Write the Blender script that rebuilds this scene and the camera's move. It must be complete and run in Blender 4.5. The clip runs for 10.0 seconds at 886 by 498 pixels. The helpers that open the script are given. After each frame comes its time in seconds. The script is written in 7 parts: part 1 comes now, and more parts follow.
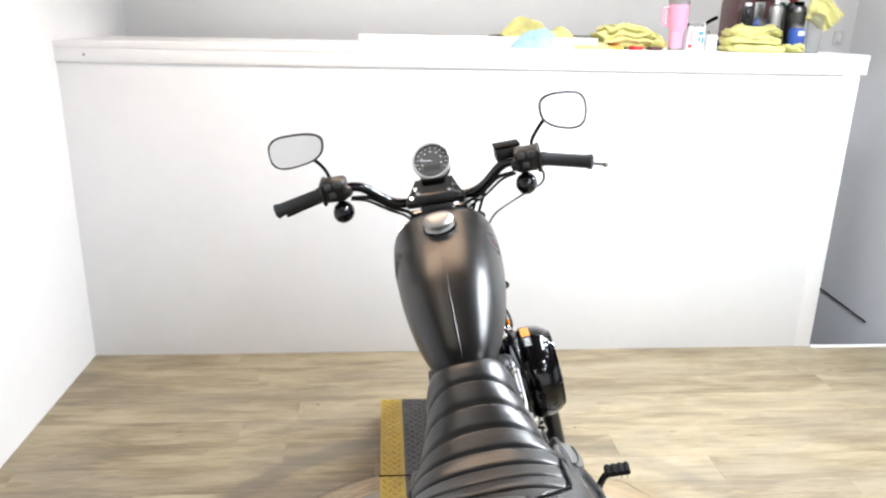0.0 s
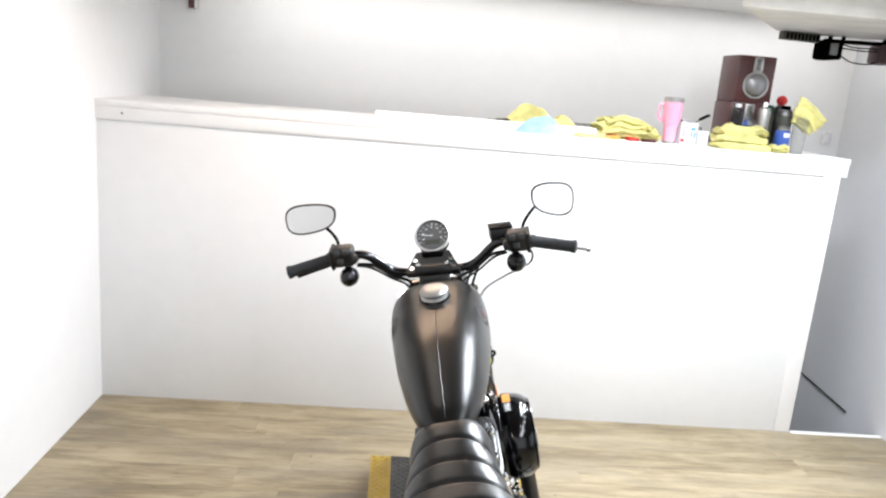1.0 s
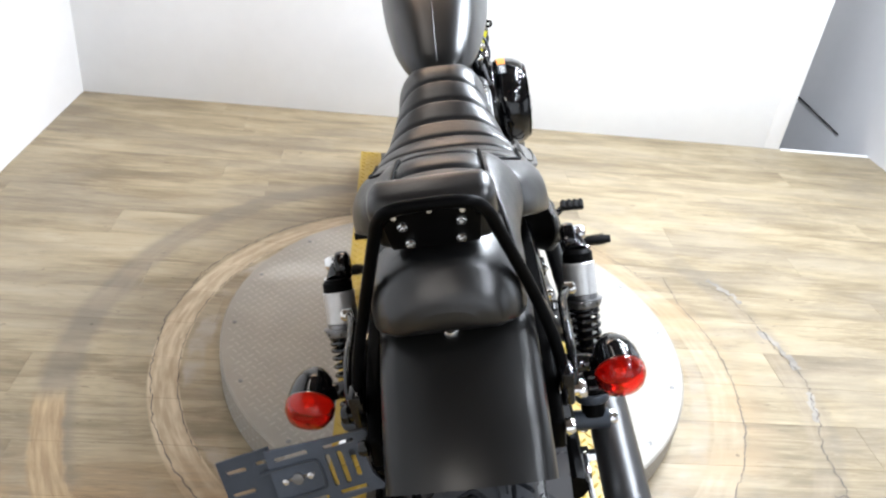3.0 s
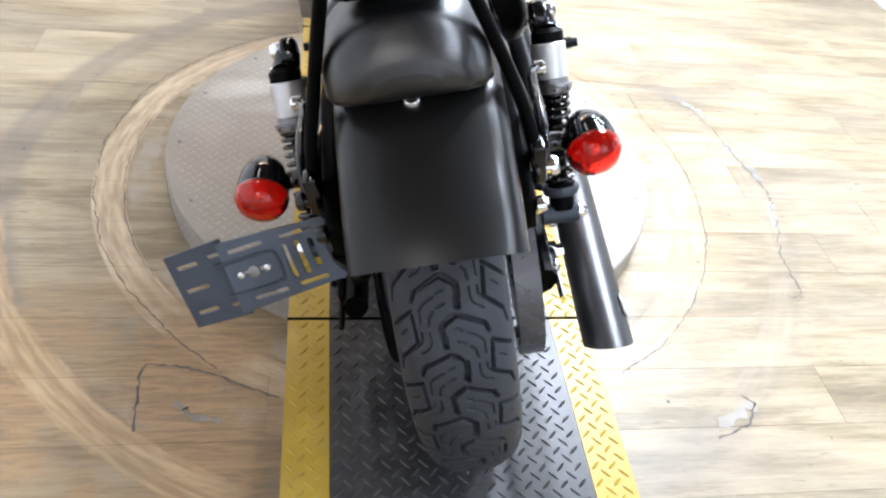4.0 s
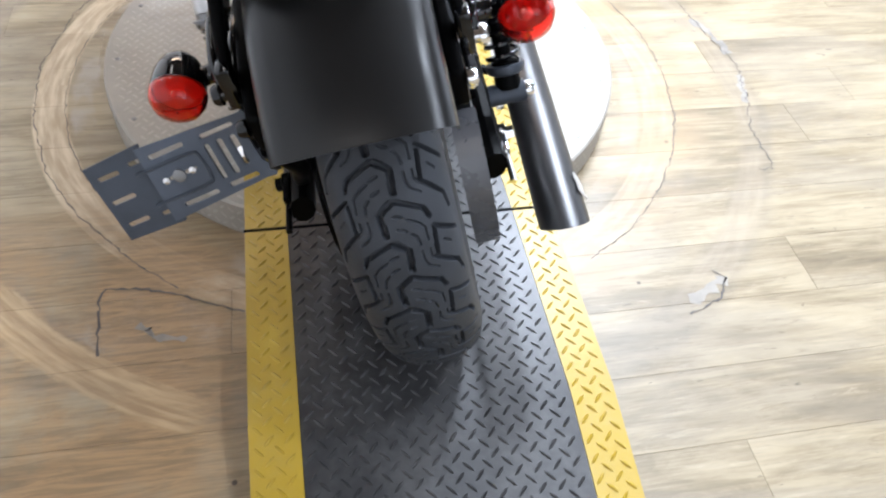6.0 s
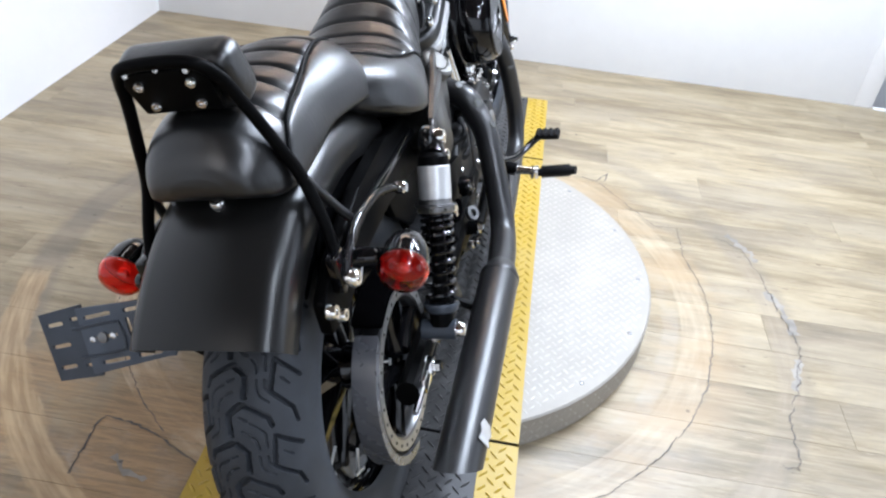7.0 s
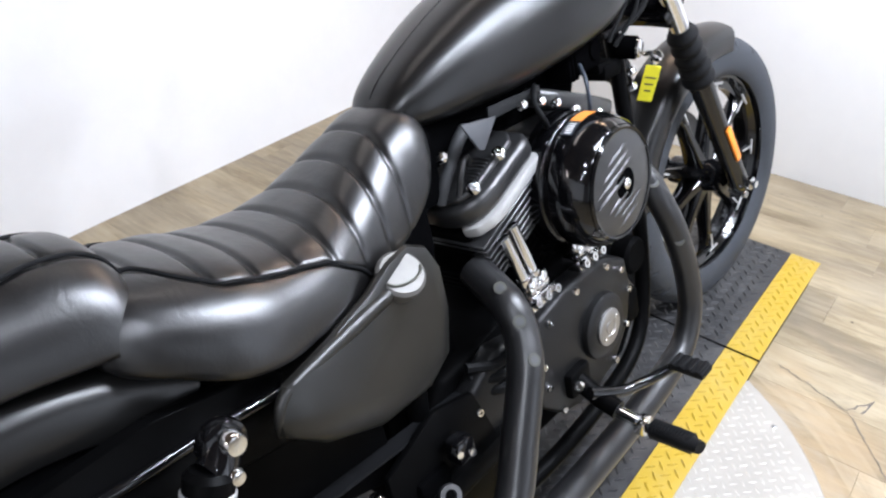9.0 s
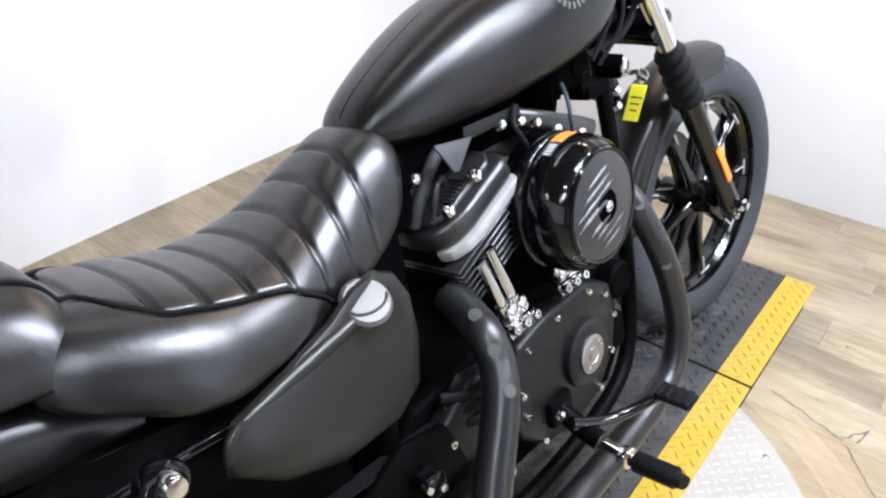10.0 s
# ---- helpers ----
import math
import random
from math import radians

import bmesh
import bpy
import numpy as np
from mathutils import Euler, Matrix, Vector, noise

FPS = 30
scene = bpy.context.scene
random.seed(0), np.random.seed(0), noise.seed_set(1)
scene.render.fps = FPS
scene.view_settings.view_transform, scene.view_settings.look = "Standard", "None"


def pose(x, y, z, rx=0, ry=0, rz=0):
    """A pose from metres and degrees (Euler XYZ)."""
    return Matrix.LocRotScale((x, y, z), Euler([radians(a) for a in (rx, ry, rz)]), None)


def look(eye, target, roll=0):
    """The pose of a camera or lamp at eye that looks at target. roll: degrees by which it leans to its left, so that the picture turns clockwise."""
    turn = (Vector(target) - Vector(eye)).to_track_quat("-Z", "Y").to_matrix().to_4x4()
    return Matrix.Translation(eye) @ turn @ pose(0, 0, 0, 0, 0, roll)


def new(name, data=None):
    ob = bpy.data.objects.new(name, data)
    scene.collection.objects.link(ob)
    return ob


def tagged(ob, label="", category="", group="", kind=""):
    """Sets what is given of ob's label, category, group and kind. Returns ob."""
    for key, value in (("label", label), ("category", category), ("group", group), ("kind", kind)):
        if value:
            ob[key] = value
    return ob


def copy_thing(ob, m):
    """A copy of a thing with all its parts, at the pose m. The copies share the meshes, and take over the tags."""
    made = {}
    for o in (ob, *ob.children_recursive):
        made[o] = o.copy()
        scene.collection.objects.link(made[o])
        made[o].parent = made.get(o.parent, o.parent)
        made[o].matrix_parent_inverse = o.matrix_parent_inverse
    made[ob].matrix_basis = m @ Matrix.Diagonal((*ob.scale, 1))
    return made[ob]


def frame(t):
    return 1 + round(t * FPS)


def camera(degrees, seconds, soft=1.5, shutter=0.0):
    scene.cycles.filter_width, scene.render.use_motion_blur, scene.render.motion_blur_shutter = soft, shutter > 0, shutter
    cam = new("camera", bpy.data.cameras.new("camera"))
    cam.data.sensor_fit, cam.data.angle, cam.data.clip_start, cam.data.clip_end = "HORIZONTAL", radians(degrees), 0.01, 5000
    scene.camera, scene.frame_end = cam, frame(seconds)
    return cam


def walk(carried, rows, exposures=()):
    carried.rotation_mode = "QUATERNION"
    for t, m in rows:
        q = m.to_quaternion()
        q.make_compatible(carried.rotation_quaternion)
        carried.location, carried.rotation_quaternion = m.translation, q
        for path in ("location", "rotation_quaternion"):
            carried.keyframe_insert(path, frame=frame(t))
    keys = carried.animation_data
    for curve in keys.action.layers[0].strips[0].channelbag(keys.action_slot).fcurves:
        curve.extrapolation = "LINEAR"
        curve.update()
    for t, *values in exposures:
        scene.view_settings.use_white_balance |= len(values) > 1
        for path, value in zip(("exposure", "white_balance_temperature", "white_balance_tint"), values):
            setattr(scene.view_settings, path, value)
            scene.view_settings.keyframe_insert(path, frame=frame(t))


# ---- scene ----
cam = camera(62.2, 10.0, soft=2.3)
PATH = [
    (0, (-0.292, -1.431, 1.518), (-0.135, 0.468, 0.912), 1.3),
    (0.5, (-0.302, -1.578, 1.587), (-0.139, 0.363, 1.135), 2.8),
    (1, (-0.283, -1.607, 1.592), (-0.145, 0.338, 1.147), 4.9),
    (1.5, (-0.273, -1.616, 1.568), (-0.138, 0.32, 1.086), 5.3),
    (2, (-0.265, -1.622, 1.512), (-0.131, 0.27, 0.879), 5.1),
    (2.5, (-0.261, -1.623, 1.419), (-0.109, 0.166, 0.538), 6.3),
    (3, (-0.26, -1.622, 1.354), (-0.055, 0.067, 0.304), 7.4),
    (3.2, (-0.255, -1.62, 1.327), (-0.01, 0.015, 0.201), 7.8),
    (4.3, (-0.248, -1.61, 1.209), (0.123, -0.255, -0.214), 11.5),
    (4.5, (-0.242, -1.606, 1.192), (0.158, -0.302, -0.271), 12.9),
    (5, (-0.232, -1.604, 1.155), (0.193, -0.388, -0.375), 13.6),
    (6.3, (-0.123, -1.643, 1.216), (0.156, -0.332, -0.268), 2.9),
    (6.5, (-0.005, -1.666, 1.238), (0.162, -0.251, -0.166), 3.4),
    (6.6, (0.051, -1.675, 1.251), (0.153, -0.194, -0.09), 5.0),
    (6.8, (0.142, -1.68, 1.293), (0.132, -0.14, 0.016), 5.7),
    (7, (0.203, -1.637, 1.314), (0.059, -0.032, 0.13), 5.9),
    (7.3, (0.271, -1.504, 1.281), (0.09, 0.082, 0.076), 7.9),
    (7.5, (0.29, -1.378, 1.298), (0.053, 0.207, 0.102), 10.2),
    (7.7, (0.306, -1.287, 1.302), (0.059, 0.306, 0.118), 10.2),
    (8, (0.334, -1.185, 1.291), (-0.13, 0.34, 0.084), 3.4),
    (8.5, (0.431, -0.992, 1.29), (-0.418, 0.429, 0.168), 2.1),
    (9, (0.521, -0.829, 1.298), (-0.502, 0.454, 0.155), -0.3),
    (9.5, (0.535, -0.754, 1.301), (-0.513, 0.539, 0.192), -0.9),
    (10, (0.526, -0.773, 1.286), (-0.514, 0.527, 0.177), 0.0),
]
walk(cam, [(t, look(eye, target, roll)) for t, eye, target, roll in PATH],
     [(0.0, 0.36, 6250, 10), (2.0, 0.36, 6250, 10), (3.2, 0.62, 6000, 10), (4.5, 1.0, 5750, 12), (5.2, 1.0, 5750, 12), (6.3, 0.62, 5800, 11), (7.0, 0.36, 5700, 11), (8.0, 0.28, 5850, 12), (10.0, 0.38, 5950, 14)])

# ---- world and light ----
world = bpy.data.worlds.new("world")
scene.world = world
world.use_nodes = True
world.node_tree.nodes["Background"].inputs[0].default_value = (0.9, 0.95, 1.0, 1)
world.node_tree.nodes["Background"].inputs[1].default_value = 0.3
scene.view_settings.exposure = 0.25


def area_lamp(name, eye, target, sx, sy, watts, color):
    data = bpy.data.lights.new(name, "AREA")
    data.shape, data.size, data.size_y, data.energy, data.color = "RECTANGLE", sx, sy, watts, color
    ob = new(name, data)
    ob.matrix_world = look(eye, target)
    return ob


# two rows of round ceiling lights
for k in range(8):
    lx, ly = 0.85 if k == 3 else 1.30, -3.12 + 0.62 * k
    area_lamp("ceiling_light", (lx, ly, 2.56), (lx, ly + 0.001, 0), 0.12, 0.12, (12.0, 11.0, 10.0, 11.0, 4.0, 4.0, 26.0, 26.0)[k], (0.95, 0.975, 1.0))
for k in range(4):
    area_lamp("ceiling_light", (0.78, 0.06 + 0.30 * k, 2.56), (0.78, 0.06 + 0.30 * k + 0.001, 0), 0.20, 0.20, 12, (0.92, 0.96, 1.0))
# unseen warm lamps added to lift the west side
for tx, ty, watts in ((-1.15, -3.6, 14), (-0.85, 0.35, 3.5)):
    area_lamp("west_warm_fill", (tx, ty, 2.56), (tx, ty + 0.001, 0), 0.14, 1.3, watts, (1.0, 0.90, 0.79))
area_lamp("warm_soffit_light", (-0.45, 1.30, 2.09), (-0.4, 0.6, 0), 0.9, 0.10, 9, (1.0, 0.68, 0.44))
# unseen lamps added before the soffit to put highlights on the seat
for k in range(3):
    area_lamp("soffit_fill", (0.75 + 0.45 * k, 1.19, 2.16), (0.25, -0.5, 0.7), 0.13, 0.13, 8, (0.92, 0.96, 1.0))
# unseen strip added to brighten the back wall
area_lamp("back_wall_fill", (0.5, 2.34, 2.085), (0.5, 2.35, 0), 3.4, 0.08, 7.5, (1.0, 0.95, 0.90))
# large unseen panels added to brighten from east and south; no openings there
area_lamp("east_front_fill", (3.35, 0.70, 1.15), (0.2, -0.5, 0.6), 1.7, 1.9, 20, (0.91, 0.955, 1.0))
area_lamp("east_rear_fill", (4.3, -1.6, 1.40), (0.0, -0.4, 0.5), 2.0, 1.8, 10, (0.91, 0.955, 1.0))
area_lamp("south_fill", (0.9, -4.35, 1.40), (0.2, 0, 0.8), 3.8, 2.2, 18, (0.93, 0.965, 1.0))


# ---- materials ----
class Nodes:
    """A small writer of node materials."""

    def __init__(self, name):
        self.mat = bpy.data.materials.new(name)
        self.mat.use_nodes = True
        self.tree = self.mat.node_tree
        self.bsdf = self.tree.nodes["Principled BSDF"]

    def add(self, kind, props=None, **inputs):
        node = self.tree.nodes.new(kind)
        for key, value in (props or {}).items():
            setattr(node, key, value)
        for key, value in inputs.items():
            self.put(node, key.replace("_", " "), value)
        return node

    def put(self, node, socket, value):
        target = node.inputs[socket]
        if isinstance(value, bpy.types.NodeSocket):
            self.tree.links.new(value, target)
        else:
            target.default_value = value

    def math(self, op, a, b=0.0, c=None, clamp=False):
        node = self.tree.nodes.new("ShaderNodeMath")
        node.operation, node.use_clamp = op, clamp
        for i, value in enumerate((a, b) if c is None else (a, b, c)):
            self.put(node, i, value)
        return node.outputs[0]

    def mix(self, fac, a, b):
        node = self.tree.nodes.new("ShaderNodeMix")
        node.data_type = "RGBA"
        self.put(node, 0, fac)
        self.put(node, 6, a)
        self.put(node, 7, b)
        return node.outputs[2]

    def noise(self, scale, detail=4.0, vector=None, rough=0.55, warp=0.0):
        node = self.add("ShaderNodeTexNoise", None, Scale=scale, Detail=detail, Roughness=rough, Distortion=warp)
        if vector is not None:
            self.put(node, "Vector", vector)
        return node.outputs[0]

    def ramp(self, value, low, high, smooth=True):
        node = self.add("ShaderNodeMapRange", {"interpolation_type": "SMOOTHSTEP" if smooth else "LINEAR"})
        for i, v in enumerate((value, low, high)):
            self.put(node, i, v)
        return node.outputs[0]

    def stretched(self, source, sx, sy, sz):
        node = self.add("ShaderNodeMapping", None, Vector=source)
        node.inputs["Scale"].default_value = (sx, sy, sz)
        return node.outputs[0]

    def bump(self, height, strength, distance=0.002):
        node = self.add("ShaderNodeBump", None, Height=height, Strength=strength, Distance=distance)
        self.put(self.bsdf, "Normal", node.outputs[0])

    def position(self):
        return self.add("ShaderNodeNewGeometry").outputs["Position"]

    def local(self):
        return self.add("ShaderNodeTexCoord").outputs["Object"]

    def set(self, **inputs):
        for key, value in inputs.items():
            self.put(self.bsdf, key.replace("_", " "), value)
        return self


def rgb(r, g, b):
    return (r, g, b, 1.0)


def surface(name, color, rough, metal=0.0, spread=0.15, scale=30.0, grain=0.0, grain_scale=400.0, coat=0.0, rough_spread=0.12, spec=0.5):
    """Paint, plastic, metal or rubber: tone and gloss vary at a large and a fine scale, with a fine relief."""
    n = Nodes(name)
    at = n.local()
    large, fine = n.noise(scale * 0.12, 3, at), n.noise(scale, 5, at)
    both = n.math("ADD", n.math("MULTIPLY", large, 0.6), n.math("MULTIPLY", fine, 0.4))
    k = n.ramp(both, 0.3, 0.7)
    dark = tuple(c * (1 - spread) for c in color)
    light = tuple(min(1.0, c * (1 + spread)) for c in color)
    n.set(Base_Color=n.mix(k, rgb(*dark), rgb(*light)), Metallic=metal, Specular_IOR_Level=spec)
    n.put(n.bsdf, "Roughness", n.math("ADD", rough - rough_spread * rough, n.math("MULTIPLY", k, 2 * rough_spread * rough)))
    if coat:
        n.set(Coat_Weight=coat, Coat_Roughness=0.05)
    if grain:
        n.bump(n.noise(grain_scale, 3, at), grain, 0.001)
    return n.mat


def wall_paint(name, color):
    n = Nodes(name)
    at = n.position()
    k = n.math("ADD", n.math("MULTIPLY", n.noise(1.3, 4, at), 0.6), n.math("MULTIPLY", n.noise(14, 5, at), 0.4))
    c = n.mix(n.ramp(k, 0.25, 0.75), rgb(*[v * 0.95 for v in color]), rgb(*color))
    marks = n.ramp(n.noise(5.5, 7, n.stretched(at, 1, 1, 2.5), 0.7), 0.70, 0.78)
    n.set(Base_Color=n.mix(n.math("MULTIPLY", marks, 0.22), c, rgb(0.5, 0.48, 0.46)), Roughness=0.5)
    n.bump(n.noise(160, 3, at), 0.12, 0.001)
    return n.mat


def floor_wood():
    """Weathered vinyl oak planks, scraped in rings round the platform."""
    n = Nodes("floor_wood")
    at = n.position()
    rnd = n.add("ShaderNodeObjectInfo").outputs["Random"]
    shift = n.add("ShaderNodeCombineXYZ", None, X=n.math("MULTIPLY", rnd, 40.0), Y=n.math("MULTIPLY", rnd, 17.0), Z=0.0).outputs[0]
    moved = n.add("ShaderNodeVectorMath", {"operation": "ADD"})
    n.put(moved, 0, at)
    n.put(moved, 1, shift)
    at2 = moved.outputs[0]
    streak = n.noise(1.0, 6, n.stretched(at2, 2.4, 22.0, 1.0), 0.70, 1.1)
    fine = n.noise(1.0, 5, n.stretched(at2, 6.0, 190.0, 1.0), 0.6)
    cloud = n.noise(1.0, 5, n.stretched(at2, 2.2, 8.5, 1.0), 0.62, 0.5)
    tone = n.math("ADD", n.math("ADD", n.math("MULTIPLY", streak, 0.58), n.math("MULTIPLY", cloud, 0.74)),
                  n.math("ADD", n.math("MULTIPLY", rnd, 0.10), n.math("MULTIPLY", fine, 0.26)))
    k = n.ramp(tone, 0.53, 1.15, False)
    ramp = n.add("ShaderNodeValToRGB", None, Fac=k)
    ramp.color_ramp.elements[0].color = rgb(0.100, 0.074, 0.043)
    ramp.color_ramp.elements[1].color = rgb(0.405, 0.345, 0.240)
    for stop, col in ((0.34, (0.200, 0.158, 0.094)), (0.60, (0.312, 0.256, 0.163))):
        ramp.color_ramp.elements.new(stop).color = rgb(*col)
    wood = ramp.outputs[0]
    knots = n.ramp(n.noise(1.0, 3, n.stretched(at2, 7.0, 26.0, 1.0), 0.5), 0.76, 0.80)
    wood = n.mix(n.math("MULTIPLY", knots, 0.75), wood, rgb(0.13, 0.09, 0.055))
    dusty = n.noise(1.0, 5, n.stretched(at, 1.3, 4.6, 1.0), 0.62, 0.8)
    wood = n.mix(n.math("MULTIPLY", n.ramp(dusty, 0.44, 0.62), 0.36), wood, rgb(0.200, 0.175, 0.140))
    figure = n.noise(1.0, 7, n.stretched(at2, 5.5, 52.0, 1.0), 0.72, 1.6)
    wood = n.mix(n.math("MULTIPLY", n.ramp(figure, 0.54, 0.68), 0.40), wood, rgb(0.135, 0.098, 0.058))
    wood = n.mix(n.math("MULTIPLY", n.ramp(figure, 0.44, 0.32), 0.30), wood, rgb(0.44, 0.375, 0.265))
    fleck = n.ramp(n.noise(1.0, 4, n.stretched(at2, 17.0, 58.0, 1.0), 0.62, 0.7), 0.665, 0.715)
    wood = n.mix(n.math("MULTIPLY", fleck, 0.62), wood, rgb(0.062, 0.046, 0.030))
    # distance and bearing from the platform's middle
    flat = n.add("ShaderNodeSeparateXYZ", None, Vector=at).outputs
    r = n.math("SQRT", n.math("ADD", n.math("POWER", flat[0], 2.0), n.math("POWER", flat[1], 2.0)))
    bearing = n.math("ARCTAN2", flat[1], flat[0])
    wob = n.math("MULTIPLY", n.math("SUBTRACT", n.noise(3.6, 6, at, 0.7), 0.5), 0.075)
    rw = n.math("ADD", r, wob)

    def band(radius, inner, outer, edge):
        return n.math("MULTIPLY", n.ramp(radius, inner, inner + edge), n.math("SUBTRACT", 1.0, n.ramp(radius, outer - edge, outer)))

    left = n.ramp(flat[0], 0.1, -0.15)
    patchy = n.ramp(n.noise(4.0, 5, at, 0.6), 0.42, 0.58)
    # bare adhesive close to the platform
    wood = n.mix(n.math("MULTIPLY", band(rw, 0.675, 0.735, 0.012), n.math("MULTIPLY", patchy, n.math("ADD", 0.22, n.math("MULTIPLY", left, 0.5)))), wood, rgb(0.36, 0.33, 0.29))
    # scraped band, paler to the west
    lines = n.noise(1.0, 4, n.add("ShaderNodeCombineXYZ", None, X=n.math("MULTIPLY", bearing, 7.0), Y=n.math("MULTIPLY", r, 60.0), Z=0.0).outputs[0])
    scraped = n.mix(n.ramp(lines, 0.35, 0.7), rgb(0.36, 0.28, 0.18), rgb(0.55, 0.455, 0.32))
    wood = n.mix(n.math("MULTIPLY", band(r, 0.735, 0.818, 0.005), n.math("ADD", 0.30, n.math("MULTIPLY", left, 0.58))), wood, scraped)
    wood = n.mix(n.math("MULTIPLY", band(rw, 0.975, 1.055, 0.02), n.math("MULTIPLY", n.ramp(n.noise(1.7, 3, at), 0.42, 0.56), 0.22)), wood, scraped)
    # dark tyre rub
    rub = n.math("MULTIPLY", band(rw, 0.965, 1.085, 0.035), n.math("ADD", n.math("MULTIPLY", left, 0.22), n.math("MULTIPLY", n.noise(9, 5, at), 0.5)))
    wood = n.mix(rub, wood, rgb(0.12, 0.105, 0.09))
    wood = n.mix(n.math("MULTIPLY", band(rw, 0.84, 0.90, 0.03), 0.12), wood, rgb(0.14, 0.12, 0.10))
    # a peeled corner and an orange-brown scrape to the south-west
    def sector(low, high):
        return n.math("MULTIPLY", n.ramp(bearing, low, low + 0.08), n.math("SUBTRACT", 1.0, n.ramp(bearing, high - 0.08, high)))

    peeled = n.math("MULTIPLY", band(rw, 0.83, 1.00, 0.012), sector(-2.30, -1.96))
    pale = n.mix(n.ramp(n.noise(11, 6, at, 0.7), 0.40, 0.66), rgb(0.19, 0.155, 0.105), rgb(0.40, 0.38, 0.345))
    wood = n.mix(n.math("MULTIPLY", peeled, 0.65), wood, pale)
    west = n.ramp(flat[0], -0.15, -0.45)
    blotch = n.math("MULTIPLY", n.math("MULTIPLY", n.ramp(n.noise(2.6, 6, at, 0.65), 0.34, 0.54), n.ramp(flat[1], -0.35, -0.6)), n.math("MULTIPLY", n.math("MULTIPLY", west, n.ramp(n.math("ADD", r, n.math("MULTIPLY", wob, 6.0)), 2.4, 1.8)), 0.85))
    wood = n.mix(blotch, wood, n.mix(n.ramp(figure, 0.40, 0.62), rgb(0.33, 0.205, 0.092), rgb(0.20, 0.130, 0.062)))
    orange = n.math("MULTIPLY", band(rw, 0.995, 1.085, 0.015), sector(-2.95, -1.93))
    inner = n.math("MULTIPLY", band(rw, 0.60, 0.93, 0.10), n.math("MULTIPLY", n.ramp(flat[0], 0.15, 0.4), n.ramp(n.noise(3.1, 5, n.stretched(at, 1.0, 2.2, 1.0), 0.6), 0.40, 0.62)))
    wood = n.mix(n.math("MULTIPLY", inner, 0.58), wood, rgb(0.32, 0.225, 0.118))
    wood = n.mix(n.math("MULTIPLY", orange, 0.75), wood, n.mix(n.ramp(lines, 0.35, 0.7), rgb(0.29, 0.195, 0.10), rgb(0.50, 0.37, 0.21)))
    # small dents
    dents = n.add("ShaderNodeTexVoronoi", None, Vector=at, Scale=6.0)
    dot = n.math("SUBTRACT", 1.0, n.ramp(dents.outputs["Distance"], 0.018, 0.04))
    wood = n.mix(n.math("MULTIPLY", dot, n.ramp(n.noise(3.0, 2, at), 0.44, 0.54)), wood, rgb(0.06, 0.045, 0.03))
    n.set(Base_Color=wood, Specular_IOR_Level=0.45)
    n.put(n.bsdf, "Roughness", n.math("ADD", 0.34, n.math("MULTIPLY", n.noise(7, 5, at), 0.22)))
    n.bump(n.math("ADD", fine, n.math("MULTIPLY", streak, 0.6)), 0.14, 0.001)
    return n.mat


def plate_metal():
    """Bright, trodden aluminium tread plate."""
    n = Nodes("plate_metal")
    at = n.position()
    wear = n.noise(7, 6, at, 0.65)
    c = n.mix(n.ramp(wear, 0.35, 0.7), rgb(0.280, 0.262, 0.230), rgb(0.325, 0.304, 0.268))
    grime = n.ramp(n.noise(38, 5, at, 0.7), 0.66, 0.76)
    c = n.mix(n.math("MULTIPLY", grime, 0.5), c, rgb(0.17, 0.155, 0.14))
    n.set(Base_Color=c, Metallic=0.12)
    n.put(n.bsdf, "Roughness", n.math("ADD", 0.48, n.math("MULTIPLY", wear, 0.2)))
    n.bump(n.noise(300, 3, at), 0.1, 0.0006)
    return n.mat


def mat_rubber(name, color, worn, amount):
    """Rubber matting with dust and scuffs."""
    n = Nodes(name)
    at = n.position()
    dust = n.math("ADD", n.math("MULTIPLY", n.noise(6, 6, at, 0.7), 0.7), n.math("MULTIPLY", n.noise(60, 4, at), 0.3))
    c = n.mix(n.math("MULTIPLY", n.ramp(dust, 0.42, 0.72), amount), rgb(*color), rgb(*worn))
    spots = n.ramp(n.noise(46, 5, at, 0.7), 0.68, 0.74)
    c = n.mix(n.math("MULTIPLY", spots, 0.6), c, rgb(*[v * 0.35 for v in color]))
    n.set(Base_Color=c)
    n.put(n.bsdf, "Roughness", n.math("ADD", 0.29, n.math("MULTIPLY", dust, 0.22)))
    n.bump(n.noise(500, 2, at), 0.15, 0.0006)
    return n.mat


def leather(name, color):
    """Black grained vinyl: fine cells, soft creases and a worn sheen."""
    n = Nodes(name)
    at = n.local()
    k = n.ramp(n.noise(9, 5, at), 0.35, 0.7)
    n.set(Base_Color=n.mix(k, rgb(*[c * 0.75 for c in color]), rgb(*[c * 1.3 for c in color])))
    n.put(n.bsdf, "Roughness", n.math("ADD", 0.25, n.math("MULTIPLY", n.noise(22, 4, at), 0.17)))
    n.set(Specular_IOR_Level=0.80)
    cells = n.add("ShaderNodeTexVoronoi", None, Vector=at, Scale=520.0).outputs["Distance"]
    creases = n.noise(26, 5, n.stretched(at, 1.0, 1.6, 1.0), 0.6, 1.2)
    n.bump(n.math("ADD", n.math("MULTIPLY", cells, 0.035), n.math("ADD", n.math("MULTIPLY", creases, 0.55), n.math("MULTIPLY", n.noise(95, 4, n.stretched(at, 1.0, 2.2, 1.0), 0.6, 0.8), 0.13))), 0.36, 0.003)
    return n.mat


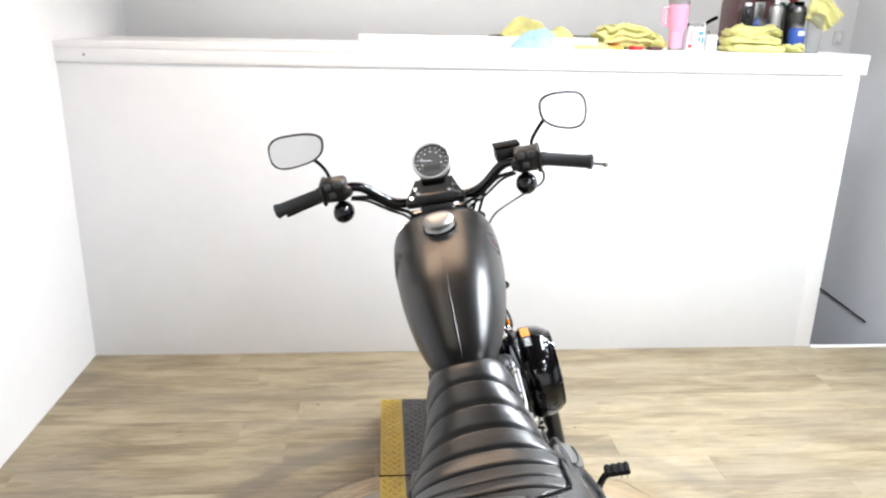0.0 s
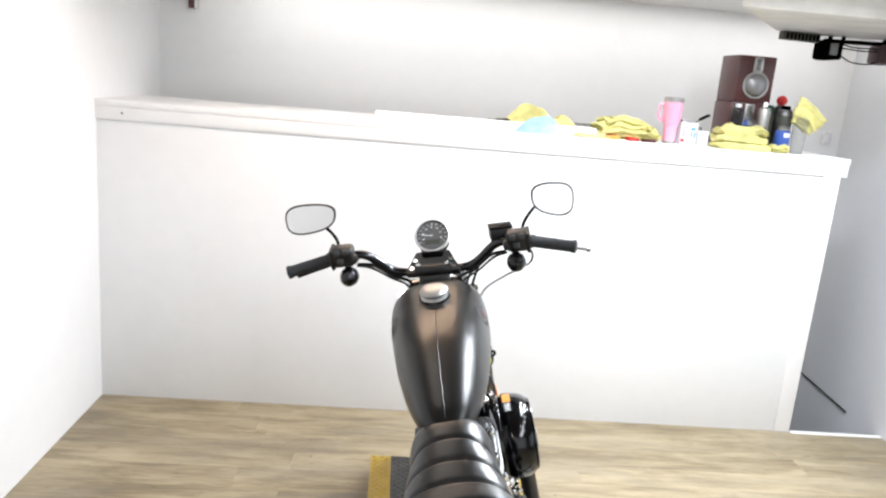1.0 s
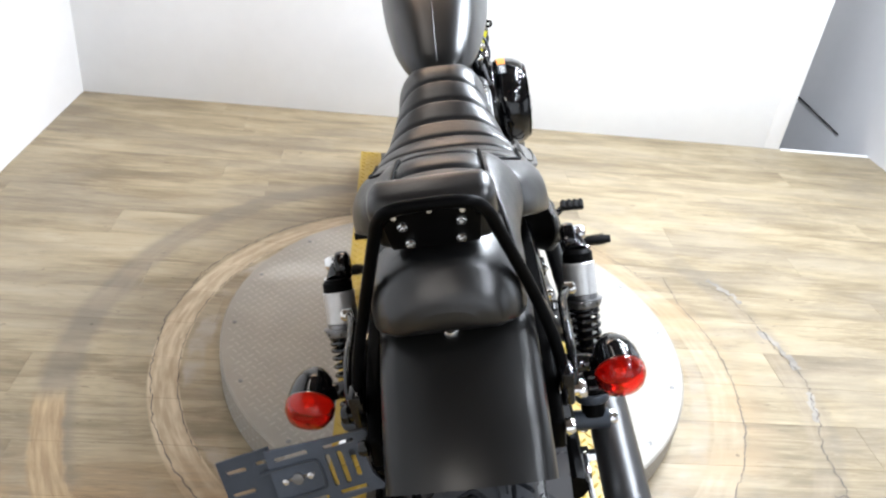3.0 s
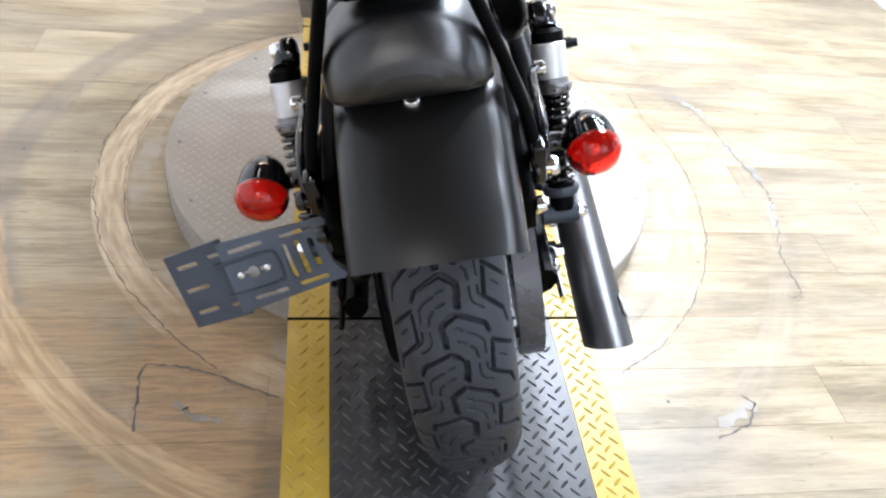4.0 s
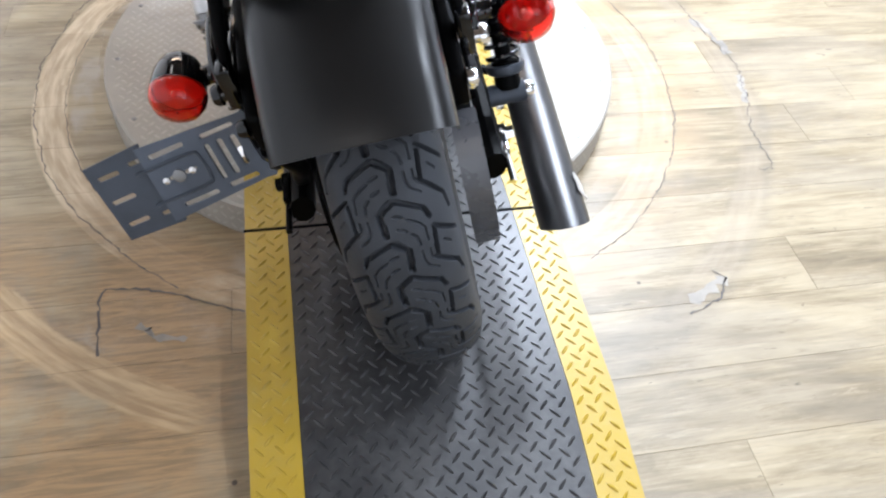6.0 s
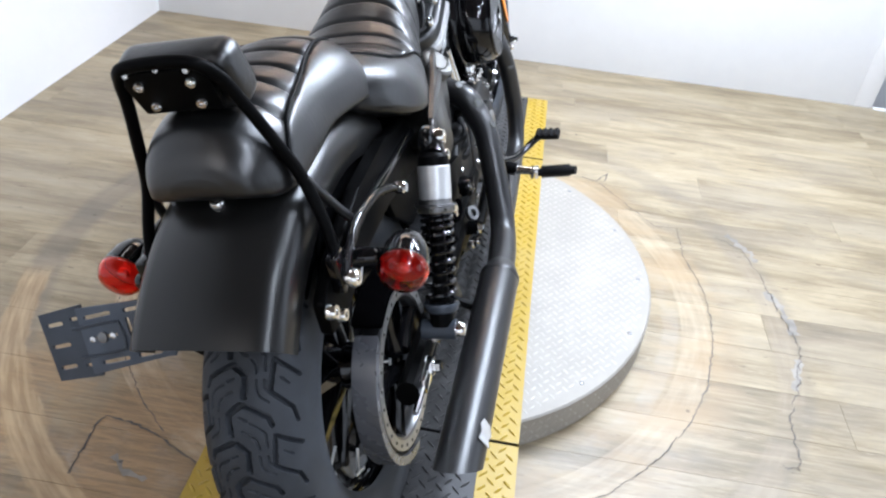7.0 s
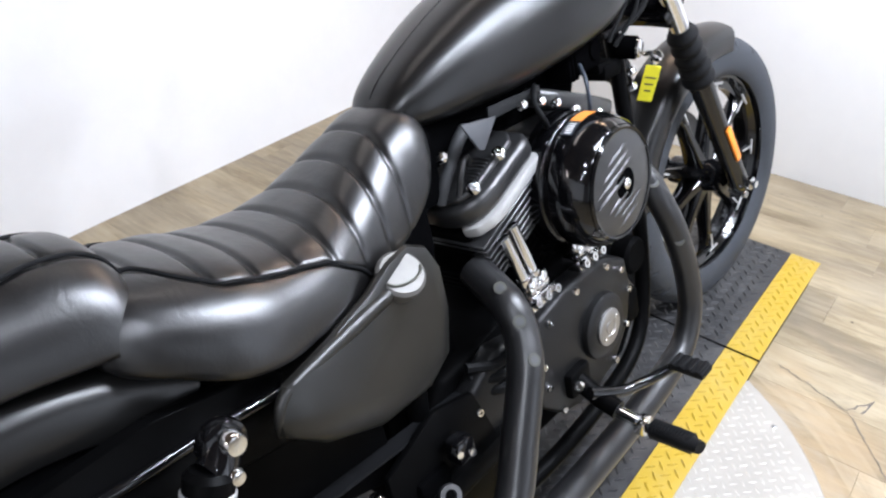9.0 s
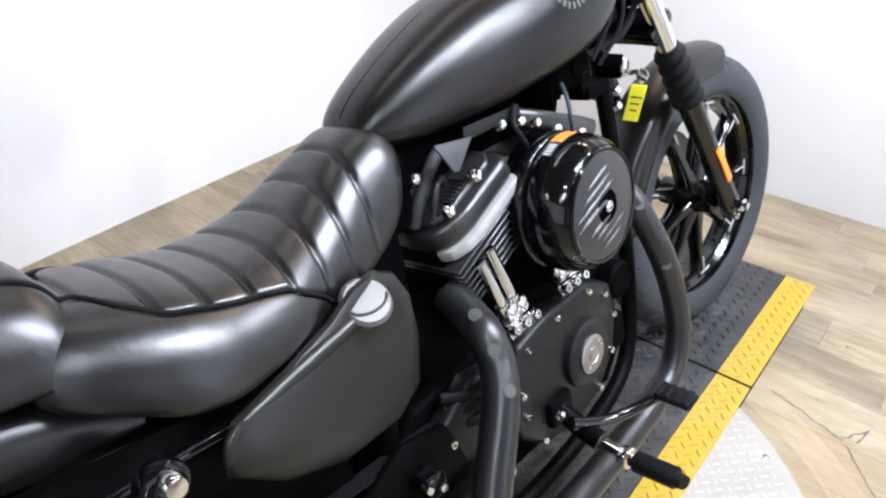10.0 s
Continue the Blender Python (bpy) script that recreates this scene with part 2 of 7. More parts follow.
def cloth(name, color):
    n = Nodes(name)
    at = n.local()
    k = n.ramp(n.noise(16, 5, at), 0.35, 0.68)
    n.set(Base_Color=n.mix(k, rgb(*[c * 0.72 for c in color]), rgb(*color)), Roughness=0.95)
    n.bump(n.noise(420, 3, at), 0.5, 0.002)
    return n.mat


def lens_plastic(name, color, amount, rough=0.06):
    n = Nodes(name)
    at = n.local()
    n.set(Base_Color=rgb(*color), Roughness=rough, Transmission_Weight=amount, IOR=1.46)
    n.bump(n.noise(90, 1, n.stretched(at, 1, 0.3, 1)), 0.04, 0.001)
    return n.mat


WALL = wall_paint("white_wall", (0.83, 0.835, 0.84))
CEILING = wall_paint("ceiling_paint", (0.76, 0.75, 0.73))
TRIM = wall_paint("trim_paint", (0.86, 0.86, 0.86))
FLOOR = floor_wood()
BASE = surface("floor_base", (0.17, 0.135, 0.085), 0.8, 0, 0.3, 12)
CARPET = surface("dark_floor", (0.085, 0.076, 0.068), 0.75, 0, 0.3, 40, 0.5)
PLATE = plate_metal()
PLATE_LUG = surface("lug_metal", (0.35, 0.328, 0.290), 0.42, 0.2, 0.12, 60)
MAT_BLACK = mat_rubber("mat_black", (0.020, 0.020, 0.021), (0.11, 0.108, 0.105), 0.48)
MAT_YELLOW = mat_rubber("mat_yellow", (0.375, 0.252, 0.016), (0.36, 0.265, 0.070), 0.6)
DENIM = surface("satin_black_paint", (0.0040, 0.0039, 0.0038), 0.30, 0.0, 0.12, 20, 0.02, 900, rough_spread=0.05, spec=0.45)
SATIN = surface("satin_black_metal", (0.0016, 0.0016, 0.0017), 0.40, 0.0, 0.25, 35, 0.03, 500, spec=0.04)
CAST = surface("black_casting", (0.0016, 0.0016, 0.0017), 0.58, 0.0, 0.3, 45, 0.12, 600, spec=0.02)
GLOSS = surface("gloss_black", (0.0022, 0.0022, 0.0026), 0.08, 0.0, 0.2, 30, 0.0, 400, spec=0.5)
PIPE = surface("pipe_black", (0.010, 0.010, 0.0105), 0.34, 0.0, 0.25, 30, 0.03, 700, spec=0.55)
PLASTIC = surface("black_plastic", (0.0016, 0.0016, 0.0018), 0.68, 0.0, 0.2, 60, 0.1, 800, spec=0.0)
RUBBER = surface("black_rubber", (0.006, 0.0062, 0.0068), 0.58, 0.0, 0.25, 70, 0.3, 900, spec=0.12)
TYRE = surface("tyre_rubber", (0.032, 0.0355, 0.042), 0.62, 0.0, 0.25, 40, 0.25, 900, spec=0.3)
LEATHER = leather("black_vinyl", (0.0020, 0.0020, 0.0022))
CHROME = surface("chrome", (0.80, 0.80, 0.80), 0.08, 1.0, 0.05, 40)
BRUSHED = surface("brushed_aluminium", (0.42, 0.415, 0.405), 0.42, 1.0, 0.1, 80, 0.1, 700)
WHITE_METAL = surface("machined_alloy", (0.58, 0.58, 0.58), 0.36, 0.6, 0.1, 60)
FILLER = surface("filler_alloy", (0.15, 0.146, 0.138), 0.55, 0.75, 0.2, 60, 0.1, 500)
COVER_BLACK = surface("side_cover_paint", (0.010, 0.0097, 0.0085), 0.34, 0.0, 0.12, 20, 0.02, 900, rough_spread=0.05, spec=0.40)
COVER = surface("rocker_cover_paint", (0.012, 0.012, 0.0125), 0.36, 0.0, 0.2, 40, 0.03, 600, spec=0.75)
CASE = surface("gearcase_paint", (0.006, 0.006, 0.0062), 0.40, 0.0, 0.2, 40, 0.05, 600, spec=0.28)
BAND = surface("dull_alloy", (0.40, 0.395, 0.385), 0.45, 0.25, 0.12, 60)
HOUSING = surface("satin_control_black", (0.010, 0.010, 0.0105), 0.36, 0.0, 0.2, 50, 0.08, 700, spec=0.5)
GUARD = surface("grey_guard", (0.055, 0.056, 0.062), 0.26, 0, 0.2, 30, spec=1.0)
STEEL = surface("dark_steel", (0.22, 0.22, 0.225), 0.35, 1.0, 0.2, 60)
LIGHT_BRACKET = surface("blue_grey_paint", (0.060, 0.072, 0.094), 0.38, 0.2, 0.15, 50, 0.1, 700)
TANK_RED = surface("dull_red_print", (0.12, 0.026, 0.024), 0.5)
TANK_GREY = surface("faded_grey_print", (0.11, 0.113, 0.117), 0.5)
FLAP = surface("grey_rubber", (0.035, 0.037, 0.042), 0.5, 0, 0.2, 60)
BRACKET = surface("grey_bracket_paint", (0.040, 0.048, 0.062), 0.42, 0.3, 0.2, 50, 0.1, 700)
MIRROR = surface("mirror_glass", (0.93, 0.92, 0.91), 0.015, 1.0, 0.02, 10)
RED = lens_plastic("red_lens", (1.0, 0.11, 0.065), 1.0, 0.05)
AMBER = lens_plastic("amber_lens", (0.95, 0.30, 0.03), 0.2, 0.18)
CLEAR = lens_plastic("clear_plastic", (0.93, 0.94, 0.94), 0.95, 0.06)
REFLECTOR = surface("bulb_orange", (1.0, 0.78, 0.58), 0.38, 0.5, 0.1, 40)
CRACK = surface("crack_dirt", (0.105, 0.092, 0.082), 0.8, 0, 0.4, 60)
GRIP = surface("grip_rubber", (0.030, 0.031, 0.033), 0.6, 0, 0.2, 70, 0.3, 900, spec=0.3)
BUTTON = surface("grey_button", (0.045, 0.046, 0.048), 0.45, 0, 0.2, 60)
GLUE = surface("bare_glue", (0.235, 0.215, 0.185), 0.7, 0, 0.35, 26, 0.3, 300)
TAG = surface("yellow_tag", (0.78, 0.72, 0.02), 0.5, 0, 0.1, 60)
INK = surface("dark_ink", (0.05, 0.05, 0.04), 0.7)
DIAL = surface("dial_face", (0.09, 0.09, 0.09), 0.4, 0, 0.1, 60)
WHITE = surface("white_print", (0.75, 0.75, 0.74), 0.5)
ORANGE = surface("orange_print", (0.80, 0.28, 0.05), 0.45)


# ---- mesh helpers ----
def finish(name, me, material, smooth=40):
    me.polygons.foreach_set("use_smooth", [True] * len(me.polygons))
    me.set_sharp_from_angle(angle=radians(smooth))
    if material is not None:
        me.materials.append(material)
    return me


def to_mesh(name, bm, material, smooth=40):
    bmesh.ops.recalc_face_normals(bm, faces=bm.faces)
    me = bpy.data.meshes.new(name)
    bm.to_mesh(me)
    bm.free()
    return finish(name, me, material, smooth)


def part(name, bm, material, parent, label="", smooth=40):
    """Links a bmesh as one mesh object under a thing or a part."""
    ob = new(name, to_mesh(name, bm, material, smooth))
    ob.parent = parent
    if label:
        ob["label"] = label
    return ob


def empty(name, m=None):
    ob = new(name)
    if m is not None:
        ob.matrix_world = m
    return ob


def moved(bm, m):
    bmesh.ops.transform(bm, matrix=m, verts=bm.verts)
    return bm


def joined(*bms):
    """All of the bmeshes in the first one."""
    first = bms[0]
    for bm in bms[1:]:
        me = bpy.data.meshes.new("tmp")
        bm.to_mesh(me)
        bm.free()
        first.from_mesh(me)
        bpy.data.meshes.remove(me)
    return first


def rbox(size, at=(0, 0, 0), bevel=0.004, m=None, segs=2):
    """A box with rounded edges."""
    bm = bmesh.new()
    bmesh.ops.create_cube(bm, size=1)
    bmesh.ops.transform(bm, matrix=Matrix.Diagonal((*size, 1)), verts=bm.verts)
    if bevel:
        bmesh.ops.bevel(bm, geom=bm.edges[:], offset=bevel, segments=segs, affect="EDGES", profile=0.5)
    bmesh.ops.transform(bm, matrix=Matrix.Translation(at) @ (m or Matrix()), verts=bm.verts)
    return bm


def loft(rings, caps=True, closed=False):
    """Skins rings of equal length."""
    bm = bmesh.new()
    vs = [[bm.verts.new(p) for p in ring] for ring in rings]
    k = len(vs[0])
    pairs = list(zip(vs, vs[1:])) + ([(vs[-1], vs[0])] if closed else [])
    for a, b in pairs:
        for i in range(k):
            bm.faces.new((a[i], a[(i + 1) % k], b[(i + 1) % k], b[i]))
    if caps and not closed:
        bm.faces.new(vs[0][::-1])
        bm.faces.new(vs[-1])
    return bm


def smooth_path(points, steps=8):
    """Catmull-Rom through the points."""
    p = [Vector(q) for q in points]
    p = [2 * p[0] - p[1]] + p + [2 * p[-1] - p[-2]]
    out = []
    for i in range(1, len(p) - 2):
        for s in range(steps):
            t = s / steps
            a, b, c, d = p[i - 1], p[i], p[i + 1], p[i + 2]
            out.append(0.5 * ((2 * b) + (c - a) * t + (2 * a - 5 * b + 4 * c - d) * t * t + (3 * b - a - 3 * c + d) * t ** 3))
    out.append(p[-2])
    return out


def tube(points, radius, n=14, steps=8, flat=1.0, caps=True):
    """A round bar along a smooth path; radius may be one number or one for each end and point."""
    path = smooth_path(points, steps) if steps > 1 else [Vector(q) for q in points]
    if isinstance(radius, (list, tuple)):
        xs = np.linspace(0, 1, len(radius))
        radii = np.interp(np.linspace(0, 1, len(path)), xs, radius)
    else:
        radii = [radius] * len(path)
    rings, side = [], None
    for i, p in enumerate(path):
        t = (path[min(i + 1, len(path) - 1)] - path[max(i - 1, 0)]).normalized()
        if side is None:
            side = t.cross(Vector((0.31, 0.17, 0.93))).normalized()
        side = (side - t * side.dot(t)).normalized()
        up = t.cross(side)
        rings.append([p + (side * math.cos(a) + up * math.sin(a) * flat) * float(radii[i]) for a in np.linspace(0, 2 * math.pi, n, endpoint=False)])
    return loft(rings, caps)


def axis_matrix(at, axis):
    """A pose whose z axis is the given axis."""
    return Matrix.Translation(at) @ Vector(axis).normalized().to_track_quat("Z", "Y").to_matrix().to_4x4()


def lathe(profile, at=(0, 0, 0), axis=(0, 0, 1), n=32, closed=False):
    """Turns a profile of (radius, height) round an axis."""
    angles = np.linspace(0, 2 * math.pi, n, endpoint=False)
    rings = [[Vector((r * math.cos(a), r * math.sin(a), h)) for a in angles] for r, h in profile]
    return moved(loft(rings, caps=not closed, closed=closed), axis_matrix(at, axis))


def slab(points, axis, low, high, bevel=0.004, segs=2):
    """A flat outline thickened along an axis; the outline's pairs are the other two axes in order."""
    i = "xyz".index(axis)

    def place(p, h):
        q = list(p)
        q.insert(i, h)
        return Vector(q)

    bm = bmesh.new()
    a = [bm.verts.new(place(p, low)) for p in points]
    b = [bm.verts.new(place(p, high)) for p in points]
    bm.faces.new(a[::-1])
    bm.faces.new(b)
    for k in range(len(points)):
        j = (k + 1) % len(points)
        bm.faces.new((a[k], a[j], b[j], b[k]))
    if bevel:
        bmesh.ops.bevel(bm, geom=bm.edges[:], offset=bevel, segments=segs, affect="EDGES", profile=0.5, clamp_overlap=True)
    return bm


def bolt(at, axis, r=0.007, h=0.006):
    """A domed socket screw."""
    return lathe([(r, 0), (r, h * 0.6), (r * 0.8, h), (r * 0.45, h), (r * 0.4, h * 0.55), (0.0005, h * 0.55)], at, axis, 12)


def raw_mesh(name, verts, faces, material, smooth=40):
    me = bpy.data.meshes.new(name)
    me.from_pydata(verts, [], faces)
    me.update()
    return finish(name, me, material, smooth)


def lugs(places, length, width, height):
    """Raised lens-shaped lugs of tread plate: rows of (origin, along, across, up)."""
    shape = [(-0.5, 0, 0), (-0.25, -0.42, 0), (0.25, -0.42, 0), (0.5, 0, 0), (0.25, 0.42, 0), (-0.25, 0.42, 0), (-0.25, 0, 1), (0.25, 0, 1)]
    quads = [(0, 1, 6), (1, 2, 7, 6), (2, 3, 7), (3, 4, 7), (4, 5, 6, 7), (5, 0, 6)]
    verts, faces = [], []
    for origin, along, across, up in places:
        k = len(verts)
        for a, b, c in shape:
            verts.append(tuple(origin + along * (a * length) + across * (b * width) + up * (c * height)))
        faces += [tuple(k + i for i in q) for q in quads]
    return verts, faces


# ---- the room ----
def structure(name, bm, material, label, category):
    return tagged(new(name, to_mesh(name, bm, material, 30)), label, category, kind="structure")


CEIL = 2.62
# grey of the unseen east wall, set to limit the light it bounces
BOUNCE_WALL = wall_paint("bounce_wall", (0.42, 0.42, 0.42))
BACK_Y = 2.60
structure("wall_west", slab([(-4.6, -0.1), (2.9, -0.1), (2.9, CEIL), (-4.6, CEIL)], "x", -1.76, -1.615, 0), WALL,
          "smooth white painted wall beside the platform", "wall")
structure("wall_back", slab([(-1.9, -1.4), (2.6, -1.4), (2.6, CEIL), (-1.9, CEIL)], "y", BACK_Y, BACK_Y + 0.12, 0), WALL,
          "white back wall behind the long counter", "wall")
GREY_WALL = wall_paint("grey_wall", (0.66, 0.665, 0.685))
passage = structure("wall_passage", slab([(0.9, -1.4), (2.62, -1.4), (2.62, CEIL), (0.9, CEIL)], "x", 2.28, 2.40, 0), GREY_WALL,
          "pale grey wall along the stairwell beside the counter", "wall")
structure("wall_return", slab([(2.28, -0.1), (4.6, -0.1), (4.6, CEIL), (2.28, CEIL)], "y", 0.78, 0.9, 0), GREY_WALL,
          "plain pale wall closing the room", "wall")
# unseen walls added to close the room; their greys control bounce and reflections
structure("wall_east", slab([(-4.6, -0.1), (0.9, -0.1), (0.9, CEIL), (-4.6, CEIL)], "x", 4.5, 4.6, 0), BOUNCE_WALL, "unseen grey wall closing the room, toned to limit bounced light", "wall")
structure("wall_south", slab([(-1.9, -0.1), (4.6, -0.1), (4.6, CEIL), (-1.9, CEIL)], "y", -4.6, -4.5, 0), wall_paint("south_wall", (0.55, 0.55, 0.55)), "unseen grey wall closing the room, toned to limit bounced light", "wall")
structure("ceiling", slab([(-1.9, -4.6), (4.6, -4.6), (4.6, 2.75), (-1.9, 2.75)], "z", CEIL, CEIL + 0.1, 0), surface("ceiling_boards", (0.12, 0.092, 0.07), 0.7, 0, 0.3, 8), "plain dark ceiling closing the room", "ceiling")
structure("ceiling_soffit", slab([(-1.9, 1.25), (2.4, 1.25), (2.4, 2.72), (-1.9, 2.72)], "z", 2.10, 2.2, 0.004), CEILING, "low white ceiling over the counter", "ceiling")
structure("dark_floor", slab([(-1.9, 1.76), (4.6, 1.76), (4.6, 2.75), (-1.9, 2.75)], "z", -1.5, -1.4, 0), CARPET,
          "dark brown floor at the foot of the stairwell beside the counter", "floor")
structure("wall_stairwell", slab([(-1.9, -1.4), (4.6, -1.4), (4.6, -0.1), (-1.9, -0.1)], "y", 1.64, 1.76, 0), GREY_WALL, "grey stairwell wall below the plank floor", "wall")
structure("threshold_strip", slab([(1.80, 1.715), (2.28, 1.715), (2.28, 1.740), (1.80, 1.740)], "z", -0.01, 0.005, 0.002), TRIM,
          "thin pale strip along the edge of the plank floor", "threshold")
part("cord", tube([(2.274, 2.575, 0.035), (2.274, 2.30, 0.018), (2.274, 2.02, 0.0)], 0.0040, 8, 3), PLASTIC, passage, "thin black cord along the stairwell wall")

# the counter: a half-height wall with a capped ledge
TURN_C = pose(0, 1.735, 0)


def counter_piece(name, bm, material, label, category):
    return structure(name, moved(bm, TURN_C), material, label, category)


COUNTER_Z = 1.392
counter_piece("counter_wall", slab([(-1.72, 0.0), (1.785, 0.0), (1.785, 0.13), (-1.72, 0.13)], "z", -0.1, COUNTER_Z - 0.03, 0.002), WALL,
              "white painted half-height wall carrying the counter", "wall")
counter_piece("counter_ledge", slab([(-1.72, -0.012), (1.822, -0.012), (1.822, 0.62), (-1.72, 0.62)], "z", COUNTER_Z - 0.03, COUNTER_Z, 0.003), TRIM,
              "white painted counter top with a deep front edge", "counter")
counter_piece("counter_fascia", slab([(-1.72, -0.010), (1.820, -0.010), (1.820, 0.0), (-1.72, 0.0)], "z", COUNTER_Z - 0.085, COUNTER_Z - 0.03, 0.003), TRIM,
              "white trim board under the counter's front edge", "trim")
counter_piece("counter_end_trim", slab([(1.712, -0.006), (1.793, -0.006), (1.793, 0.0), (1.712, 0.0)], "z", 0.0, COUNTER_Z - 0.085, 0.002), TRIM,
              "white corner board at the counter's open end", "trim")
counter_piece("counter_nail", lathe([(0.005, 0), (0.005, 0.002), (0.001, 0.003)], (-1.50, -0.01, COUNTER_Z - 0.055), (0, -1, 0), 10), STEEL,
              "small dark nail head in the trim", "nail")
counter_piece("ledge_strip", slab([(-0.40, 0.05), (0.62, 0.05), (0.62, 0.075), (-0.40, 0.075)], "z", COUNTER_Z, COUNTER_Z + 0.045, 0.003), TRIM,
              "loose white board standing on the counter", "board")

# floor base; the planks are laid at the end of the file
floor_ob = structure("floor", slab([(-1.9, -4.6), (4.6, -4.6), (4.6, 1.76), (-1.9, 1.76)], "z", -0.1, -0.004, 0), BASE,
                     "worn weathered-oak vinyl plank floor with scraped rings", "floor")

# ---- the rotating platform ----
DISC_R, DISC_Z = 0.634, 0.088
MAT_Z = 0.092


def lug_lattice(step, reach):
    """Places and directions of tread lugs: a lattice turned by 45 degrees, lugs crossing by turns."""
    d = math.sqrt(0.5)
    n = int(reach * 1.5 / step) + 1
    for a in range(-n, n + 1):
        for b in range(-n, n + 1):
            yield (a - b) * d * step, (a + b) * d * step, Vector((d, d, 0)) if (a + b) % 2 else Vector((-d, d, 0))


def turntable():
    thing = tagged(empty("turntable", pose(0, 0, 0)), "round aluminium tread-plate turntable set on the plank floor", "turntable")
    part("deck", lathe([(DISC_R - 0.003, 0.0), (DISC_R, 0.003), (DISC_R, DISC_Z - 0.004), (DISC_R - 0.004, DISC_Z), (0.001, DISC_Z)], n=128), PLATE, thing)
    places, step = [], 0.0205
    up = Vector((0, 0, 1))
    for x, y, along in lug_lattice(step, DISC_R):
        if abs(x) > 0.315 and math.hypot(x, y) < DISC_R - 0.02:
            places.append((Vector((x, y, DISC_Z)), along, up.cross(along), up))
    around = int(2 * math.pi * DISC_R / step)
    for i in range(around):
        t = 2 * math.pi * i / around
        out = Vector((math.cos(t), math.sin(t), 0))
        round_ = Vector((-math.sin(t), math.cos(t), 0))
        for j in range(3):
            s = 1 if (i + j) % 2 else -1
            along = (round_ + s * up).normalized()
            places.append((out * DISC_R + up * (0.018 + 0.024 * j), along, out.cross(along), out))
    verts, faces = lugs(places, 0.0200, 0.0066, 0.0013)
    ob = new("tread_lug", raw_mesh("tread_lug", verts, faces, PLATE_LUG, 60))
    ob.parent = thing
    ob["kind"] = "stuff"
    for k in range(16):
        t = radians(2.5 + 22.5 * k)
        x, y = 0.602 * math.cos(t), 0.602 * math.sin(t)
        if abs(x) > 0.33:
            part("screw", lathe([(0.006, 0), (0.006, 0.001), (0.004, 0.0022), (0.0005, 0.0022)], (x, y, DISC_Z), n=10), STEEL, thing)
    return thing


turntable()


def mat_height(y):
    """The matting's top along its length: level on the platform, falling to the floor at both ends."""
    return float(np.interp(y, (-1.95, -1.60, -1.30, -1.045, -0.62, 0.62, 1.02, 1.14), (0.006, 0.009, 0.034, 0.084, MAT_Z, MAT_Z, 0.088, 0.084)))


def ramp_section(name, y0, y1, label):
    """A length of ramp board with black lugged matting and two yellow edges."""
    thing = tagged(empty(name, pose(0, 0, 0)), label, "ramp mat", "ramp mats under the motorcycle")
    ys = [y0] + [y for y in (-1.60, -1.30, -1.045, 1.02) if y0 < y < y1] + [y1]

    def strip(x0, x1, lift, thick, round_=0.0):
        bm = bmesh.new()
        rows = []
        for y in ys:
            z = mat_height(y) + lift
            rows.append([bm.verts.new((x0, y, z)), bm.verts.new((x1, y, z)), bm.verts.new((x1, y, max(z - thick, 0.001))), bm.verts.new((x0, y, max(z - thick, 0.001)))])
        for a, b in zip(rows, rows[1:]):
            for i in range(4):
                bm.faces.new((a[i], a[(i + 1) % 4], b[(i + 1) % 4], b[i]))
        bm.faces.new(rows[0][::-1])
        bm.faces.new(rows[-1])
        return bm

    on_disc = abs(y0) < 0.63 and abs(y1) < 0.63
    part("board", strip(-0.300, 0.300, -0.004, 0.004 if on_disc else 0.2), SATIN if not on_disc else RUBBER, thing, "dark board under the matting")
    part("matting", strip(-0.2275, 0.2325, 0.0, 0.0038), MAT_BLACK, thing, "black rubber matting with raised diamonds")
    for s in (-1, 1):
        lo, hi = (0.2335, 0.312) if s > 0 else (-0.310, -0.2285)
        part("edge_strip", strip(lo, hi, 0.0, 0.0038), MAT_YELLOW, thing, "yellow rubber edge strip with raised diamonds")
    groups = {"matting_lug": [], "edge_lug": []}
    for x, y, way in lug_lattice(0.0232, 2.0):
        if not (y0 + 0.006 < y < y1 - 0.006) or abs(x) > 0.302 or abs(abs(x) - 0.230) < 0.007:
            continue
        slope = (mat_height(y + 0.01) - mat_height(y - 0.01)) / 0.02
        up = Vector((0, -slope, 1)).normalized()
        along = Vector((way.x, way.y, slope * way.y)).normalized()
        groups["matting_lug" if abs(x) < 0.228 else "edge_lug"].append((Vector((x, y, mat_height(y))), along, up.cross(along), up))
    for key, places in groups.items():
        verts, faces = lugs(places, 0.0255, 0.0066, 0.0030)
        ob = new(key, raw_mesh(key, verts, faces, MAT_BLACK if key == "matting_lug" else MAT_YELLOW, 60))
        ob.parent = thing
        ob["kind"] = "stuff"
    return thing


ramp_section("ramp_mat", -0.617, 0.617, "black and yellow diamond matting across the turntable")
ramp_section("ramp_mat", 0.625, 1.13, "short black and yellow matted board under the front wheel")
ramp_section("ramp_mat", -1.95, -0.625, "black and yellow matted ramp sloping down behind the rear wheel")
for jy in (-0.621, 0.621):
    ob = tagged(new("joint_bar", to_mesh("joint_bar", tube([(-0.312, jy, MAT_Z - 0.002), (0.312, jy, MAT_Z - 0.002)], 0.0035, 10, 1), PLASTIC)),
                "thin dark steel bar in the joint between two mats", "joint bar", "joint bars of the ramp")


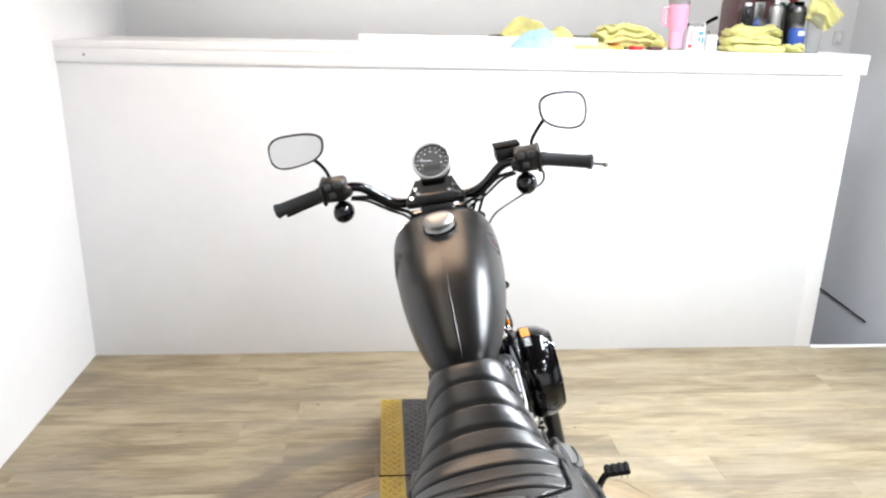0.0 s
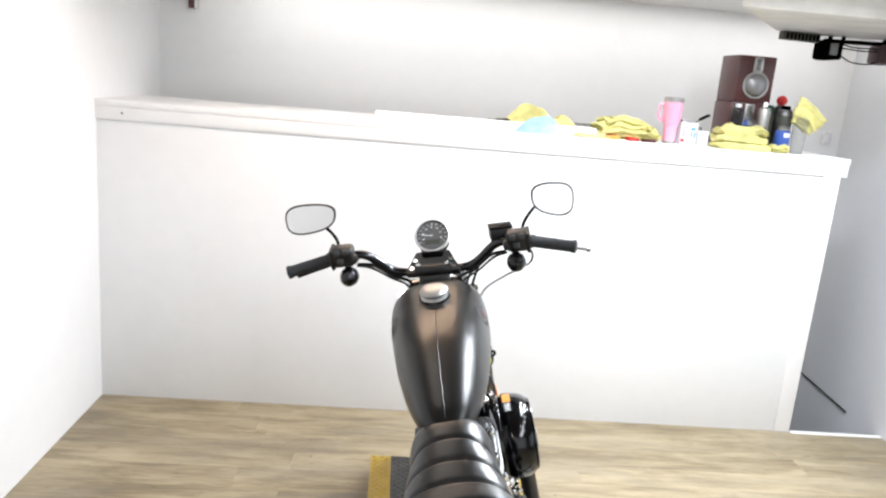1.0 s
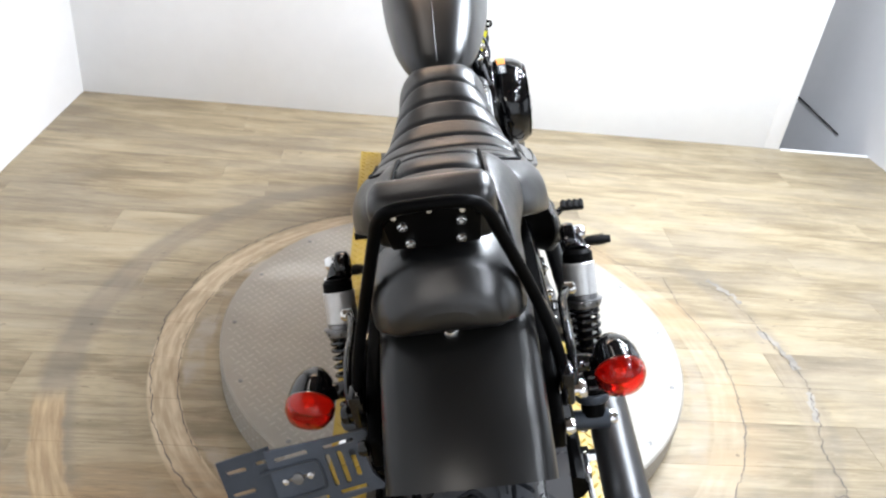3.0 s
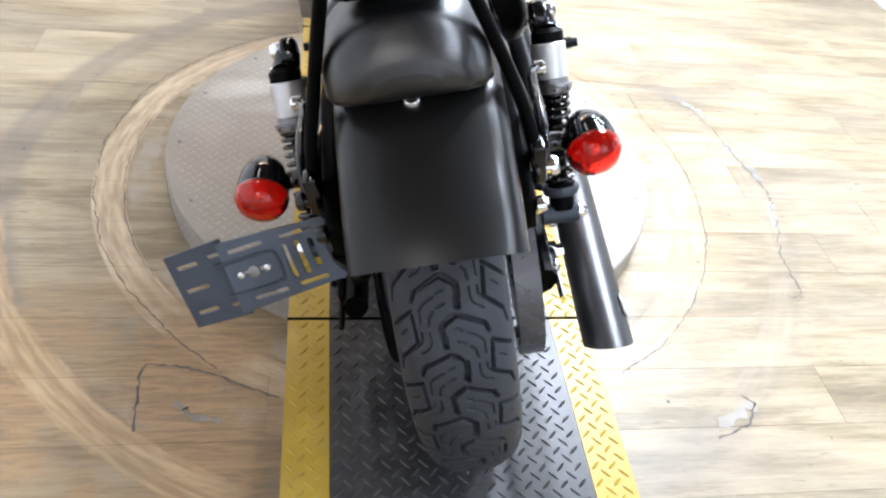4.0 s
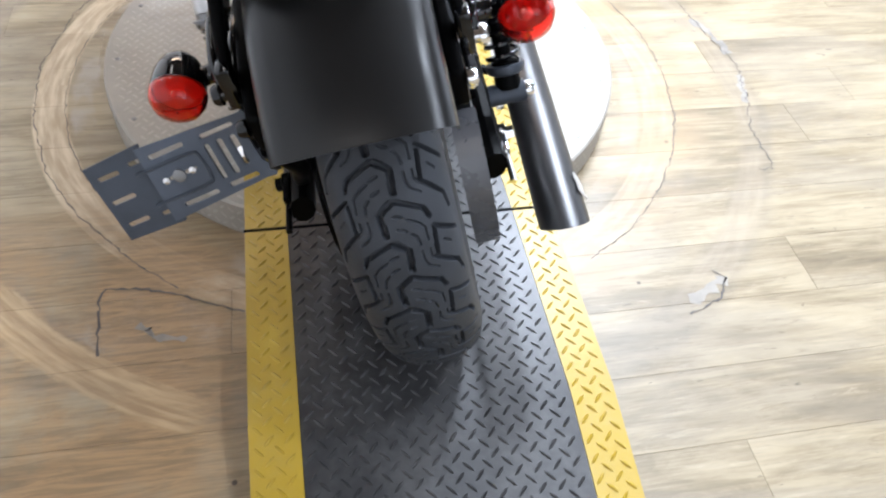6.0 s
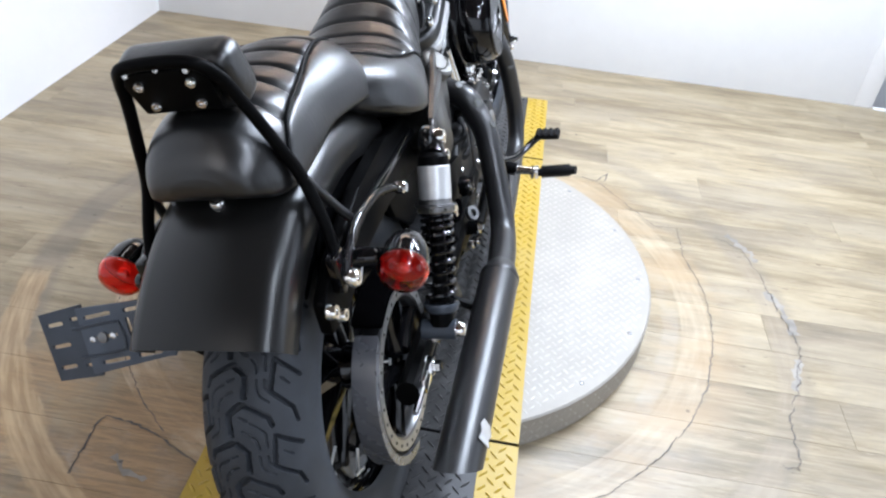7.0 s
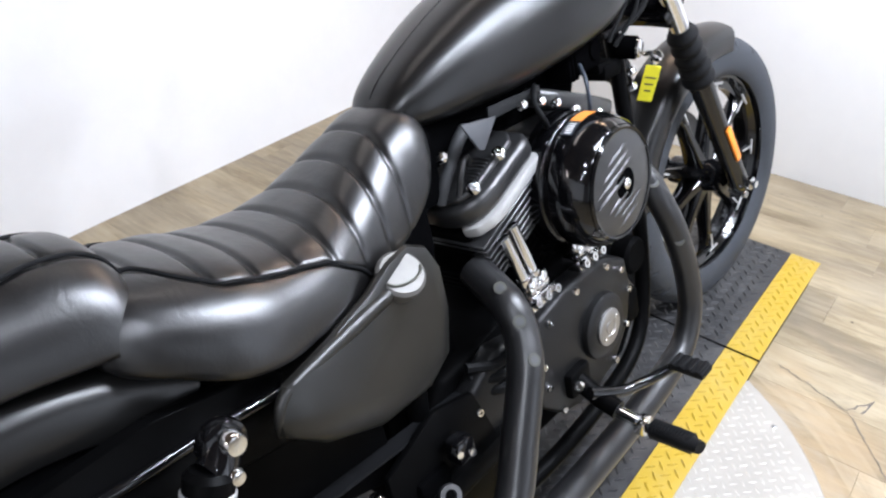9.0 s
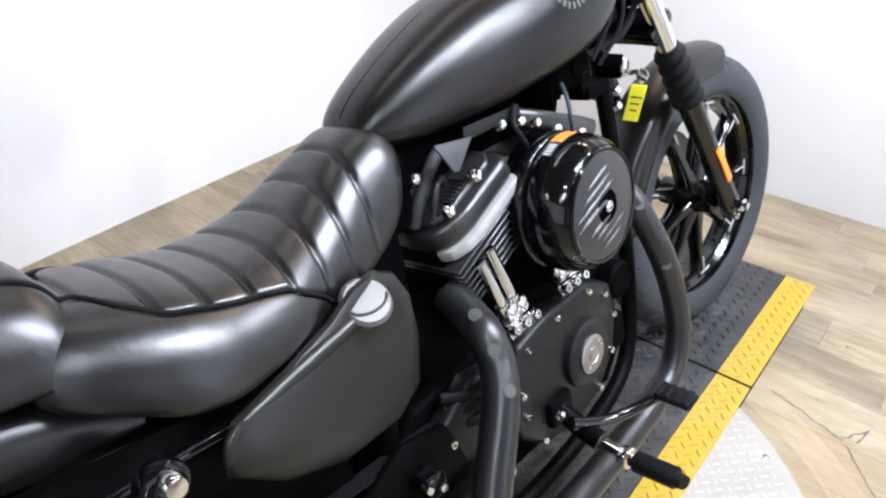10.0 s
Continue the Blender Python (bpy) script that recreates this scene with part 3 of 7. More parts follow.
# ---- cracks and bare patches in the planks round the platform ----
def crack(points, wide, seed, jitter=0.006):
    """A jagged dark line lying in the floor's surface."""
    rng = random.Random(seed)
    dense = []
    for (x0, y0), (x1, y1) in zip(points, points[1:]):
        n = max(1, int(math.hypot(x1 - x0, y1 - y0) / 0.011))
        dense += [(x0 + (x1 - x0) * i / n + rng.uniform(-jitter, jitter) * (i > 0), y0 + (y1 - y0) * i / n + rng.uniform(-jitter, jitter) * (i > 0)) for i in range(n)]
    dense.append(points[-1])
    bm = bmesh.new()
    rows = []
    for i, (x, y) in enumerate(dense):
        a, b = Vector(dense[max(i - 1, 0)]), Vector(dense[min(i + 1, len(dense) - 1)])
        side = Vector((-(b - a).y, (b - a).x)).normalized() * wide * rng.uniform(0.15, 0.75)
        rows.append((bm.verts.new((x - side.x, y - side.y, 0.0012)), bm.verts.new((x + side.x, y + side.y, 0.0012))))
    for (a, b), (c, d) in zip(rows, rows[1:]):
        bm.faces.new((a, b, d, c))
    return bm


def arc(radius, a0, a1, n=14):
    return [(radius * math.cos(radians(a0 + (a1 - a0) * i / n)), radius * math.sin(radians(a0 + (a1 - a0) * i / n))) for i in range(n + 1)]


PATCH = [(-0.584, -0.816), (-0.587, -0.798), (-0.595, -0.683), (-0.586, -0.661), (-0.531, -0.665), (-0.443, -0.693), (-0.385, -0.722), (-0.322, -0.748)]
part("crack", crack(PATCH, 0.0042, 1, 0.003), CRACK, floor_ob, "dark torn edge of a peeled patch")
part("crack", crack([(0.34, 0.75), (0.515, 0.690), (0.60, 0.58), (0.70, 0.452), (0.778, 0.457), (0.781, 0.296), (0.82, 0.151), (0.825, 0.012), (0.816, -0.085), (0.783, -0.25), (0.715, -0.398), (0.636, -0.513), (0.517, -0.633), (0.403, -0.702)], 0.0026, 2, 0.0035), CRACK, floor_ob, "long dark crack in the planks")
part("crack", crack([(0.515, 0.690), (0.56, 0.76), (0.545, 0.70)], 0.0035, 3, 0.003), CRACK, floor_ob)
part("crack", crack([(0.90, 0.44), (0.94, 0.41), (0.971, 0.391), (0.989, 0.318), (1.009, 0.255), (1.027, 0.11), (1.055, -0.049), (1.009, -0.222), (0.967, -0.312), (0.955, -0.477), (0.916, -0.470)], 0.0028, 4, 0.006), CRACK, floor_ob, "outer crack in the planks")
part("crack", crack([(-0.70, 0.45)] + [(-0.765, 0.331), (-0.818, 0.084), (-0.803, -0.121), (-0.747, -0.315), (-0.66, -0.46), (-0.55, -0.585), (-0.45, -0.675)], 0.0026, 5, 0.003), CRACK, floor_ob, "dark edge of the scraped ring")
part("crack", crack(arc(0.742, 140, 215), 0.0022, 6, 0.003), CRACK, floor_ob)
part("crack", crack([(0.564, -0.869), (0.648, -0.838), (0.682, -0.788), (0.658, -0.765)], 0.004, 8, 0.003), CRACK, floor_ob)
part("crack", crack(arc(0.826, 92, 148), 0.0030, 9, 0.003), CRACK, floor_ob, "dark edge of the scraped ring")


for path, wide, seed in (([(0.935, 0.46), (0.985, 0.40), (1.012, 0.33)], 0.020, 21), ([(1.018, 0.18), (1.042, 0.08), (1.052, 0.0)], 0.024, 22), ([(1.035, -0.10), (1.02, -0.17), (1.0, -0.22)], 0.018, 23),
                         ([(0.585, -0.845), (0.640, -0.812), (0.672, -0.782)], 0.022, 24), ([(-0.520, -0.755), (-0.475, -0.79), (-0.43, -0.80)], 0.014, 25)):
    part("glue_smear", crack(path, wide, seed, 0.008), GLUE, floor_ob, "grey smear of bare adhesive where the planks are torn")


# ---- the motorcycle ----
# built upright, forward along y, origin on the mat under its middle; leant on its stand by the parent
bike = tagged(empty("motorcycle", pose(0.0674, 0, 0.088) @ pose(0, 0, 0, 0, 0, -2.4) @ pose(0, 0, 0, 0, -14.3, 0)),
              "satin black cruiser motorcycle leaning on its side stand", "motorcycle")

HEAD = Vector((0, 0.455, 0.88))
RAKE = Vector((0, -math.sin(radians(31)), math.cos(radians(31))))
STEER = Matrix.Translation(HEAD) @ Matrix.Rotation(radians(-6.0), 4, RAKE) @ Matrix.Translation(-HEAD)


def bp(name, bm, material, parent=None, label="", steer=False, smooth=40):
    if steer:
        bm = moved(bm, STEER)
    return part(name, bm, material, parent or bike, label, smooth)


def tyre_mesh(name, centre, R, W, rim_r, grooves, n_round, n_tread, steer=False):
    """A tyre whose tread is cut by grooves(u, s): depth in metres at arc length u and width s."""
    high = (R - rim_r) / 1.70
    mid = R - high
    phi = np.concatenate([np.linspace(-135, -74, 9)[:-1], np.linspace(-74, 74, n_tread), np.linspace(74, 135, 9)[1:]])
    phi = np.radians(phi)
    across = np.sign(np.sin(phi)) * np.abs(np.sin(phi)) ** 0.85 * W / 2
    rise = np.sign(np.cos(phi)) * np.abs(np.cos(phi)) ** 0.85 * high
    s = phi * W / 2 * 0.95
    theta = np.linspace(0, 2 * np.pi, n_round, endpoint=False)
    U, S = np.meshgrid(theta * R, s, indexing="ij")
    cut = grooves(U, S)
    nx, nr = np.sin(phi), np.cos(phi)
    X = across[None, :] - cut * nx[None, :]
    RR = mid + rise[None, :] - cut * nr[None, :]
    Y = centre[1] - RR * np.sin(theta)[:, None]
    Z = centre[2] - RR * np.cos(theta)[:, None]
    verts = np.stack([X + centre[0], Y, Z], -1).reshape(-1, 3)
    if steer:
        m = np.array(STEER)
        verts = verts @ m[:3, :3].T + m[:3, 3]
    m_ = len(phi)
    i, j = np.meshgrid(np.arange(n_round), np.arange(m_ - 1), indexing="ij")
    a = i * m_ + j
    b = ((i + 1) % n_round) * m_ + j
    faces = np.stack([a, a + 1, b + 1, b], -1).reshape(-1, 4)
    me = bpy.data.meshes.new(name)
    me.from_pydata(verts.tolist(), [], faces.tolist())
    me.update()
    return finish(name, me, TYRE, 50)


def line_cut(U, S, period, points, half, depth):
    """Depth of a groove along a broken line that repeats round the tyre."""
    u = (U + period / 2) % period - period / 2
    best = np.full(U.shape, 9.0)
    for shift in (-period, 0, period):
        for (s0, u0), (s1, u1) in zip(points, points[1:]):
            ds, du = s1 - s0, u1 - u0
            t = np.clip(((S - s0) * ds + (u + shift - u0) * du) / (ds * ds + du * du), 0, 1)
            best = np.minimum(best, np.hypot(S - s0 - t * ds, u + shift - u0 - t * du))
    return depth * np.clip((half - best) / (half * 0.30), 0, 1)


def rear_grooves(U, S):
    p = 2 * math.pi * 0.322 / 20
    hook = [(-0.0070, -0.041), (-0.0085, -0.014), (0.0036, 0.0), (0.0363, -0.017), (0.0409, -0.028)]
    lug = [(0.084, -0.062), (0.044, -0.042), (0.040, -0.085), (0.073, -0.108), (0.080, -0.128)]
    sipes = [[(0.0030, -0.018), (0.0085, -0.021)], [(0.0135, -0.025), (0.0249, -0.032), (0.0322, -0.040), (0.0325, -0.057)], [(0.004, -0.035), (0.010, -0.039)],
             [(0.0155, -0.044), (0.0205, -0.050), (0.0215, -0.060)], [(0.0215, -0.070), (0.0225, -0.086), (0.0265, -0.092), (0.037, -0.098)], [(0.0315, -0.070), (0.0325, -0.080), (0.039, -0.087)],
             [(0.054, -0.066), (0.066, -0.074)]]
    out = np.zeros(U.shape)
    for sign, off in ((1, 0), (-1, p / 2)):
        out = np.maximum(out, line_cut(U + off, sign * S, p, hook, 0.0034, 0.010))
        out = np.maximum(out, line_cut(U + off, sign * S, p, lug, 0.0031, 0.009))
        for line in sipes:
            out = np.maximum(out, line_cut(U + off, sign * S, p, line, 0.0015, 0.0028))
    return out


def front_grooves(U, S):
    p = 2 * math.pi * 0.331 / 22
    out = np.zeros(U.shape)
    for sign, off in ((1, 0), (-1, p / 2)):
        out = np.maximum(out, line_cut(U + off, sign * S, p, [(0.010, 0.022), (0.014, -0.004), (0.040, -0.010), (0.058, -0.010)], 0.003, 0.005))
        out = np.maximum(out, line_cut(U + off, sign * S, p, [(0.026, 0.018), (0.046, 0.012)], 0.0024, 0.003))
    return out


def wheel(name, centre, R, W, rim_r, rim_w, grooves, n_round, n_tread, spokes, steer, label):
    body = bp(name, lathe([(0.020, -0.075), (0.034, -0.07), (0.038, -0.03), (0.045, -0.02), (0.045, 0.02), (0.038, 0.03), (0.034, 0.07), (0.020, 0.075)],
                          centre, (1, 0, 0), 28), GLOSS, None, label, steer)
    tyre = new("tyre", tyre_mesh("tyre", centre, R, W, rim_r, grooves, n_round, n_tread, steer))
    tyre.parent = body
    tyre["label"] = "black road tyre with cut tread"
    h = rim_w / 2
    prof = [(rim_r + 0.006, -h), (rim_r + 0.006, -h + 0.006), (rim_r - 0.008, -h + 0.010), (rim_r - 0.016, -h + 0.024), (rim_r - 0.034, -0.012),
            (rim_r - 0.034, 0.012), (rim_r - 0.016, h - 0.024), (rim_r - 0.008, h - 0.010), (rim_r + 0.006, h - 0.006), (rim_r + 0.006, h),
            (rim_r + 0.001, h), (rim_r + 0.001, -h)]
    bp("rim", lathe(prof, centre, (1, 0, 0), 80, closed=True), GLOSS, body, "gloss black cast rim", steer)
    for k in range(spokes):
        a = 2 * math.pi * k / spokes + 0.2
        out = Vector((0, math.sin(a), math.cos(a)))
        side = Vector((0, math.cos(a), -math.sin(a)))
        rings = []
        for r, w, d, sh in ((0.036, 0.020, 0.026, 0), (0.09, 0.013, 0.020, 0.002), (rim_r - 0.07, 0.010, 0.015, 0.0), (rim_r - 0.030, 0.016, 0.014, 0.0)):
            p = Vector(centre) + out * r
            rings.append([p + side * (w * u) + Vector((d * v, 0, 0)) for u, v in ((-1, -0.6), (-0.6, -1), (0.6, -1), (1, -0.6), (1, 0.6), (0.6, 1), (-0.6, 1), (-1, 0.6))])
        bp("spoke", loft(rings), GLOSS, body, "", steer)
        tip = Vector(centre) + out * (rim_r - 0.030)
        marks = [rbox((0.004, 0.040, 0.005), bevel=0.001, m=axis_matrix(tip + Vector((h - 0.014, 0, 0)) + out * 0.008, out))]
        marks.append(rbox((0.004, 0.004, 0.040), bevel=0.001, m=axis_matrix(tip + Vector((h - 0.017, 0, 0)) - out * 0.012, out)))
        bp("spoke_tip", joined(*marks), WHITE_METAL, body, "bare machined edge of the spoke", steer)
    bp("valve", tube([Vector(centre) + Vector((0.01, 0.10, -(rim_r - 0.075))), Vector(centre) + Vector((0.016, 0.085, -(rim_r - 0.10)))], 0.004, 8, 1), CHROME, body, "", steer)
    return body


REAR = (0.006, -0.775, 0.318)
FRONT = (0.0, 0.815, 0.331)
rear_wheel = wheel("rear_wheel", REAR, 0.326, 0.155, 0.206, 0.10, rear_grooves, 1900, 150, 9, False, "gloss black cast rear wheel")
front_wheel = wheel("front_wheel", FRONT, 0.331, 0.104, 0.243, 0.072, front_grooves, 700, 44, 9, True, "gloss black cast front wheel with bare spoke edges")
bp("brake_disc", lathe([(0.085, -0.003), (0.146, -0.003), (0.146, 0.003), (0.085, 0.003)], (-0.075, FRONT[1], FRONT[2]), (1, 0, 0), 48, closed=True), STEEL, front_wheel,
   "steel brake disc", True)
bp("brake_disc", lathe([(0.085, -0.003), (0.146, -0.003), (0.146, 0.003), (0.085, 0.003)], (-0.10, REAR[1], REAR[2]), (1, 0, 0), 48, closed=True), SATIN, rear_wheel,
   "steel brake disc")

# final drive: toothed pulley, belt and guard
pulley = bp("belt_pulley", lathe([(0.135, -0.014), (0.138, -0.012), (0.138, 0.012), (0.135, 0.014), (0.117, 0.013), (0.112, 0.006), (0.112, -0.006), (0.117, -0.013)],
                                 (0.118, REAR[1], REAR[2]), (1, 0, 0), 64, closed=True), STEEL, rear_wheel, "dark steel belt pulley with a bright drilled rim")
bp("pulley_face", lathe([(0.138, 0.0135), (0.138, 0.0155), (0.121, 0.0155), (0.121, 0.0135)], (0.118, REAR[1], REAR[2]), (1, 0, 0), 64, closed=True), BRUSHED, rear_wheel)
for k in range(5):
    a = 2 * math.pi * k / 5
    o = Vector((0, math.sin(a), math.cos(a)))
    c = Vector((0.118, REAR[1], REAR[2]))
    bp("pulley_spoke", tube([c + o * 0.03, c + o * 0.07, c + o * 0.117], [0.016, 0.010, 0.012], 8, 2), GLOSS, rear_wheel)
for k in range(28):
    a = 2 * math.pi * k / 28
    bp("rivet", lathe([(0.0032, 0), (0.0028, 0.0012), (0.0004, 0.0012)], (0.1336, REAR[1] + 0.1295 * math.sin(a), REAR[2] + 0.1295 * math.cos(a)), (1, 0, 0), 8), INK, rear_wheel)


def band_along(points, x0, x1, thick):
    """A flat band in the yz plane, closed or open, thickened inward."""
    bm = bmesh.new()
    rows = []
    k = len(points)
    for i, (y, z) in enumerate(points):
        a, b = Vector(points[(i - 1) % k]), Vector(points[(i + 1) % k])
        nrm = Vector(((b - a).y, -(b - a).x)).normalized() * thick
        rows.append([bm.verts.new(q) for q in ((x0, y, z), (x1, y, z), (x1, y + nrm.x, z + nrm.y), (x0, y + nrm.x, z + nrm.y))])
    for i in range(k):
        a, b = rows[i], rows[(i + 1) % k]
        for j in range(4):
            bm.faces.new((a[j], a[(j + 1) % 4], b[(j + 1) % 4], b[j]))
    return bm


belt = [(REAR[1] + 0.140 * math.cos(radians(a)), REAR[2] + 0.140 * math.sin(radians(a))) for a in range(96, 275, 6)]
belt += [(-0.105 + 0.05 * math.cos(radians(a)), 0.345 + 0.05 * math.sin(radians(a))) for a in range(-82, 90, 8)]
bp("drive_belt", band_along(belt, 0.105, 0.131, 0.005), RUBBER, None, "black toothed drive belt")
guard = [(REAR[1] + r * math.cos(radians(a)), REAR[2] + r * math.sin(radians(a))) for r, angs in ((0.166, range(60, 118, 8)), (0.154, range(116, 56, -8))) for a in angs]
bp("belt_guard", slab(guard, "x", 0.092, 0.140, 0.002, 1), PLASTIC, None, "dark plastic belt guard")
bp("debris_guard", slab([(REAR[1] + r * math.cos(radians(a)), REAR[2] + r * math.sin(radians(a))) for r, angs in ((0.160, range(120, 262, 8)), (0.146, range(260, 118, -8))) for a in angs],
                        "x", 0.098, 0.136, 0.002, 1), GUARD, None, "grey plastic guard behind the pulley")

# swinging arm
for s in (-1, 1):
    arm = bp("swingarm", tube([(0.13 * s, -0.10, 0.30), (0.14 * s, -0.30, 0.305), (0.150 * s, -0.60, 0.315), (0.150 * s, -0.84, 0.318)], 0.020, 10, 5, 1.35), SATIN)
    bp("axle_nut", lathe([(0.017, 0), (0.017, 0.012), (0.011, 0.014), (0.011, 0.024), (0.001, 0.025)], (0.168 * s, REAR[1], REAR[2]), (s, 0, 0), 6), CHROME if s > 0 else SATIN, arm)
    bp("adjuster", joined(rbox((0.012, 0.05, 0.03), (0.172 * s, -0.80, 0.318), 0.003), tube([(0.172 * s, -0.82, 0.318), (0.172 * s, -0.88, 0.318)], 0.005, 8, 1)), CHROME if s > 0 else SATIN, arm)
    bp("axle_bolt", bolt((0.175 * s, -0.735, 0.345), (s, 0, 0), 0.010, 0.012), CHROME, arm)


# fenders
def fender(centre, radius, half, a0, a1, drop, thick=0.003, n=40, flare=0.0):
    """An arched sheet: a rounded crown with turned-down sides, from angle a0 to a1 (degrees up from straight ahead)."""
    rings = []
    for i in range(n + 1):
        a = radians(a0 + (a1 - a0) * i / n)
        outline = []
        for side in (1, -1):
            line = []
            for q in np.linspace(-1, 1, 25):
                t = abs(q)
                x = half * np.sign(q) * (t / 0.78 if t < 0.78 else 1.0) * (0.93 + 0.07 * min(1, t / 0.78))
                fall = 0.016 * min(1, t / 0.78) ** 2.2
                if t >= 0.66:
                    fall += drop * ((t - 0.66) / 0.34) ** 1.5
                r = radius - fall - (thick if side < 0 else 0)
                x -= np.sign(q) * (thick if side < 0 and t > 0.7 else 0)
                line.append(Vector((centre[0] + x, centre[1] + r * math.cos(a), centre[2] + r * math.sin(a))))
            outline += line if side > 0 else line[::-1]
        rings.append(outline)
    bm = loft(rings, caps=False)
    bm.verts.ensure_lookup_table()
    k = len(rings[0])
    for base in (0, (len(rings) - 1) * k):
        for i in range(k // 2 - 1):
            bm.faces.new((bm.verts[base + i], bm.verts[base + i + 1], bm.verts[base + k - 2 - i], bm.verts[base + k - 1 - i]))
    return bm


rear_fender = bp("rear_fender", fender((0.005, -0.775, 0.318), 0.430, 0.102, 58, 134.5, 0.055), DENIM, None, "satin black chopped rear fender", smooth=55)
bp("fender_bolt", joined(bolt((0.0, -0.914, 0.7235), (0, -0.33, 0.94), 0.011, 0.009), lathe([(0.016, 0), (0.015, 0.002), (0.001, 0.002)], (0.0, -0.9135, 0.7220), (0, -0.33, 0.94), 20)),
   CHROME, rear_fender, "chrome seat bolt on the fender")
bp("inner_fender", fender((0, -0.775, 0.318), 0.37, 0.085, 50, 120, 0.05, 0.003, 20), PLASTIC, rear_fender, "black plastic splash guard")

# fender struts and the rail over the shock
for s in (-1, 1):
    strut = bp("fender_strut", slab([(-0.43, 0.590), (-0.51, 0.645), (-0.63, 0.662), (-0.77, 0.658), (-0.91, 0.630), (-0.965, 0.600), (-0.965, 0.550), (-0.91, 0.540), (-0.80, 0.575), (-0.66, 0.568), (-0.46, 0.530)],
                                    "x", *sorted((0.108 * s, 0.128 * s)), 0.006), SATIN, None, "satin black fender strut")
    rail = bp("dock_tube", tube([(0.146 * s, -0.922, 0.606), (0.149 * s, -0.9035, 0.640), (0.150 * s, -0.8538, 0.656), (0.151 * s, -0.8144, 0.653), (0.154 * s, -0.776, 0.650), (0.163 * s, -0.745, 0.640), (0.168 * s, -0.7205, 0.627)], 0.0068, 12, 8), GLOSS, None,
              "bent gloss black docking tube")
    bp("tube_bolt", lathe([(0.0105, 0), (0.0105, 0.012), (0.007, 0.016), (0.001, 0.016)], (0.165 * s, -0.7205, 0.627), (s, 0, 0), 14), CHROME, rail)
    bp("strut_bolt", joined(tube([(0.124 * s, -0.921, 0.611), (0.154 * s, -0.921, 0.611)], 0.009, 12, 1), bolt((0.152 * s, -0.921, 0.611), (s, 0, 0), 0.013, 0.010)), CHROME if s > 0 else GLOSS, strut)
    bp("strut_bolt", bolt((0.128 * s, -0.962, 0.588), (s, 0, 0), 0.011, 0.012), CHROME if s > 0 else GLOSS, strut)
    bp("strut_bolt", bolt((0.128 * s, -0.94, 0.565), (s, 0, 0), 0.010, 0.012), CHROME if s > 0 else GLOSS, strut)
    bp("frame_rail", tube([(0.128 * s, -0.40, 0.598), (0.131 * s, -0.546, 0.614), (0.132 * s, -0.672, 0.622), (0.132 * s, -0.754, 0.628), (0.135 * s, -0.85, 0.626), (0.138 * s, -0.93, 0.598)], 0.0072, 12, 6), GLOSS, None, "gloss black tube of the rear frame")
    bp("frame_plate", slab([(-0.36, 0.36), (-0.36, 0.62), (-0.50, 0.63), (-0.64, 0.60), (-0.60, 0.50), (-0.48, 0.40)], "x", *sorted((0.095 * s, 0.108 * s)), 0.004), SATIN)
    bp("inner_guard", slab([(-0.42, 0.40), (-0.42, 0.62), (-0.60, 0.665), (-0.84, 0.665), (-0.90, 0.58), (-0.86, 0.565), (-0.66, 0.560), (-0.56, 0.47)], "x", *sorted((0.088 * s, 0.093 * s)), 0.002), PLASTIC)

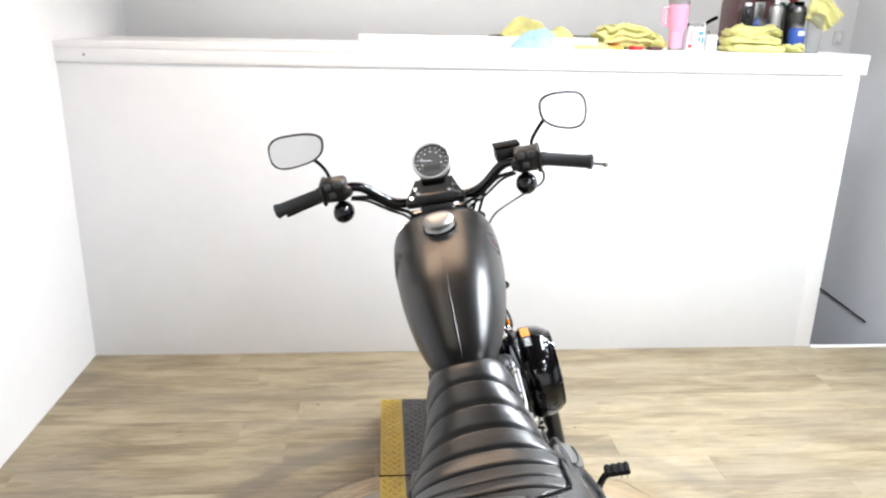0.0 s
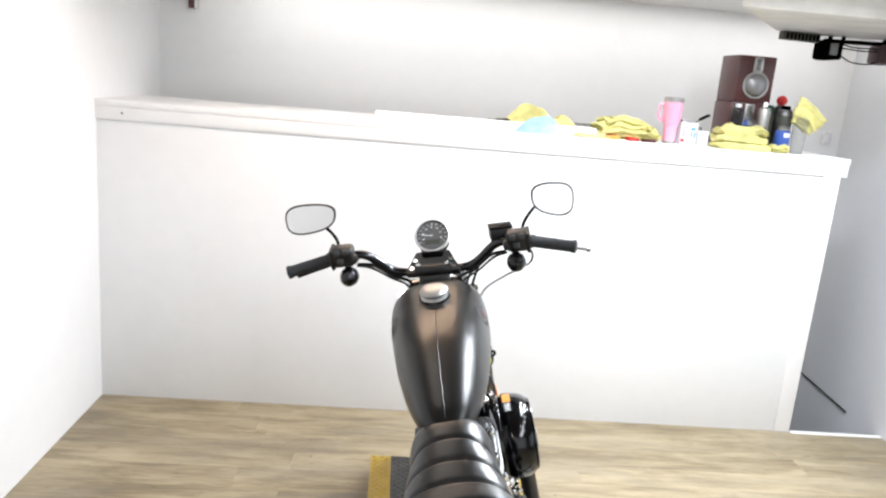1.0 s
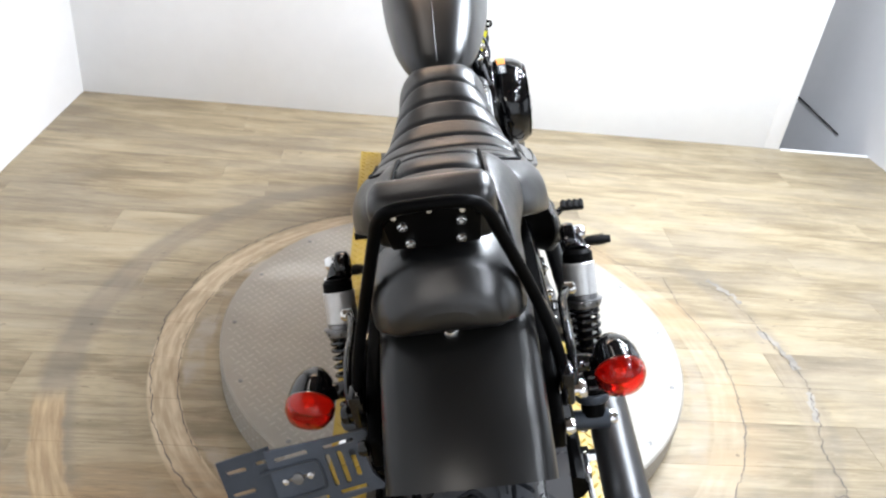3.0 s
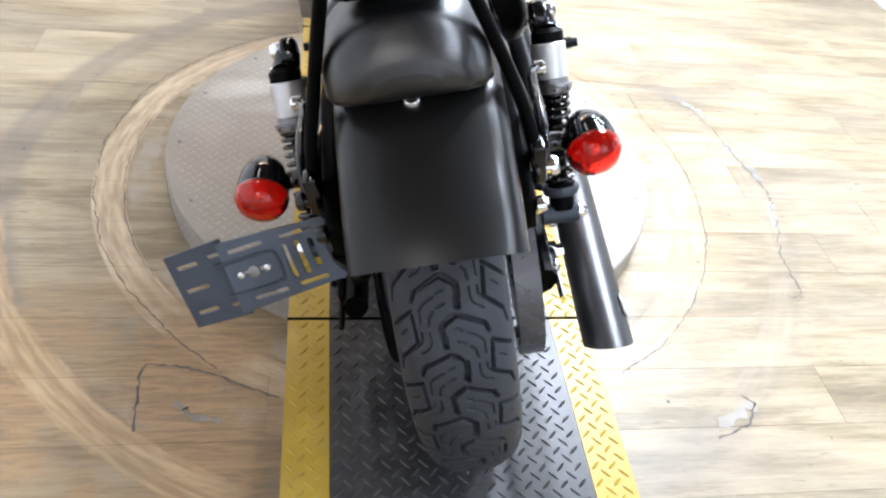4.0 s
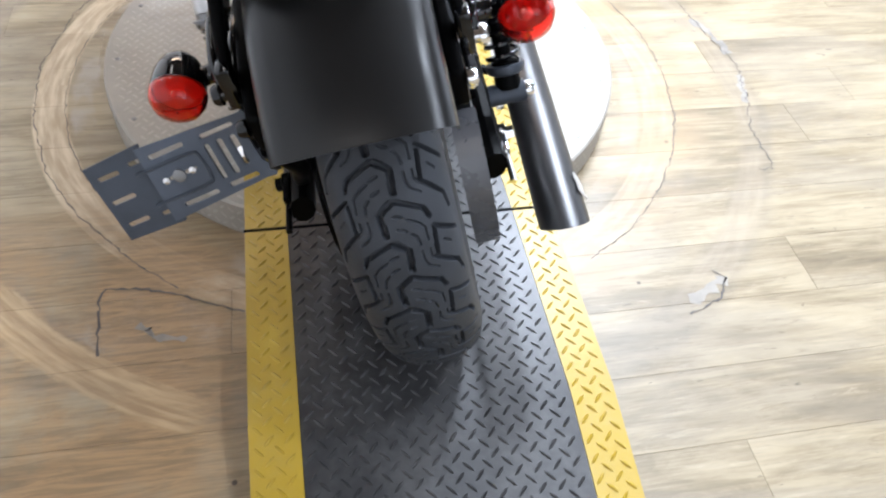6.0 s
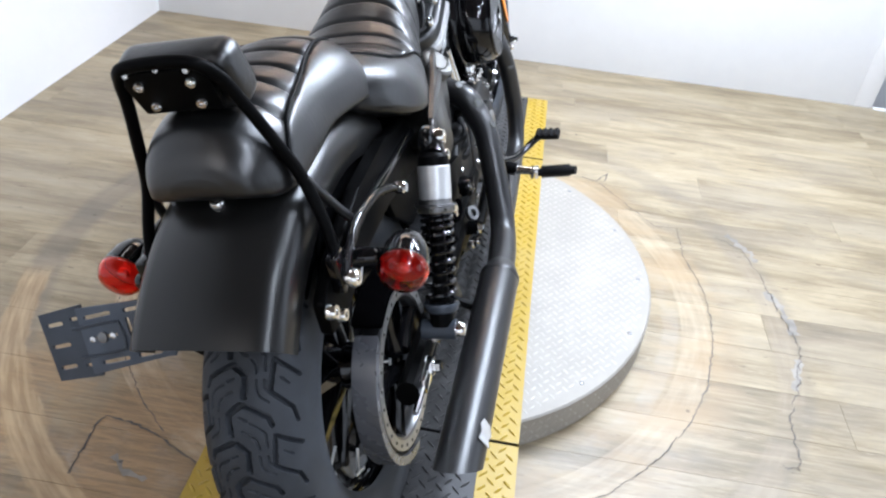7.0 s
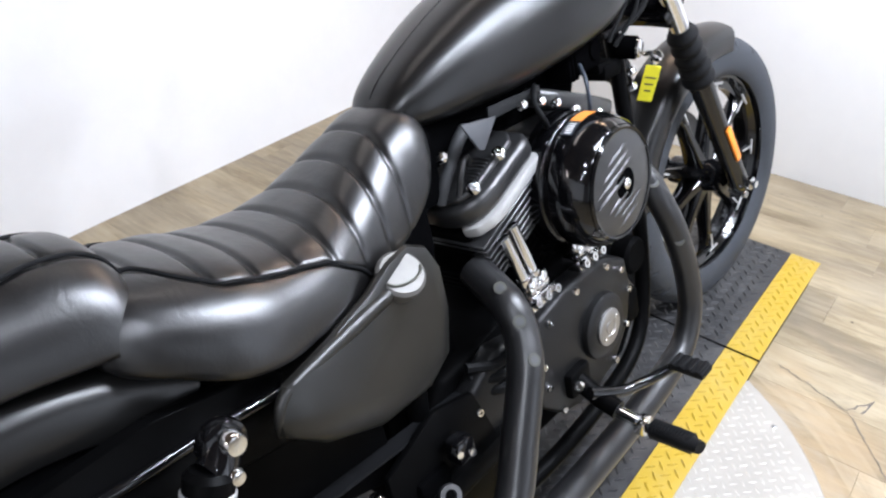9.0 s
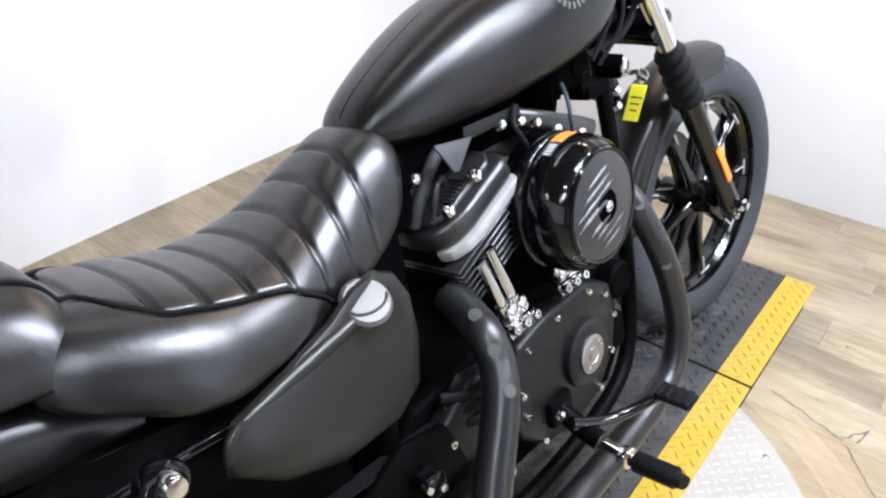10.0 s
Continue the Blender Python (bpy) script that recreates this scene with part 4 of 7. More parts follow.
# ---- shock absorbers ----
for s in (-1, 1):
    top, low = Vector((0.200 * s, -0.610, 0.648)), Vector((0.198 * s, -0.744, 0.371))
    way = (low - top).normalized()
    shock = bp("shock_absorber", lathe([(0.019, 0.02), (0.0245, 0.026), (0.0245, 0.090), (0.0245, 0.094), (0.0125, 0.096), (0.0125, 0.255), (0.020, 0.258), (0.020, 0.30), (0.004, 0.305)],
                                       top, way, 28), SATIN, None, "coil-over shock absorber")
    bp("collar", lathe([(0.0240, 0.040), (0.0262, 0.042), (0.0262, 0.092), (0.0240, 0.094)], top, way, 32), WHITE_METAL, shock, "bare alloy collar")
    bp("preload_ring", lathe([(0.0245, 0.093), (0.0262, 0.094), (0.0262, 0.101), (0.0332, 0.102), (0.0336, 0.104), (0.0300, 0.106), (0.0300, 0.113), (0.0285, 0.115), (0.0235, 0.115), (0.0235, 0.093)], top, way, 32, closed=True), STEEL, shock)
    base = axis_matrix(top, way)
    coil = [base @ Vector((0.0238 * math.cos(a), 0.0238 * math.sin(a), 0.116 + 0.150 * (i / 220) ** 1.3)) for i, a in enumerate(np.linspace(0, 2 * math.pi * 10.2, 221))]
    # dark discs on the ring give the shade of holes that are not cut
    for k in range(8):
        a = 2 * math.pi * k / 8
        bp("ring_hole_disc", lathe([(0.0028, 0.0), (0.0028, 0.0008), (0.0004, 0.0008)], base @ Vector((0.0300 * math.cos(a), 0.0300 * math.sin(a), 0.1095)), base.to_3x3() @ Vector((math.cos(a), math.sin(a), 0)), 8), INK, shock)
    bp("spring", tube(coil, 0.0037, 8, 1), GLOSS, shock, "black coil spring")
    bp("lower_seat", lathe([(0.029, 0.262), (0.030, 0.266), (0.027, 0.275), (0.022, 0.278), (0.022, 0.262)], top, way, 28), BRACKET, shock)
    bp("upper_mount", joined(lathe([(0.001, -0.012), (0.018, -0.012), (0.024, -0.008), (0.0255, 0.0), (0.024, 0.008), (0.018, 0.012), (0.001, 0.012)], (0.190 * s, -0.597, 0.640), (s, 0, 0), 24), tube([(0.192 * s, -0.597, 0.642), (0.198 * s, -0.612, 0.624), top + way * 0.03], [0.019, 0.021, 0.020], 16, 3)), GLOSS, shock)
    bp("mount_bolt", lathe([(0.013, 0), (0.013, 0.010), (0.010, 0.016), (0.001, 0.017)], (0.201 * s, -0.594, 0.645), (s, 0, 0), 18), CHROME, shock, "chrome acorn nut")
    bp("mount_bolt", lathe([(0.009, 0), (0.009, 0.012), (0.007, 0.016), (0.001, 0.017)], (0.207 * s, -0.606, 0.618), (s, 0, 0), 18), CHROME, shock, "chrome acorn nut")
    bp("lower_eye", tube([(0.165 * s, low.y, low.z), (0.222 * s, low.y, low.z)], 0.017, 16, 1), BRACKET, shock)
    bp("mount_bolt", lathe([(0.013, 0), (0.013, 0.009), (0.009, 0.014), (0.001, 0.015)], (0.222 * s, low.y, low.z), (s, 0, 0), 14), CHROME, shock, "chrome acorn nut")


# ---- seat ----
def cushion(rows, n_long, seam_at, groove_y, edge_pow, depth=0.007, bow=0.010):
    """An upholstered body from rows (y, top, half width, bottom): ribs run across it above its side seams."""
    rows = np.array(rows)
    t = np.linspace(0, 1, len(rows))
    tt = np.linspace(0, 1, n_long)

    def curve(col):
        v = np.array(smooth_path([(a, b, 0) for a, b in zip(t, rows[:, col])], 12))
        return np.interp(tt, v[:, 0], v[:, 1])

    ys, tops, halfs, lows = (curve(c) for c in range(4))
    ang = np.linspace(0, np.pi, 97)
    rings, seam_line = [], []
    for y, zt, hw, zb in zip(ys, tops, halfs, lows):
        ring, seam = [], float(np.interp(-y, [-a for a, _ in seam_at], [b for _, b in seam_at]))

        def at(a):
            ca, sa = math.cos(a), math.sin(a)
            return hw * np.sign(ca) * abs(ca) ** edge_pow, zb + (zt - zb) * abs(sa) ** edge_pow

        for a in ang:
            x, z = at(a)
            low = math.degrees(min(a, math.pi - a))
            inside = (0.30 + 0.70 * min(1.0, low / 60.0)) / (1 + math.exp((seam - low) * 0.7))
            d = min(abs(y - g + bow * (x / hw) ** 2) for g in groove_y)
            sink = depth * math.exp(-(d / 0.0042) ** 2) + depth * 0.5 * math.exp(-d / 0.010)
            welt = 0.004 * math.exp(-((low - seam) / 2.2) ** 2) if seam > 0 else 0.0
            cut = sink * inside + welt
            nx, nz = math.cos(a), math.sin(a)
            ring.append(Vector((x - cut * nx, y, z - cut * nz)))
        seam_line.append((y, *at(radians(max(seam, 0.0))), seam))
        ring += [Vector((hw * 0.9 * u, y, zb - 0.006)) for u in (-1, -0.5, 0, 0.5, 1)]
        rings.append(ring)
    return loft(rings), seam_line


def piping(seam_line, side):
    """A welt along the seam of a cushion."""
    return tube([(side * x, y, z) for y, x, z, a in seam_line[::5] if a > 1], 0.0026, 8, 2)


seat = bp("seat", rbox((0.15, 0.66, 0.02), (0, -0.55, 0.705), 0.006), PLASTIC, None, "black ribbed two-up vinyl seat")
RIDER = [(-0.130, 0.788, 0.054, 0.778), (-0.143, 0.813, 0.074, 0.752), (-0.172, 0.821, 0.091, 0.713), (-0.215, 0.808, 0.097, 0.679), (-0.265, 0.785, 0.109, 0.666), (-0.325, 0.761, 0.123, 0.660),
         (-0.385, 0.751, 0.146, 0.655), (-0.445, 0.756, 0.161, 0.656), (-0.495, 0.772, 0.170, 0.658), (-0.545, 0.784, 0.166, 0.670), (-0.595, 0.794, 0.145, 0.697), (-0.625, 0.792, 0.124, 0.712), (-0.64, 0.78, 0.105, 0.725)]
bm, seam_line = cushion(RIDER, 320, [(-0.10, -30), (-0.312, -8), (-0.332, 3), (-0.365, 19), (-0.385, 31), (-0.416, 39), (-0.458, 44), (-0.514, 48), (-0.545, 61), (-0.565, 74), (-0.66, 80)], [-0.213 - 0.0502 * k for k in range(8)], 0.72, 0.0050, 0.014)
bp("rider_seat", bm, LEATHER, seat, "ribbed black vinyl rider's seat", smooth=75)
for s in (-1, 1):
    bp("piping", piping(seam_line, s), RUBBER, seat, "black welt along the seam")
PILLION = [(-0.575, 0.785, 0.100, 0.722), (-0.592, 0.822, 0.115, 0.725), (-0.618, 0.837, 0.121, 0.733), (-0.66, 0.845, 0.117, 0.740), (-0.74, 0.844, 0.106, 0.747), (-0.82, 0.847, 0.105, 0.738),
           (-0.88, 0.841, 0.099, 0.730), (-0.912, 0.830, 0.089, 0.736), (-0.930, 0.812, 0.078, 0.746), (-0.942, 0.794, 0.064, 0.752), (-0.948, 0.778, 0.036, 0.760)]
bm, seam_line = cushion(PILLION, 260, [(-0.55, 52), (-0.585, 59), (-0.614, 63), (-0.653, 61), (-0.69, 57), (-0.74, 48), (-0.77, 43), (-0.81, 39), (-0.845, 33), (-0.875, 18), (-0.895, -15), (-0.94, -30)], [-0.637 - 0.054 * k for k in range(5)], 0.86, 0.0065, -0.012)
bp("pillion_seat", bm, LEATHER, seat, "ribbed black vinyl pillion pad", smooth=75)
for s in (-1, 1):
    bp("piping", piping(seam_line, s), RUBBER, seat, "black welt along the seam")

# ---- backrest on its bar ----
LEAN_B = pose(0, -0.880, 0.880, 18)
half_bar = [(0.138, -0.918, 0.622), (0.128, -0.902, 0.680), (0.110, -0.890, 0.742), (0.092, -0.898, 0.80), (0.072, -0.910, 0.862), (0.062, -0.920, 0.892), (0.044, -0.932, 0.912)]
sissy = bp("backrest_bar", tube([(-x, y, z) for x, y, z in half_bar] + [(0, -0.935, 0.917)] + half_bar[::-1], 0.0080, 12, 8),
           SATIN, None, "black backrest bar behind the seat")
for s in (-1, 1):
    bp("brace", tube([(0.112 * s, -0.890, 0.742), (0.126 * s, -0.865, 0.692), (0.140 * s, -0.838, 0.643)], 0.0066, 10, 4), HOUSING, sissy)
    bp("foot", slab([(-0.905, 0.595), (-0.935, 0.595), (-0.935, 0.65), (-0.905, 0.65)], "x", *sorted((0.128 * s, 0.146 * s)), 0.004), GLOSS, sissy)
bp("backrest_plate", moved(slab([(-0.052, -0.034), (0.052, -0.034), (0.056, 0.012), (0.042, 0.030), (-0.042, 0.030), (-0.056, 0.012)], "y", -0.004, 0.004, 0.003), pose(0, -0.9185, 0.880, 22)), SATIN, sissy)
for bx, bz in ((-0.033, 0.890), (0.033, 0.890), (-0.029, 0.861), (0.030, 0.861)):
    bp("backrest_bolt", bolt((bx, -0.9228 - (bz - 0.880) * 0.404, bz), (0, -0.93, -0.37), 0.0068, 0.006), CHROME, sissy, "chrome screw")
for bx, bz in ((-0.040, 0.905), (0.0, 0.909), (0.036, 0.905)):
    bp("backrest_rivet", bolt((bx, -0.934, bz), (0, -1, 0.1), 0.0038, 0.003), CHROME, sissy, "small chrome rivet")
bp("backrest_pad", rbox((0.150, 0.054, 0.082), bevel=0.020, m=LEAN_B, segs=5), LEATHER, sissy, "black vinyl backrest pad")

# ---- turn signals and plate bracket at the tail ----
for s in (-1, 1):
    at = Vector((0.211 * s, -0.873, 0.605))
    axis = Vector((0.06 * s, -1, -0.21)).normalized()
    lamp = bp("rear_turn_signal", lathe([(0.003, -0.046), (0.014, -0.042), (0.025, -0.029), (0.031, -0.013), (0.033, 0.004), (0.033, 0.012), (0.031, 0.013), (0.030, 0.0), (0.02, -0.03), (0.002, -0.04)], at, axis, 32),
              GLOSS, None, "gloss black bullet turn signal with a red lens")
    bp("lens", lathe([(0.0330, 0.0125), (0.0345, 0.016), (0.0335, 0.026), (0.027, 0.037), (0.016, 0.042), (0.001, 0.044), (0.001, 0.041), (0.015, 0.039), (0.025, 0.035), (0.031, 0.025), (0.0312, 0.014)], at, axis, 32), RED, lamp,
       "domed red lens")
    bp("reflector", lathe([(0.030, 0.014), (0.022, 0.002), (0.008, -0.004), (0.008, 0.018), (0.006, 0.022), (0.001, 0.023)], at, axis, 24), REFLECTOR, lamp)
    bp("stalk", joined(tube([at - Vector((0.02 * s, 0, 0)), (0.175 * s, -0.862, 0.602), (0.13 * s, -0.868, 0.606)], [0.014, 0.012, 0.016], 14, 4)), GLOSS, lamp)

PLATE_M = Matrix.Translation((-0.222, -0.948, 0.534)) @ pose(0, 0, 0, 0, 0, 3) @ pose(0, 0, 0, 0, -10, 0) @ pose(0, 0, 0, -22, 0, 0)


def perforated(outline, slots, y0, y1):
    """A plate in the xz plane with rounded slots cut through: slots are (x, z, length, width, upright)."""
    loops = [outline]
    for x, z, a, b, upright in slots:
        ring = []
        for q in np.linspace(0, 2 * math.pi, 16, endpoint=False):
            dx = (a - b) / 2 * (1 if math.cos(q) > 0 else -1) + b / 2 * math.cos(q)
            dz = b / 2 * math.sin(q)
            ring.append((x + dz, z + dx) if upright else (x + dx, z + dz))
        loops.append(ring)
    bm = bmesh.new()
    sheets = []
    for y in (y0, y1):
        rows, edges = [], []
        for loop in loops:
            vs = [bm.verts.new((x, y, z)) for x, z in loop]
            rows.append(vs)
            edges += [bm.edges.new((vs[i], vs[(i + 1) % len(vs)])) for i in range(len(vs))]
        bmesh.ops.triangle_fill(bm, use_beauty=True, edges=edges)
        sheets.append(rows)
    for a, b in zip(*sheets):
        for i in range(len(a)):
            j = (i + 1) % len(a)
            bm.faces.new((a[i], a[j], b[j], b[i]))
    return bm


bracket = bp("plate_bracket", moved(perforated([(-0.118, -0.052), (-0.040, -0.055), (-0.040, 0.055), (-0.118, 0.052)],
                                               [(-0.094, 0.033, 0.030, 0.0065, 0), (-0.094, 0.0, 0.034, 0.0065, 0), (-0.094, -0.033, 0.030, 0.0065, 0), (-0.056, 0.036, 0.018, 0.006, 0), (-0.056, -0.036, 0.014, 0.006, 0)], -0.002, 0.002), PLATE_M),
             BRACKET, None, "blue-grey slotted side-mount plate bracket")
bp("raised_panel", moved(perforated([(-0.050, -0.050), (0.085, -0.043), (0.095, -0.044), (0.099, -0.038), (0.088, -0.020), (0.086, 0.016), (0.099, 0.038), (0.095, 0.044), (0.085, 0.043), (-0.046, 0.051)],
                                    [(-0.012, 0.035, 0.048, 0.0065, 0), (-0.004, -0.035, 0.048, 0.0065, 0), (-0.008, 0.002, 0.040, 0.0055, 0), (0.036, 0.0, 0.048, 0.0070, 1), (0.053, 0.0, 0.048, 0.0080, 1), (0.070, 0.002, 0.040, 0.0080, 1),
                                     (0.056, 0.034, 0.044, 0.006, 0), (0.056, -0.034, 0.040, 0.007, 0)], -0.0065, -0.0025), PLATE_M), LIGHT_BRACKET, bracket, "paler slotted panel")
bp("boss", moved(tube([(-0.060, -0.0072, 0.022), (0.012, -0.0072, 0.022), (0.022, -0.0072, 0.012), (0.022, -0.0072, -0.012), (0.012, -0.0072, -0.022), (-0.060, -0.0072, -0.022)], 0.0022, 8, 3), PLATE_M), BRACKET, bracket)
bp("adjust_bolt", moved(lathe([(0.008, 0), (0.008, 0.004), (0.004, 0.005), (0.001, 0.005)], (-0.012, -0.0062, 0.002), (0, -1, 0), 12), PLATE_M), STEEL, bracket)
for sx in (-0.030, 0.006):
    bp("adjust_bolt", moved(lathe([(0.0045, 0), (0.0045, 0.003), (0.001, 0.0035)], (sx, -0.0062, 0.002), (0, -1, 0), 10), PLATE_M), CHROME, bracket)
bp("bracket_arm", tube([(-0.125, -0.935, 0.53), (-0.11, -0.90, 0.46), (-0.13, -0.84, 0.39), (-0.145, -0.79, 0.335)], 0.013, 10, 5), SATIN, bracket)


# ---- fuel tank ----
def tank_ring(y, hw, zb, zt, k=56):
    ring = []
    for a in np.linspace(0, 2 * math.pi, k, endpoint=False):
        ca, sa = math.cos(a), math.sin(a)
        up = sa > 0
        e = 0.78 if up else 0.62
        zm = zb + (zt - zb) * 0.36
        x = hw * np.sign(ca) * abs(ca) ** (0.70 if up else 0.62)
        x *= 1.0 if up else 1 - 0.30 * abs(sa) ** 1.5
        z = zm + ((zt - zm) if up else (zm - zb)) * np.sign(sa) * abs(sa) ** e
        ring.append(Vector((x, y, z)))
    return ring


TANK = [(-0.176, 0.016, 0.801, 0.812), (-0.168, 0.038, 0.794, 0.824), (-0.145, 0.059, 0.779, 0.846), (-0.1, 0.076, 0.771, 0.873), (-0.03, 0.094, 0.766, 0.906), (0.04, 0.107, 0.765, 0.932), (0.11, 0.118, 0.769, 0.95),
        (0.18, 0.126, 0.775, 0.965), (0.24, 0.131, 0.783, 0.976), (0.285, 0.133, 0.793, 0.986), (0.325, 0.131, 0.812, 0.993), (0.352, 0.121, 0.830, 0.990), (0.368, 0.102, 0.850, 0.978), (0.374, 0.065, 0.880, 0.950)]
cols = list(zip(*TANK))
t_in = np.linspace(0, 1, len(TANK))
dense = [np.interp(np.linspace(0, 1, 84), *zip(*[(v[0], v[1]) for v in smooth_path([(a, b, 0) for a, b in zip(t_in, col)], 10)])) for col in cols]
tank = bp("fuel_tank", loft([tank_ring(*row) for row in zip(*dense)]), DENIM, None, "satin black peanut fuel tank", smooth=80)
bp("tank_seam", tube([(0, y, z + 0.0003) for y, z in zip(dense[0][8:66:4], dense[3][8:66:4])], 0.0011, 6, 2), DENIM, tank)
cap_at, cap_up = Vector((0.002, 0.243, 0.976)), Vector((0, -0.20, 1)).normalized()
cap = bp("fuel_cap", lathe([(0.036, 0.0), (0.037, 0.004), (0.034, 0.010), (0.034, 0.014), (0.0375, 0.017), (0.038, 0.022), (0.034, 0.027), (0.020, 0.031), (0.001, 0.032)], cap_at, cap_up, 40), BRUSHED, tank, "polished fuel cap")
bp("cap_ring", lathe([(0.041, -0.004), (0.042, 0.002), (0.036, 0.005), (0.036, -0.004)], cap_at, cap_up, 40, closed=True), GLOSS, tank)


def tank_side(y, z):
    """Half width of the tank at a height."""
    hw, zb, zt = (float(np.interp(y, dense[0], dense[c])) for c in (1, 2, 3))
    zm = zb + (zt - zb) * 0.36
    if z > zm:
        sa = min(1.0, (z - zm) / (zt - zm)) ** (1 / 0.78)
        return hw * math.sqrt(1 - sa * sa) ** 0.70
    return hw


for s in (-1, 1):
    for i, a in enumerate(np.linspace(0.4, 2 * math.pi - 0.4, 18)):
        y, z = 0.224 + 0.034 * math.cos(a), 0.914 + 0.026 * math.sin(a)
        tilt = math.degrees(math.atan2(tank_side(y, z - 0.01) - tank_side(y, z + 0.01), 0.02))
        bp("tank_mark", rbox((0.0016, 0.006, 0.010), (0, 0, 0), 0.0004, Matrix.Translation((s * tank_side(y, z), y, z)) @ pose(0, 0, 0, 0, -s * tilt, 0) @ pose(0, 0, 0, math.degrees(a) + 90)), TANK_GREY, tank, "faded grey ray of the round tank graphic")
    tilt = (tank_side(0.224, 0.904) - tank_side(0.224, 0.924)) / 0.02
    bp("tank_disc", lathe([(0.014, 0), (0.013, 0.0012), (0.0005, 0.0012)], (s * (tank_side(0.224, 0.914) - 0.0002), 0.224, 0.914), (s, 0, tilt), 20), TANK_RED, tank, "dull red spot of the tank graphic")

# ---- engine ----
CRANK = Vector((0, 0.084, 0.360))


def cyl_m(deg):
    """Pose of a cylinder: z along its bore, y across the engine."""
    return Matrix.Translation(CRANK) @ pose(0, 0, 0, deg, 0, 0)


engine = bp("engine", slab([(-0.20, 0.20), (0.24, 0.18), (0.30, 0.24), (0.29, 0.40), (0.20, 0.48), (0.0, 0.48), (-0.12, 0.45), (-0.24, 0.44), (-0.30, 0.36), (-0.28, 0.24)], "x", -0.105, 0.100, 0.015, 3), CAST, None,
            "black air-cooled v-twin engine")
for deg in (22.5, -22.5):
    m = cyl_m(deg)
    bp("cylinder", moved(rbox((0.13, 0.13, 0.20), (0, 0, 0.17), 0.02), m), CAST, engine)
    for k in range(7):
        bp("fin", moved(rbox((0.165, 0.172, 0.0035), (0, 0, 0.115 + 0.0125 * k), 0.0015, segs=1), m), CAST, engine)
    bp("cylinder_head", moved(rbox((0.150, 0.165, 0.10), (0, 0, 0.245), 0.012), m), CAST, engine)
    for k in range(7):
        bp("head_fin", moved(rbox((0.180 + 0.003 * k, 0.165 + 0.004 * k, 0.0045), (0.004, 0.008, 0.205 + 0.0125 * k), 0.002, segs=1), m), COVER, engine, "black cooling fin")
    bp("head_band", moved(slab([(-0.100, -0.030), (0.048, -0.052), (0.066, -0.078), (0.088, -0.069), (0.102, -0.046), (0.107, -0.020), (0.107, 0.090), (0.092, 0.108), (-0.100, 0.112)], "z", 0.286, 0.305, 0.004), m), BAND, engine, "bare alloy band under the rocker cover")
    cover = bp("rocker_cover", moved(slab([(-0.095, -0.072), (0.033, -0.085), (0.063, -0.081), (0.084, -0.067), (0.098, -0.044), (0.103, -0.018), (0.103, 0.086), (0.088, 0.103), (-0.095, 0.106)], "z", 0.306, 0.343, 0.012, 4), m), COVER, engine, "satin black rocker cover")
    bp("cover_step", moved(slab([(-0.085, -0.060), (0.040, -0.074), (0.072, -0.060), (0.088, -0.034), (0.088, 0.068), (0.070, 0.088), (-0.085, 0.092)], "z", 0.343, 0.355, 0.005, 3), m), COVER, cover)
    for k in range(7):
        bp("cover_rib", moved(rbox((0.034, 0.0032, 0.004), (0.064, -0.022 + 0.0075 * k, 0.356), 0.0012, segs=1), m), COVER, cover)
    if deg < 0:
        bp("cover_cap", moved(slab([(-0.080, -0.125), (0.070, -0.120), (0.088, -0.090), (0.096, -0.010), (0.092, 0.085), (-0.080, 0.095)], "z", 0.354, 0.384, 0.010, 3), m), COVER, cover, "satin black top of the front rocker cover")
    for by in (-0.036, 0.036):
        bp("cover_bolt", moved(lathe([(0.011, 0), (0.011, 0.009), (0.0085, 0.012), (0.0055, 0.012), (0.005, 0.006), (0.0005, 0.006)], (0.088, by, 0.352), (0, 0, 1), 16), m), CHROME, cover, "chrome socket bolt")
    foot_y = -0.016 if deg > 0 else 0.123
    for k, dy in enumerate((-0.046, -0.020)):
        low = Vector((0.112, foot_y - 0.012 + 0.026 * k, 0.470))
        top = m @ Vector((0.104, dy * (1 if deg > 0 else -1), 0.262))
        bp("pushrod_tube", tube([low, low.lerp(top, 0.30), low.lerp(top, 0.31), top], [0.0125, 0.0125, 0.0095, 0.0095], 14, 1), CHROME, engine, "chrome pushrod tube")
    block = [rbox((0.044, 0.070, 0.030), (0.110, foot_y, 0.462), 0.008), rbox((0.030, 0.050, 0.016), (0.112, foot_y, 0.482), 0.005)]
    for dy in (-0.026, 0.0, 0.026):
        block.append(bolt((0.131, foot_y + dy, 0.466), (1, 0, 0.3), 0.0085, 0.010))
    for dy in (-0.013, 0.013):
        block.append(lathe([(0.016, 0), (0.016, 0.012), (0.012, 0.018), (0.001, 0.018)], (0.112, foot_y + dy, 0.486), (0, 0, 1), 16))
    bp("tappet_block", joined(*block), CHROME, engine, "chrome tappet block")
